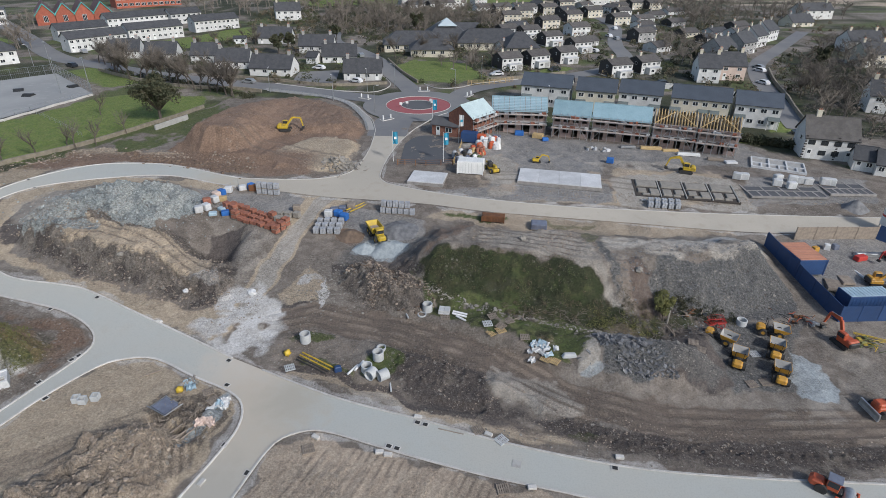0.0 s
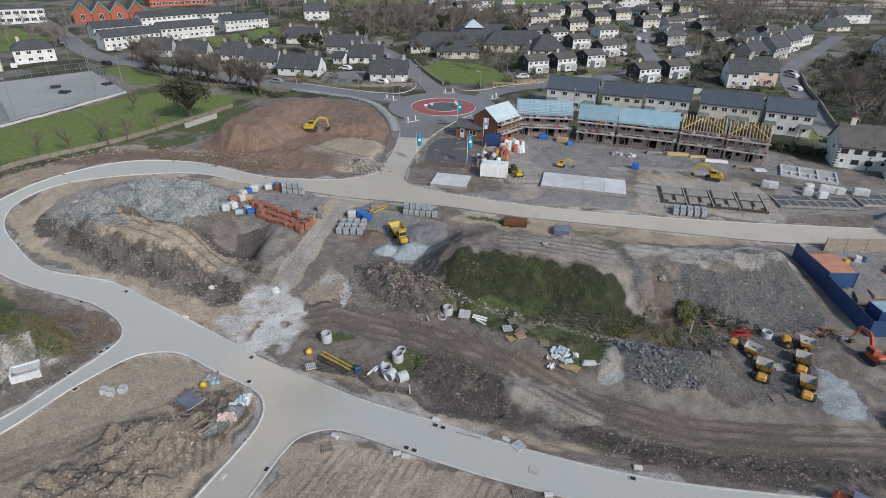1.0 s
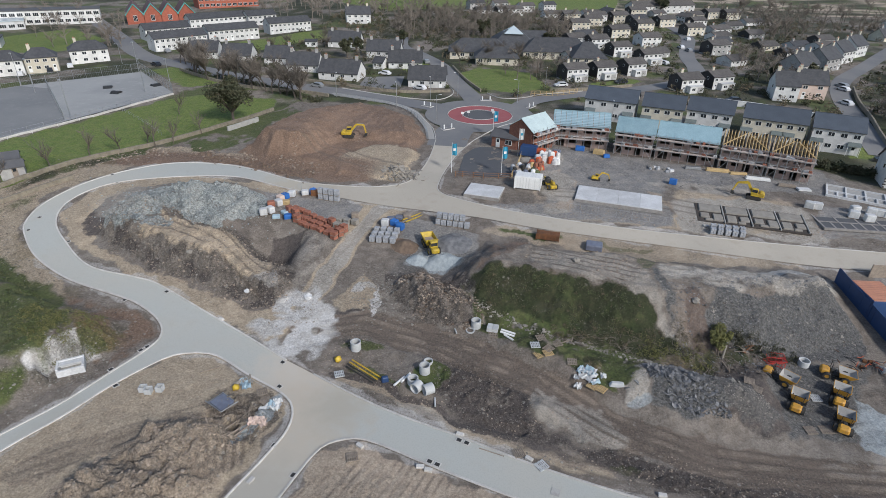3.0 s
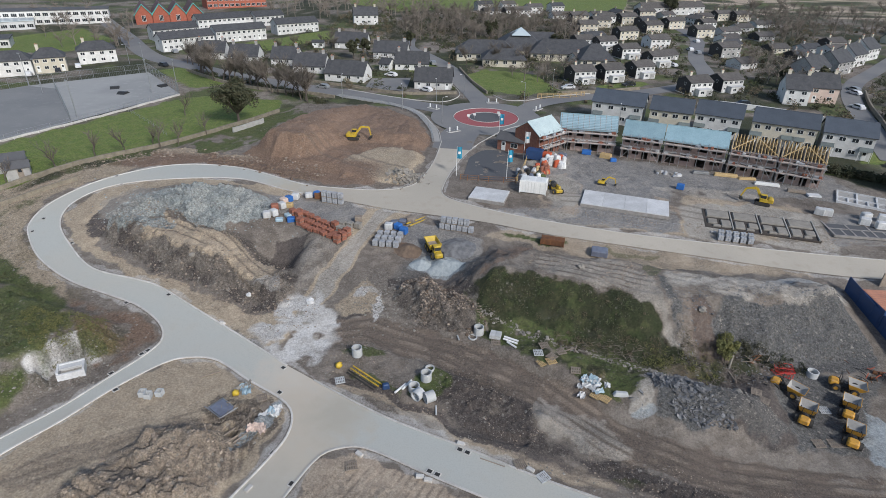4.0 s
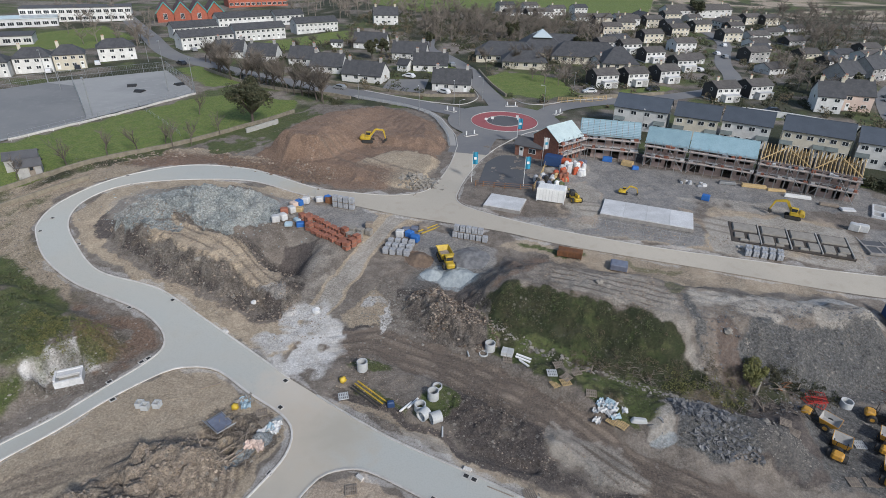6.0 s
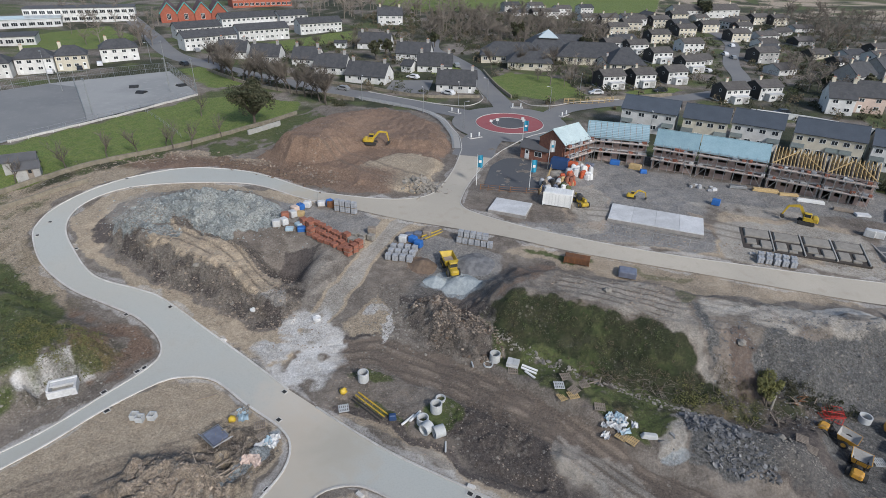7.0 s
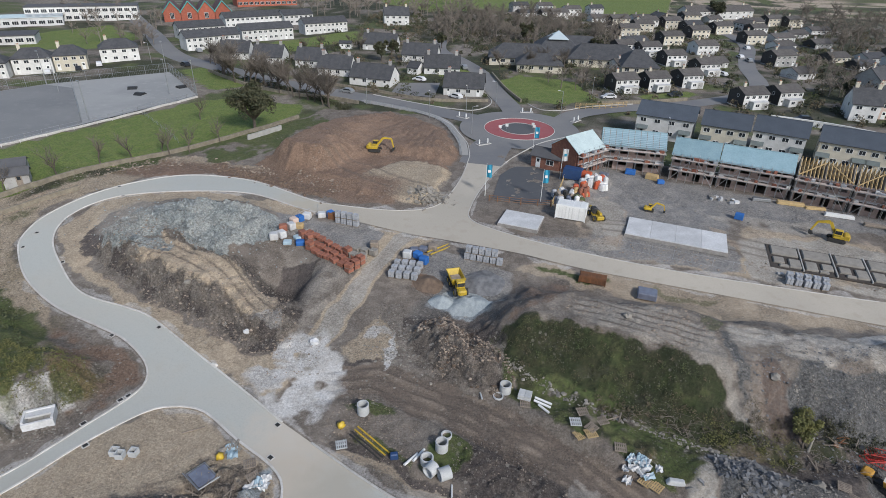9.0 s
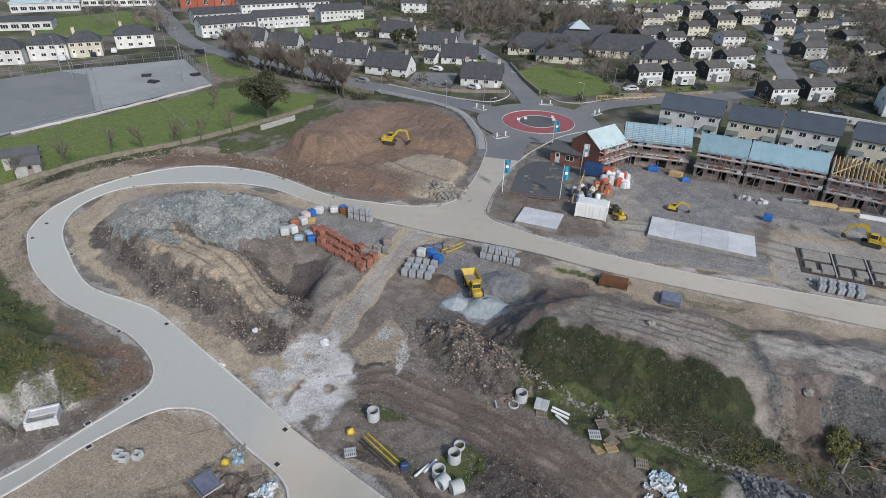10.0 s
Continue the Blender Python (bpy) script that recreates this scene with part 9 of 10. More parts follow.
def leafy(name, label, x, y, h, r, mat, seed, n=1400, size=0.28, lumps=9, trunk=True, cat="tree", group="", z=None):
    """A leaved tree or bush: stem, limbs and a crown of many small leaf clumps with gaps."""
    rr, rn = random.Random(seed), np.random.RandomState(seed)
    t = thing(name, label, cat, x, y, z, 0, group)
    balls, g = [], Geo()
    for k in range(lumps):
        a, rad = rr.uniform(0, 6.28), r * rr.uniform(0.25, 0.85)
        zz = h * rr.uniform(0.45, 0.95) if trunk else h * rr.uniform(0.2, 0.8)
        b = (rad * math.cos(a), rad * math.sin(a), zz, r * rr.uniform(0.22, 0.42))
        balls.append(b)
        if trunk:
            Geo().rod((0, 0, h * 0.25), b[:3], h * 0.016, h * 0.006, 5, caps=False).make("limb", "bark", t)
        else:
            Geo().rod((0, 0, h * 0.05), b[:3], h * 0.016, h * 0.006, 5, caps=False).make("stem", "bark", t)
    g.rod((0, 0, -0.3), (0, 0, h * 0.4), h * 0.04, h * 0.025, 7, caps=False)
    g.make("trunk", "bark", t)
    v, f = leaf_cloud(rn, balls, n, size)
    mesh_object("crown", v, f, M[mat], t)
    return t


leafy("broad_evergreen", "broad dark evergreen tree with a browning crown", -67.5, 130.0, 10.2, 5.0, "leaf_dark", 3, 8000, 0.16, 30)
leafy("overgrown_stump", "broad stump hung with olive green ivy", 29.2, 62.2, 2.5, 1.7, "leaf_olive", 5, 3600, 0.075, 14, trunk=False)
leafy("dark_tree", "dark evergreen tree beside the white terrace", 85, 377, 9, 4.5, "leaf_dark", 6, 900, 0.5, 12)
for x, y, s in ((-62, 214, 5), (-14, 270, 6), (14, 250, 5), (95, 195, 6), (86, 200, 5), (-46, 244, 5), (130, 205, 6), (-60.5, 222, 5)):
    leafy("dark_tree", "dark evergreen garden tree", x, y, s + 1, s * 0.5, "leaf_dark", int(x + 200), 700, 0.4, 9, group="dark garden trees")
stump = thing("dead_trunk", "pale broken tree trunk leaning on the bank", "tree trunk", 29.6, 60.6, None, 0)
Geo().rod((0, 0, -0.2), (0.3, 0.6, 2.4), 0.16, 0.09, 7).make("trunk", "pale_stone", stump)
Geo().rod((-0.5, 0.1, -0.2), (-0.6, 0.8, 2.0), 0.12, 0.07, 7).make("side_trunk", "bark", stump)


def undergrowth(name, label, mat, place, n, per, r, size, seed, lift=0.2, cat="scrub"):
    """Low scrub: many leaf clumps hugging the ground, one object."""
    rn = np.random.RandomState(seed)
    x, y = place(rn, n)
    z = height(x, y)
    rad = r * (0.5 + rn.rand(len(x)))
    balls = np.stack([x, y, z + rad * lift, rad], -1)
    v, f = leaf_cloud(rn, balls, len(x) * per, size)
    return tagged(mesh_object(name, v, f, M[mat]), label, cat, kind="stuff")


GREEN_FACE = [(-5, 69), (-2.5, 64.8), (4, 63), (14, 61.2), (22, 60.8), (21, 64), (17, 67.5), (10, 69), (0, 70)]


def in_gardens(x0, x1, y0, y1):
    """Places among the houses, off the roads and the kept lawns."""
    def place(r, n):
        x, y = x0 + (x1 - x0) * r.rand(n * 2), y0 + (y1 - y0) * r.rand(n * 2)
        clear = np.minimum.reduce([from_line(x, y, line)[0] - w / 2 for line, w in LANES.values()])
        ok = (clear > 1.8) & (LAWN(x, y) < 0.2) & (np.hypot(x + 7.6, y - 147.8) > 20)
        return x[ok][:n], y[ok][:n]
    return place


area = lambda pts: (lambda r, n: in_area(pts, n, r))
undergrowth("bank_scrub", "dark green gorse and bramble covering the bank", "leaf_dark", area(GREEN_FACE), 120, 60, 0.45, 0.045, 31, -0.2)
undergrowth("bank_scrub", "green bramble patches on the bank", "leaf_green", area(GREEN_FACE), 110, 60, 0.45, 0.045, 32, -0.2)
undergrowth("bank_scrub", "dry brown scrub on the bank", "leaf_dry", area(GREEN_FACE), 50, 60, 0.4, 0.045, 33, -0.2)
undergrowth("hedge_scrub", "scrub along the foot of the bank", "leaf_dry", lambda r, n: (8 + 20 * r.rand(n), 62.8 - 0.09 * np.arange(n) / n * 20 + r.randn(n) * 0.5), 90, 60, 0.4, 0.05, 34)
undergrowth("hedge_scrub", "olive scrub along the foot of the bank", "leaf_olive", lambda r, n: (19 + 9 * r.rand(n), 60.2 + r.randn(n) * 0.7), 50, 70, 0.45, 0.05, 35)
undergrowth("hedge_scrub", "dark scrub at the foot of the grey bank", "leaf_dark", lambda r, n: (30 + 10 * r.rand(n), 62.6 + 0.12 * r.rand(n) + r.randn(n) * 0.5), 60, 80, 0.55, 0.06, 36)
undergrowth("west_scrub", "brown and olive scrub on the western bank", "leaf_olive", area([(-62, 56), (-52, 57), (-50, 51), (-55, 48), (-62, 52)]), 200, 40, 0.45, 0.06, 37)
undergrowth("grass_tufts", "rough green grass on the western bank", "leaf_green", area([(-100, 30), (-60, 38), (-56.5, 48), (-56, 52), (-62, 59), (-72, 65), (-100, 72)]), 900, 26, 0.5, 0.09, 38, 0.1, "grass")
undergrowth("road_hedge", "dark hedge below the roadside trees", "leaf_dark", lambda r, n: (lambda t: (-108 + 56 * t + r.randn(n) * 0.8, 181 - 30 * t + 3.2 * np.sin(3 * t) + r.randn(n) * 0.8))(r.rand(n)), 130, 90, 0.7, 0.12, 39)
undergrowth("garden_shrubs", "dark garden shrubs and hedges between the houses", "leaf_dark", in_gardens(-100, 140, 168, 358), 900, 70, 1.2, 0.18, 40, 0.5, "shrubs")
undergrowth("garden_shrubs", "green garden shrubs between the houses", "leaf_green", in_gardens(-100, 140, 168, 358), 300, 80, 1.0, 0.16, 41, 0.5, "shrubs")
undergrowth("garden_shrubs", "dry brown garden shrubs between the houses", "leaf_dry", in_gardens(-100, 200, 160, 360), 800, 70, 1.2, 0.18, 42, 0.5, "shrubs")
undergrowth("lane_scrub", "bare brown undergrowth along the lane", "twig", area([(90, 138), (104, 172), (118, 200), (140, 228), (175, 270), (215, 270), (190, 190), (150, 130), (100, 118)]), 600, 60, 1.6, 0.16, 43, 0.4, "scrub")
undergrowth("wood_floor", "bare undergrowth of the woodland", "twig", area([(-60, 262), (-20, 250), (24, 268), (28, 320), (-10, 350), (-66, 330)]), 420, 60, 1.6, 0.17, 44, 0.4, "scrub")
undergrowth("hedge", "clipped dark hedge beside the white house garden", "leaf_dark", lambda r, n: (lambda t: (64 + 12 * t + r.randn(n) * 0.3, 124 - 6 * t + r.randn(n) * 0.5))(r.rand(n)), 160, 60, 0.8, 0.14, 45, 0.8, "hedge")


# ---- walls, fences and posts ----
def long_wall(name, label, pts, h, w, mat, cat="wall"):
    """A wall that follows the ground, one mesh, with a coping."""
    p = [Vector(q) for q in spline(pts, 1.5)]
    g = Geo()
    vs = []
    for i, q in enumerate(p):
        d = (p[min(i + 1, len(p) - 1)] - p[max(i - 1, 0)]).normalized()
        z = ground_z(q.x, q.y)
        for u, v in ((-w / 2, -0.5), (-w / 2, h - 0.12), (-w * 0.62, h - 0.12), (-w * 0.5, h), (w * 0.5, h), (w * 0.62, h - 0.12), (w / 2, h - 0.12), (w / 2, -0.5)):
            vs.append((q.x - d.y * u, q.y + d.x * u, z + v))
    k = 8
    g.add(vs, [(i * k + j, i * k + (j + 1) % k, (i + 1) * k + (j + 1) % k, (i + 1) * k + j) for i in range(len(p) - 1) for j in range(k)] + [tuple(range(k)), tuple(range((len(p) - 1) * k, len(p) * k))])
    return structure(g.make(name, mat), label, cat)


long_wall("wall_field", "old stone wall between field and site", FIELD_EDGE[:-1], 0.85, 0.4, "stone_wall")
long_wall("wall_field_pale", "pale repaired length of stone wall", [(-66.0, 123.6), (-64, 128), (-62.2, 132.4)], 1.1, 0.4, "concrete")
long_wall("wall_site_low", "low stone wall beside the bend", [(-100, 72), (-93, 80), (-88, 86.5), (-83, 93)], 0.8, 0.4, "stone_wall")
long_wall("wall_court", "low pale wall along the court", [(-113.5, 106.5), (-104, 129), (-96.0, 152.2)], 0.5, 0.3, "kerb")
long_wall("wall_main_road", "stone wall beside the main road", [(-52, 158.2), (-60, 160.5), (-74, 162), (-92, 169), (-110, 181)], 0.9, 0.4, "stone_wall")
long_wall("wall_bungalows", "low wall before the bungalows", [(-18, 170), (-34, 166.5), (-48, 170.5), (-66, 175.5), (-86, 183)], 0.8, 0.3, "stone_wall")
long_wall("wall_terrace", "garden wall beside the estate street", [(12, 176), (26, 181), (38, 187.5)], 1.0, 0.3, "stone_wall")
long_wall("wall_lane", "stone wall beside the lane", [(86, 130), (91, 146), (96.5, 162), (102, 180), (109, 198)], 1.1, 0.4, "stone_wall")
long_wall("wall_care_home", "stone wall round the care home lawn", [(-9, 172), (-15, 186), (-21, 204)], 0.9, 0.35, "stone_wall")
long_wall("wall_pale_long", "long pale garden wall behind the terrace", [(56, 172), (70, 168), (82, 160)], 1.6, 0.4, "white_render")


def post_fence(label, pts, h, step, post_mat, rails, rail_mat, name="fence", r=0.06, wires=0.0):
    t = thing(name, label, "fence", pts[0][0], pts[0][1], 0.0, 0)
    ox, oy = pts[0]
    p = spline(pts, step)
    zs = [ground_z(a, b) for a, b in p]
    for (a, b), z in zip(p, zs):
        Geo().rod((a - ox, b - oy, z - 0.2), (a - ox, b - oy, z + h), r, n=5).make("post", post_mat, t)
    for i in range(len(p) - 1):
        for f in rails:
            Geo().rod((p[i][0] - ox, p[i][1] - oy, zs[i] + h * f), (p[i + 1][0] - ox, p[i + 1][1] - oy, zs[i + 1] + h * f), r * 0.55, n=4).make("rail", rail_mat, t)
        if wires:
            g = Geo()
            n = int(step / wires)
            for k in range(1, n):
                f = k / n
                a, b, z = p[i][0] + (p[i + 1][0] - p[i][0]) * f - ox, p[i][1] + (p[i + 1][1] - p[i][1]) * f - oy, zs[i] + (zs[i + 1] - zs[i]) * f
                g.rod((a, b, z), (a, b, z + h), 0.012, n=3, caps=False)
            m = g.make("wire_mesh", rail_mat, t)
            m["kind"] = "stuff"
    return t


post_fence("tall galvanised mesh fence round the sports court", [(-96.5, 153), (-108, 164), (-120.5, 176)], 3.2, 3.0, "steel", (0.02, 0.5, 1.0), "steel", wires=0.35)
post_fence("tall galvanised mesh fence along the court road side", [(-120.5, 176), (-132, 165), (-144, 152.5), (-150, 142)], 3.0, 3.2, "steel", (0.02, 0.5, 1.0), "steel", wires=0.35)
post_fence("galvanised mesh fence dividing the court", [(-108.2, 124), (-121, 137.5), (-134, 151)], 3.0, 3.2, "steel", (0.02, 0.5, 1.0), "steel", wires=0.35)
post_fence("galvanised fence along the green", [(-113.7, 107.0), (-105, 129), (-97, 152)], 1.4, 3.2, "steel", (0.5, 1.0), "steel")
post_fence("thin wire fence across the green", [(-99.6, 134), (-89, 126), (-79.4, 118)], 1.0, 2.6, "steel", (0.5, 1.0), "steel", r=0.035)
post_fence("dark steel guard rail beside the new road", [(-18.2, 126), (-20.2, 134), (-23.2, 141), (-27, 147.6), (-33, 152.8), (-40, 156), (-50, 159)], 1.0, 2.0, "steel", (0.35, 0.7, 1.0), "steel")
post_fence("timber knee rail fence round the parking area", [(-9.6, 104.6), (-4, 104.6), (1.2, 104.8)], 1.2, 1.8, "fence_wood", (0.25, 0.6, 0.95), "fence_wood", r=0.08)
post_fence("new timber fence between parking area and store", [(1.4, 104.8), (3.0, 114), (3.6, 121)], 1.3, 1.8, "timber", (0.25, 0.6, 0.95), "timber", r=0.08)
post_fence("temporary wire fence round the materials yard", [(-43, 84), (-40.5, 88.5), (-37.5, 94)], 1.6, 2.0, "steel", (0.1, 1.0), "steel", r=0.03)
post_fence("temporary wire fence beside the long slab", [(12.0, 93.4), (20, 92.2), (30, 90.6)], 1.5, 2.4, "steel", (0.1, 1.0), "steel", r=0.03)
post_fence("leaning post and wire fence on the western bank", [(-66, 40), (-68, 48), (-72, 56), (-82, 62)], 1.0, 2.5, "old_timber", (0.5, 0.95), "old_timber", r=0.04)
post_fence("orange-brown timber garden fence", [(6, 170), (14, 172), (20, 176)], 1.5, 1.6, "timber", (0.2, 0.5, 0.8, 1.0), "timber", r=0.09)
post_fence("white sight rail on the court edge", [(-112.4, 106.2), (-103.4, 128)], 0.6, 4.0, "white_paint", (1.0,), "white_paint", r=0.05)


def street_lamp(x, y, yaw, h=6.5):
    t = thing("street_lamp", "slim grey street lamp column", "street lamp", x, y, None, yaw, "street lamps")
    Geo().rod((0, 0, 0), (0, 0, h), 0.09, 0.05, 8).make("column", "steel", t)
    Geo().rod((0, 0, h), (0, 0.9, h + 0.15), 0.04, n=6).make("arm", "steel", t)
    Geo().box(0, 1.05, h + 0.1, 0.25, 0.6, 0.12, chamfer=0.04).make("lantern", "pale_concrete", t)


for x, y, yaw in ((-49.7, 158.6, 0), (-30.5, 150.6, 20), (-22.7, 160.6, 180), (2.1, 161.4, 90), (-15.4, 166.2, 90), (-84, 171, 0), (-133.9, 186.0, 160), (10.5, 179.5, 180), (25.5, 142.6, 0), (-18.3, 141.0, -60)):
    street_lamp(x, y, yaw)
for x, y in ((-104.8, 152.6), (-108.2, 126.2), (-133.9, 145.9), (-97.3, 153.8), (-121, 175.4), (-143.5, 152.2)):
    t = thing("floodlight_mast", "tall grey floodlight mast beside the court", "mast", x, y, None, 0, "floodlight masts")
    Geo().rod((0, 0, 0), (0, 0, 9.5), 0.12, 0.06, 8).make("mast", "steel", t)
    Geo().box(0, -0.2, 9.4, 0.7, 0.3, 0.35, chamfer=0.05).make("floodlight", "steel", t)


def flag(x, y, mat, seed):
    t = thing("flagpole", "flagpole with a %s banner" % ("bright blue" if mat == "flag_blue" else "white"), "flag", x, y, None, 10, "flags at the entrance")
    Geo().rod((0, 0, 0), (0, 0, 6.2), 0.06, 0.035, 8).make("pole", "white_paint", t)
    n = 8
    vs = [(0.06 + 0.95 * i / n, 0.12 * math.sin(i * 0.9 + seed + j * 0.3), 3.6 + 2.4 * j / n) for j in range(n + 1) for i in range(n + 1)]
    vs += [(a, b + 0.02, c) for a, b, c in vs]
    q = (n + 1) ** 2
    fs = []
    for j in range(n):
        for i in range(n):
            a = j * (n + 1) + i
            fs += [(a, a + 1, a + n + 2, a + n + 1), (q + a + n + 1, q + a + n + 2, q + a + 1, q + a)]
    ban = mesh_object("banner", vs, fs, M[mat], t)
    Geo().box(0.5, -0.16, 4.6, 0.5, 0.03, 0.5).make("emblem", "white_paint" if mat == "flag_blue" else "flag_blue", ban)


for x, y, mat, s in ((-10.6, 106.6, "flag_blue", 0), (-0.6, 106.6, "flag_blue", 1), (2.6, 117.6, "white_plastic", 2), (-3.4, 130.6, "flag_blue", 3)):
    flag(x, y, mat, s)


# ---- cars ----
def car(x, y, yaw, paint, van=False):
    t = thing("van" if van else "car", "%s %s parked beside the houses" % ({"car_white": "white", "car_dark": "dark", "car_silver": "silver", "red": "red"}[paint], "van" if van else "car"), "van" if van else "car", x, y, None, yaw, "parked cars")
    l, h = (4.9, 2.1) if van else (4.2, 1.42)
    pr = [(-l / 2, 0.35), (l / 2, 0.35), (l / 2, 0.75), (l / 2 - 0.9, 0.9), (l / 2 - 1.5, h), (-l / 2 + (0.2 if van else 0.8), h), (-l / 2, 0.95)]
    b = Geo().prism(pr[:4] + pr[6:], -0.85, 0.85).make("body", paint, t)
    Geo().prism([(l / 2 - 0.95, 0.9), (l / 2 - 1.55, h), (-l / 2 + (0.2 if van else 0.8), h), (-l / 2 + 0.1, 0.93)], -0.75, 0.75).make("cabin", paint, b)
    Geo().prism([(l / 2 - 1.2, 0.95), (l / 2 - 1.62, h - 0.08), (-l / 2 + (0.6 if van else 0.9), h - 0.08), (-l / 2 + 0.5, 0.95)], -0.77, 0.77).make("window_band", "glass", b)
    for sx in (-1, 1):
        for wy in (-l * 0.3, l * 0.3):
            wheel(t, sx * 0.8, wy, 0.32, 0.2, "steel")


for x, y, yaw, p in ((-121.6, 186.2, 60, "car_dark"), (-154.2, 164.7, 35, "car_white"), (-150.0, 172.1, 40, "car_dark"), (-147.0, 177.7, 40, "car_white"), (-58.9, 168.7, 75, "car_silver"), (-31.2, 209.9, 20, "car_silver"), (15.5, 183.3, 110, "car_white"), (35.3, 192.3, 110, "car_dark"), (55.9, 225.9, 30, "car_white"), (64.9, 174.8, 100, "car_dark"), (82.5, 128.2, 80, "car_dark"), (97.5, 178, 20, "car_white"), (105, 196, 25, "car_white"), (107, 201, 25, "car_silver"),
                     (70.5, 262, 10, "car_white"), (72, 255, 8, "car_silver"), (78.5, 284, 5, "car_white"), (66, 330, 60, "car_white"), (-130, 208, 45, "car_silver"), (84, 268, 10, "car_dark"), (110, 300, 60, "car_white"), (48, 240, 20, "car_white"), (-42, 188, 70, "car_white"), (-27.5, 171.5, 60, "car_white")):
    car(x, y, yaw, p)


# ---- store behind the parking area, timber and loose goods on the plots ----
for x, y, mat, l, w, h, lab, nm in ((4.9, 117.2, "blue", 3.6, 2.0, 2.0, "dark blue steel storage box", "storage_box"), (7.2, 116.8, "orange", 2.4, 1.4, 1.2, "orange plastic barrier stack", "barrier_stack"), (16.4, 124.0, "bright_blue", 2.0, 1.2, 0.9, "bright blue lidded bin", "bin"), (21.8, 120.6, "bright_blue", 1.3, 0.9, 0.7, "bright blue tub", "tub"), (32.9, 107.6, "bright_blue", 1.4, 1.0, 1.0, "bright blue generator", "generator"), (20.4, 122.6, "timber", 2.4, 1.4, 0.9, "new timber pack", "timber_pack"),
                                    (43.8, 116.2, "timber", 4.6, 1.1, 0.5, "long new timber pack on the yard", "timber_pack"), (47.6, 115.2, "timber", 3.4, 0.8, 0.4, "new timber pack on the yard", "timber_pack"), (50.6, 112.8, "white_paint", 4.6, 0.9, 0.5, "long white wrapped bundle", "bundle"), (55.0, 110.0, "old_timber", 3.2, 1.0, 0.4, "weathered timber stack", "timber_load"), (57.6, 108.6, "pale_concrete", 2.4, 1.4, 0.3, "pale slab stack", "slab_load"), (39.0, 116.8, "steel", 3.2, 1.0, 0.5, "scaffold tube stack", "tube_load"), (11.0, 120.6, "tarp", 1.8, 1.0, 0.6, "dark sheeted load", "sheeted_load")):
    t = thing(nm, lab + " on the building plots", nm.replace("_", " "), x, y, None, rng.uniform(-25, 5))
    Geo().box(0, 0, 0.1, l, w, h, 0, 0.95, 0.05).make("load", mat, t)
    for k in (-0.3, 0.3):
        Geo().box(k * l, 0, 0, 0.12, w, 0.1).make("bearer", "old_timber", t)
STORE = ((34, (1.6, 6.8), (106.0, 111.0), ("grey_wrap", "white_plastic", "tarp", "leaf_green", "white_paint", "old_timber", "rubber"), (0.7, 1.4)),
         (20, (5.0, 7.8), (110.2, 113.6), ("orange", "orange_brick", "orange_brick", "white_plastic", "timber"), (0.7, 1.5)),
         (26, (6.6, 11.0), (113.8, 117.2), ("white_paint", "white_plastic", "white_paint", "white_plastic", "orange"), (0.9, 1.6)))
TONE = {"white_plastic": "white", "white_paint": "white", "grey_wrap": "grey", "leaf_green": "green", "timber": "tan", "tarp": "dark", "old_timber": "brown", "rubber": "black", "orange": "orange", "orange_brick": "brick red"}
for n, xr, yr, mats, sz in STORE:
    for k in range(n):
        mat, x, y = rng.choice(mats), rng.uniform(*xr), rng.uniform(*yr)
        ob = Geo().box(0, 0, 0, rng.uniform(*sz), rng.uniform(0.7, 1.1), rng.uniform(0.6, 1.7), rng.uniform(0, 90), rng.uniform(0.75, 0.98), 0.2).make("bulk_bag", mat)
        ob.location = (x, y, ground_z(x, y))
        tagged(ob, "%s filled bulk bag or crate in the store" % TONE[mat], "bulk bag", "goods in the store")
for k in range(14):
    x, y = 30 + rng.uniform(0, 6), 115.8 - 0.1 * k + rng.uniform(-0.5, 0.5)
    ob = Geo().box(0, 0, 0, rng.uniform(0.6, 1.2), rng.uniform(0.4, 0.8), rng.uniform(0.3, 0.6), rng.uniform(0, 90), 0.95, 0.04).make("lintel", rng.choice(["pale_concrete", "pale_stone", "grey_wrap"]))
    ob.location = (x, y, ground_z(x, y))
    tagged(ob, "small pale stack of lintels and blocks", "block stack", "stacks on the yard")
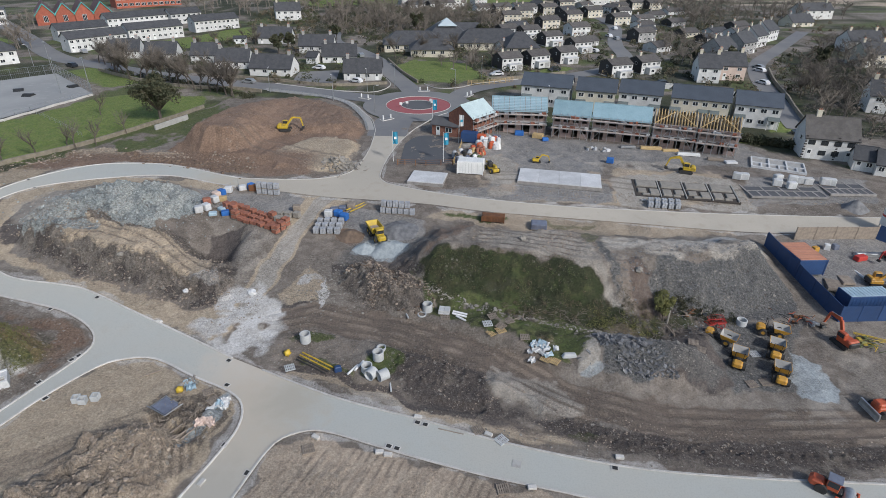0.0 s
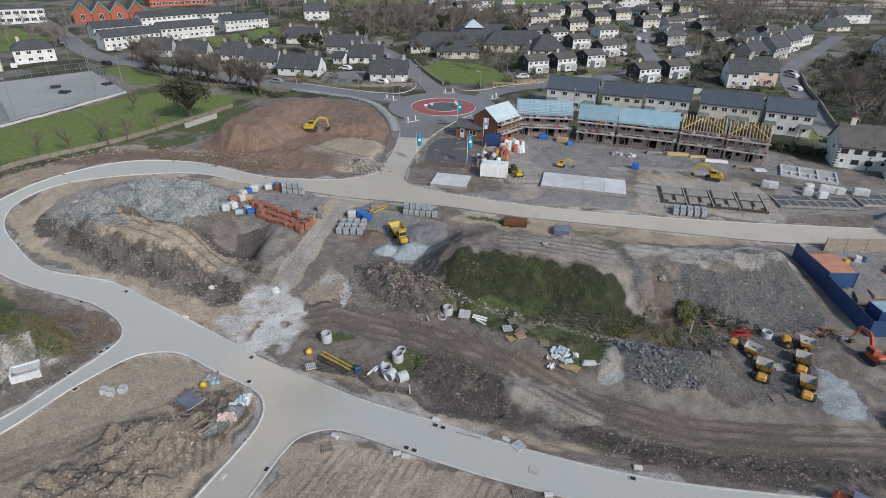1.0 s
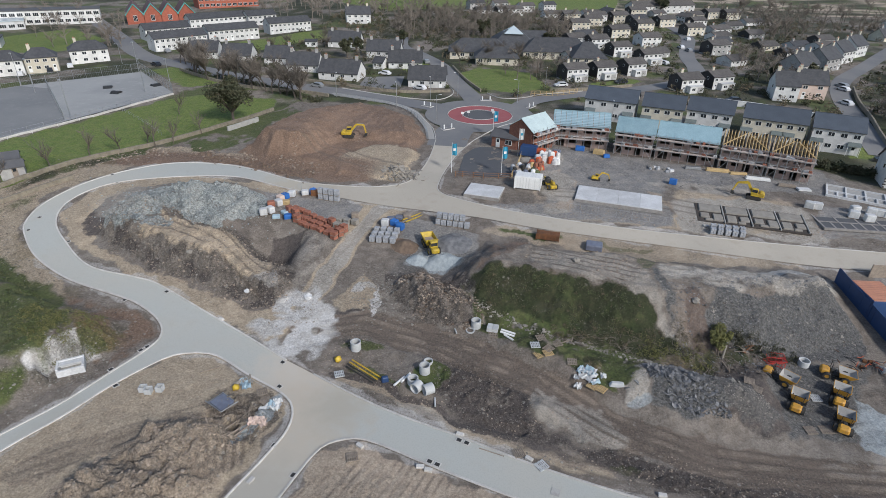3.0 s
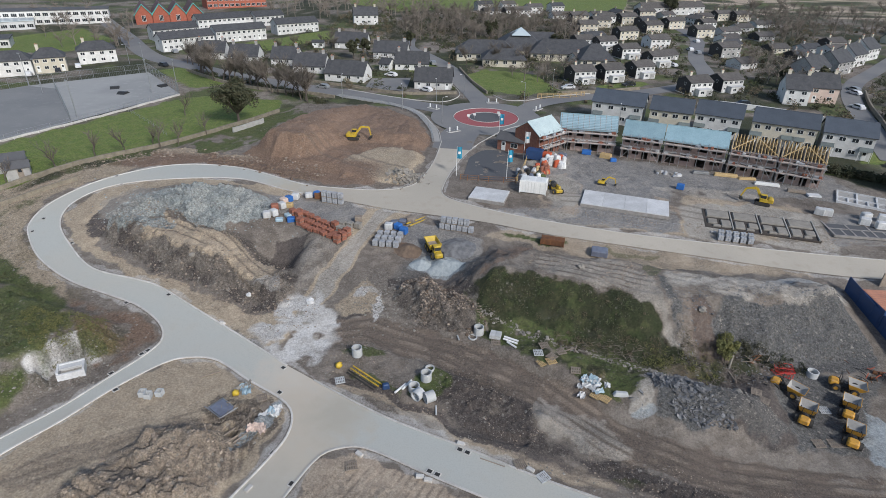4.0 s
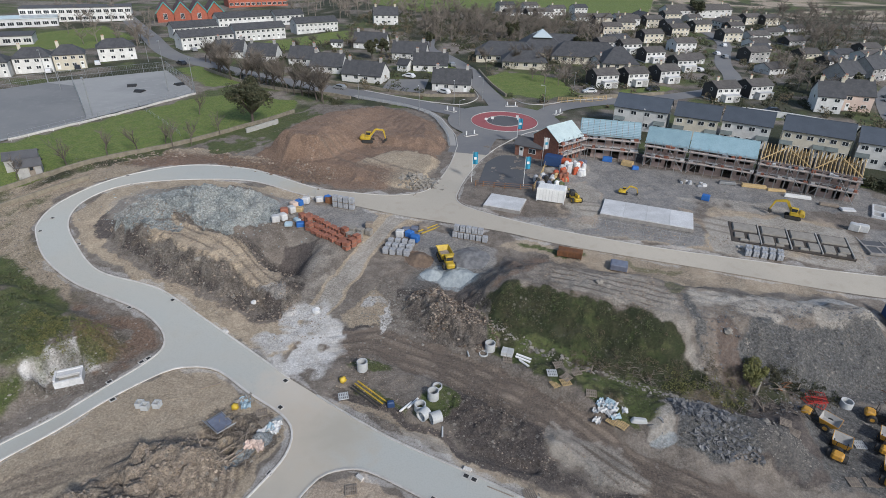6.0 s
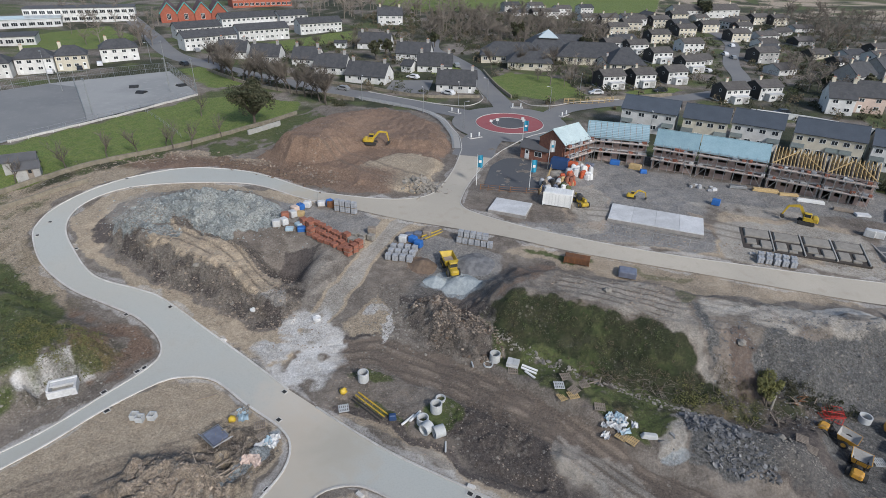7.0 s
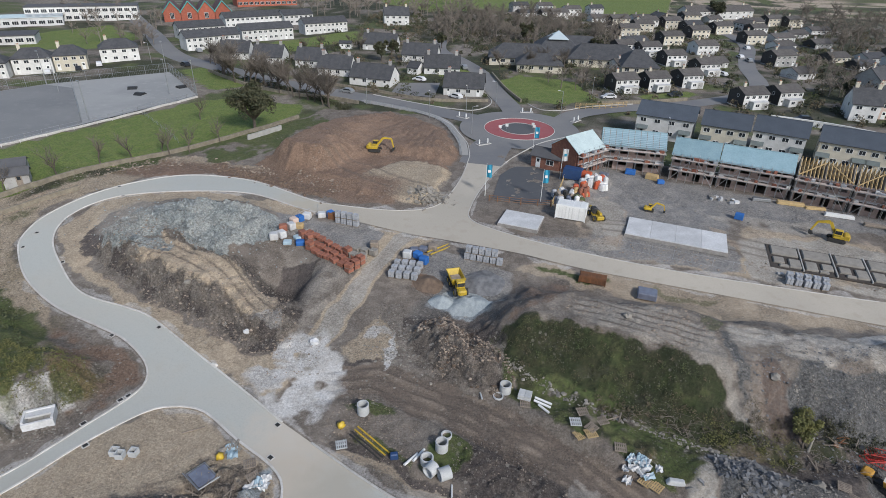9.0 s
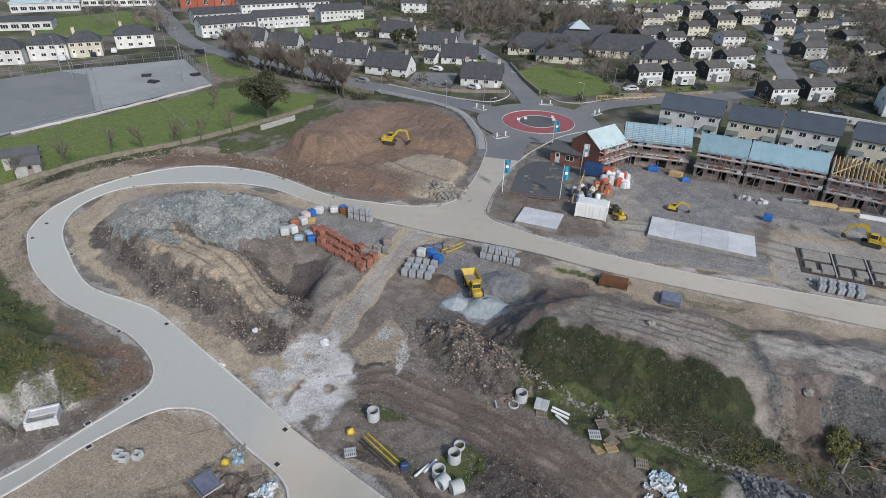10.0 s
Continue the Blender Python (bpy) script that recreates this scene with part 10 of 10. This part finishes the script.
for x, y in ((55.2, 100.4), (56.4, 100.2), (61.5, 97.8), (62.6, 99.8), (65.2, 99.4), (66.4, 99.0), (67.6, 98.6), (63.6, 96.8), (70.8, 98.6), (71.8, 98.4)):
    pack("white plastic-wrapped insulation pack on the footings", "insulation_pack", "white_plastic", x, y, rng.uniform(-30, 20), 1.6, 1.1, 1.2, wrap="white_plastic", group="insulation packs")
# roundabout furniture
for x, y in ((-12.0, 145), (-10.5, 146.4), (-4.4, 149.2), (-4.0, 147.4)):
    t = thing("road_sign", "blue and white arrow sign on the roundabout", "sign", x, y, None, 0, "roundabout signs")
    Geo().rod((0, 0, 0), (0, 0, 1.5), 0.04).make("post", "steel", t)
    Geo().box(0, -0.05, 0.9, 0.7, 0.05, 0.6).make("plate", "white_paint", t)
for x, y, yaw in ((-14.6, 134.5, 40), (-22.5, 153.5, -30), (-6.8, 162.5, 10), (6.0, 158.0, 60)):
    t = thing("traffic_island", "kerbed traffic island with white bollards", "traffic island", x, y, float(base_height(np.array([x]), np.array([y]))[0]) + 0.04, yaw, "traffic islands")
    Geo().box(0, 0, 0, 3.4, 1.5, 0.15, chamfer=0.05).make("island", "kerb", t)
    Geo().box(0, 0, 0.152, 3.0, 1.1, 0.02).make("surface", "asphalt", t)
    for k in (-1.1, 1.1):
        Geo().box(k, 0, 0.17, 0.3, 0.3, 1.0, chamfer=0.06).make("bollard", "white_paint", t)
# sheds beside the green
for x, y, yaw, w, d in ((-99.4, 95.4, 40, 5.5, 4.2), (-95.2, 92.6, 40, 4.0, 3.0)):
    s_ = thing("shed", "grey felted shed beside the green", "shed", x, y, None, yaw, "sheds")
    wall_body(s_, w, d, 2.1, 2.9, "grey_render")
    gable_roof(s_, w, d, 2.1, 2.9, "asphalt_roof", 0.25)
    door(s_, 0.4, -d / 2, 0.05, mat="old_timber")
for k in range(3):
    t = thing("skate_ramp", "dark steel ramp on the court", "ramp", (-112, -118, -106)[k], (150, 155, 160)[k], None, 30 * k, "court ramps")
    Geo().prism([(-1.6, 0.22), (1.6, 0.22), (0.4, 0.9), (-0.4, 0.9)], -1.2, 1.2).make("ramp", "dark_steel", t)
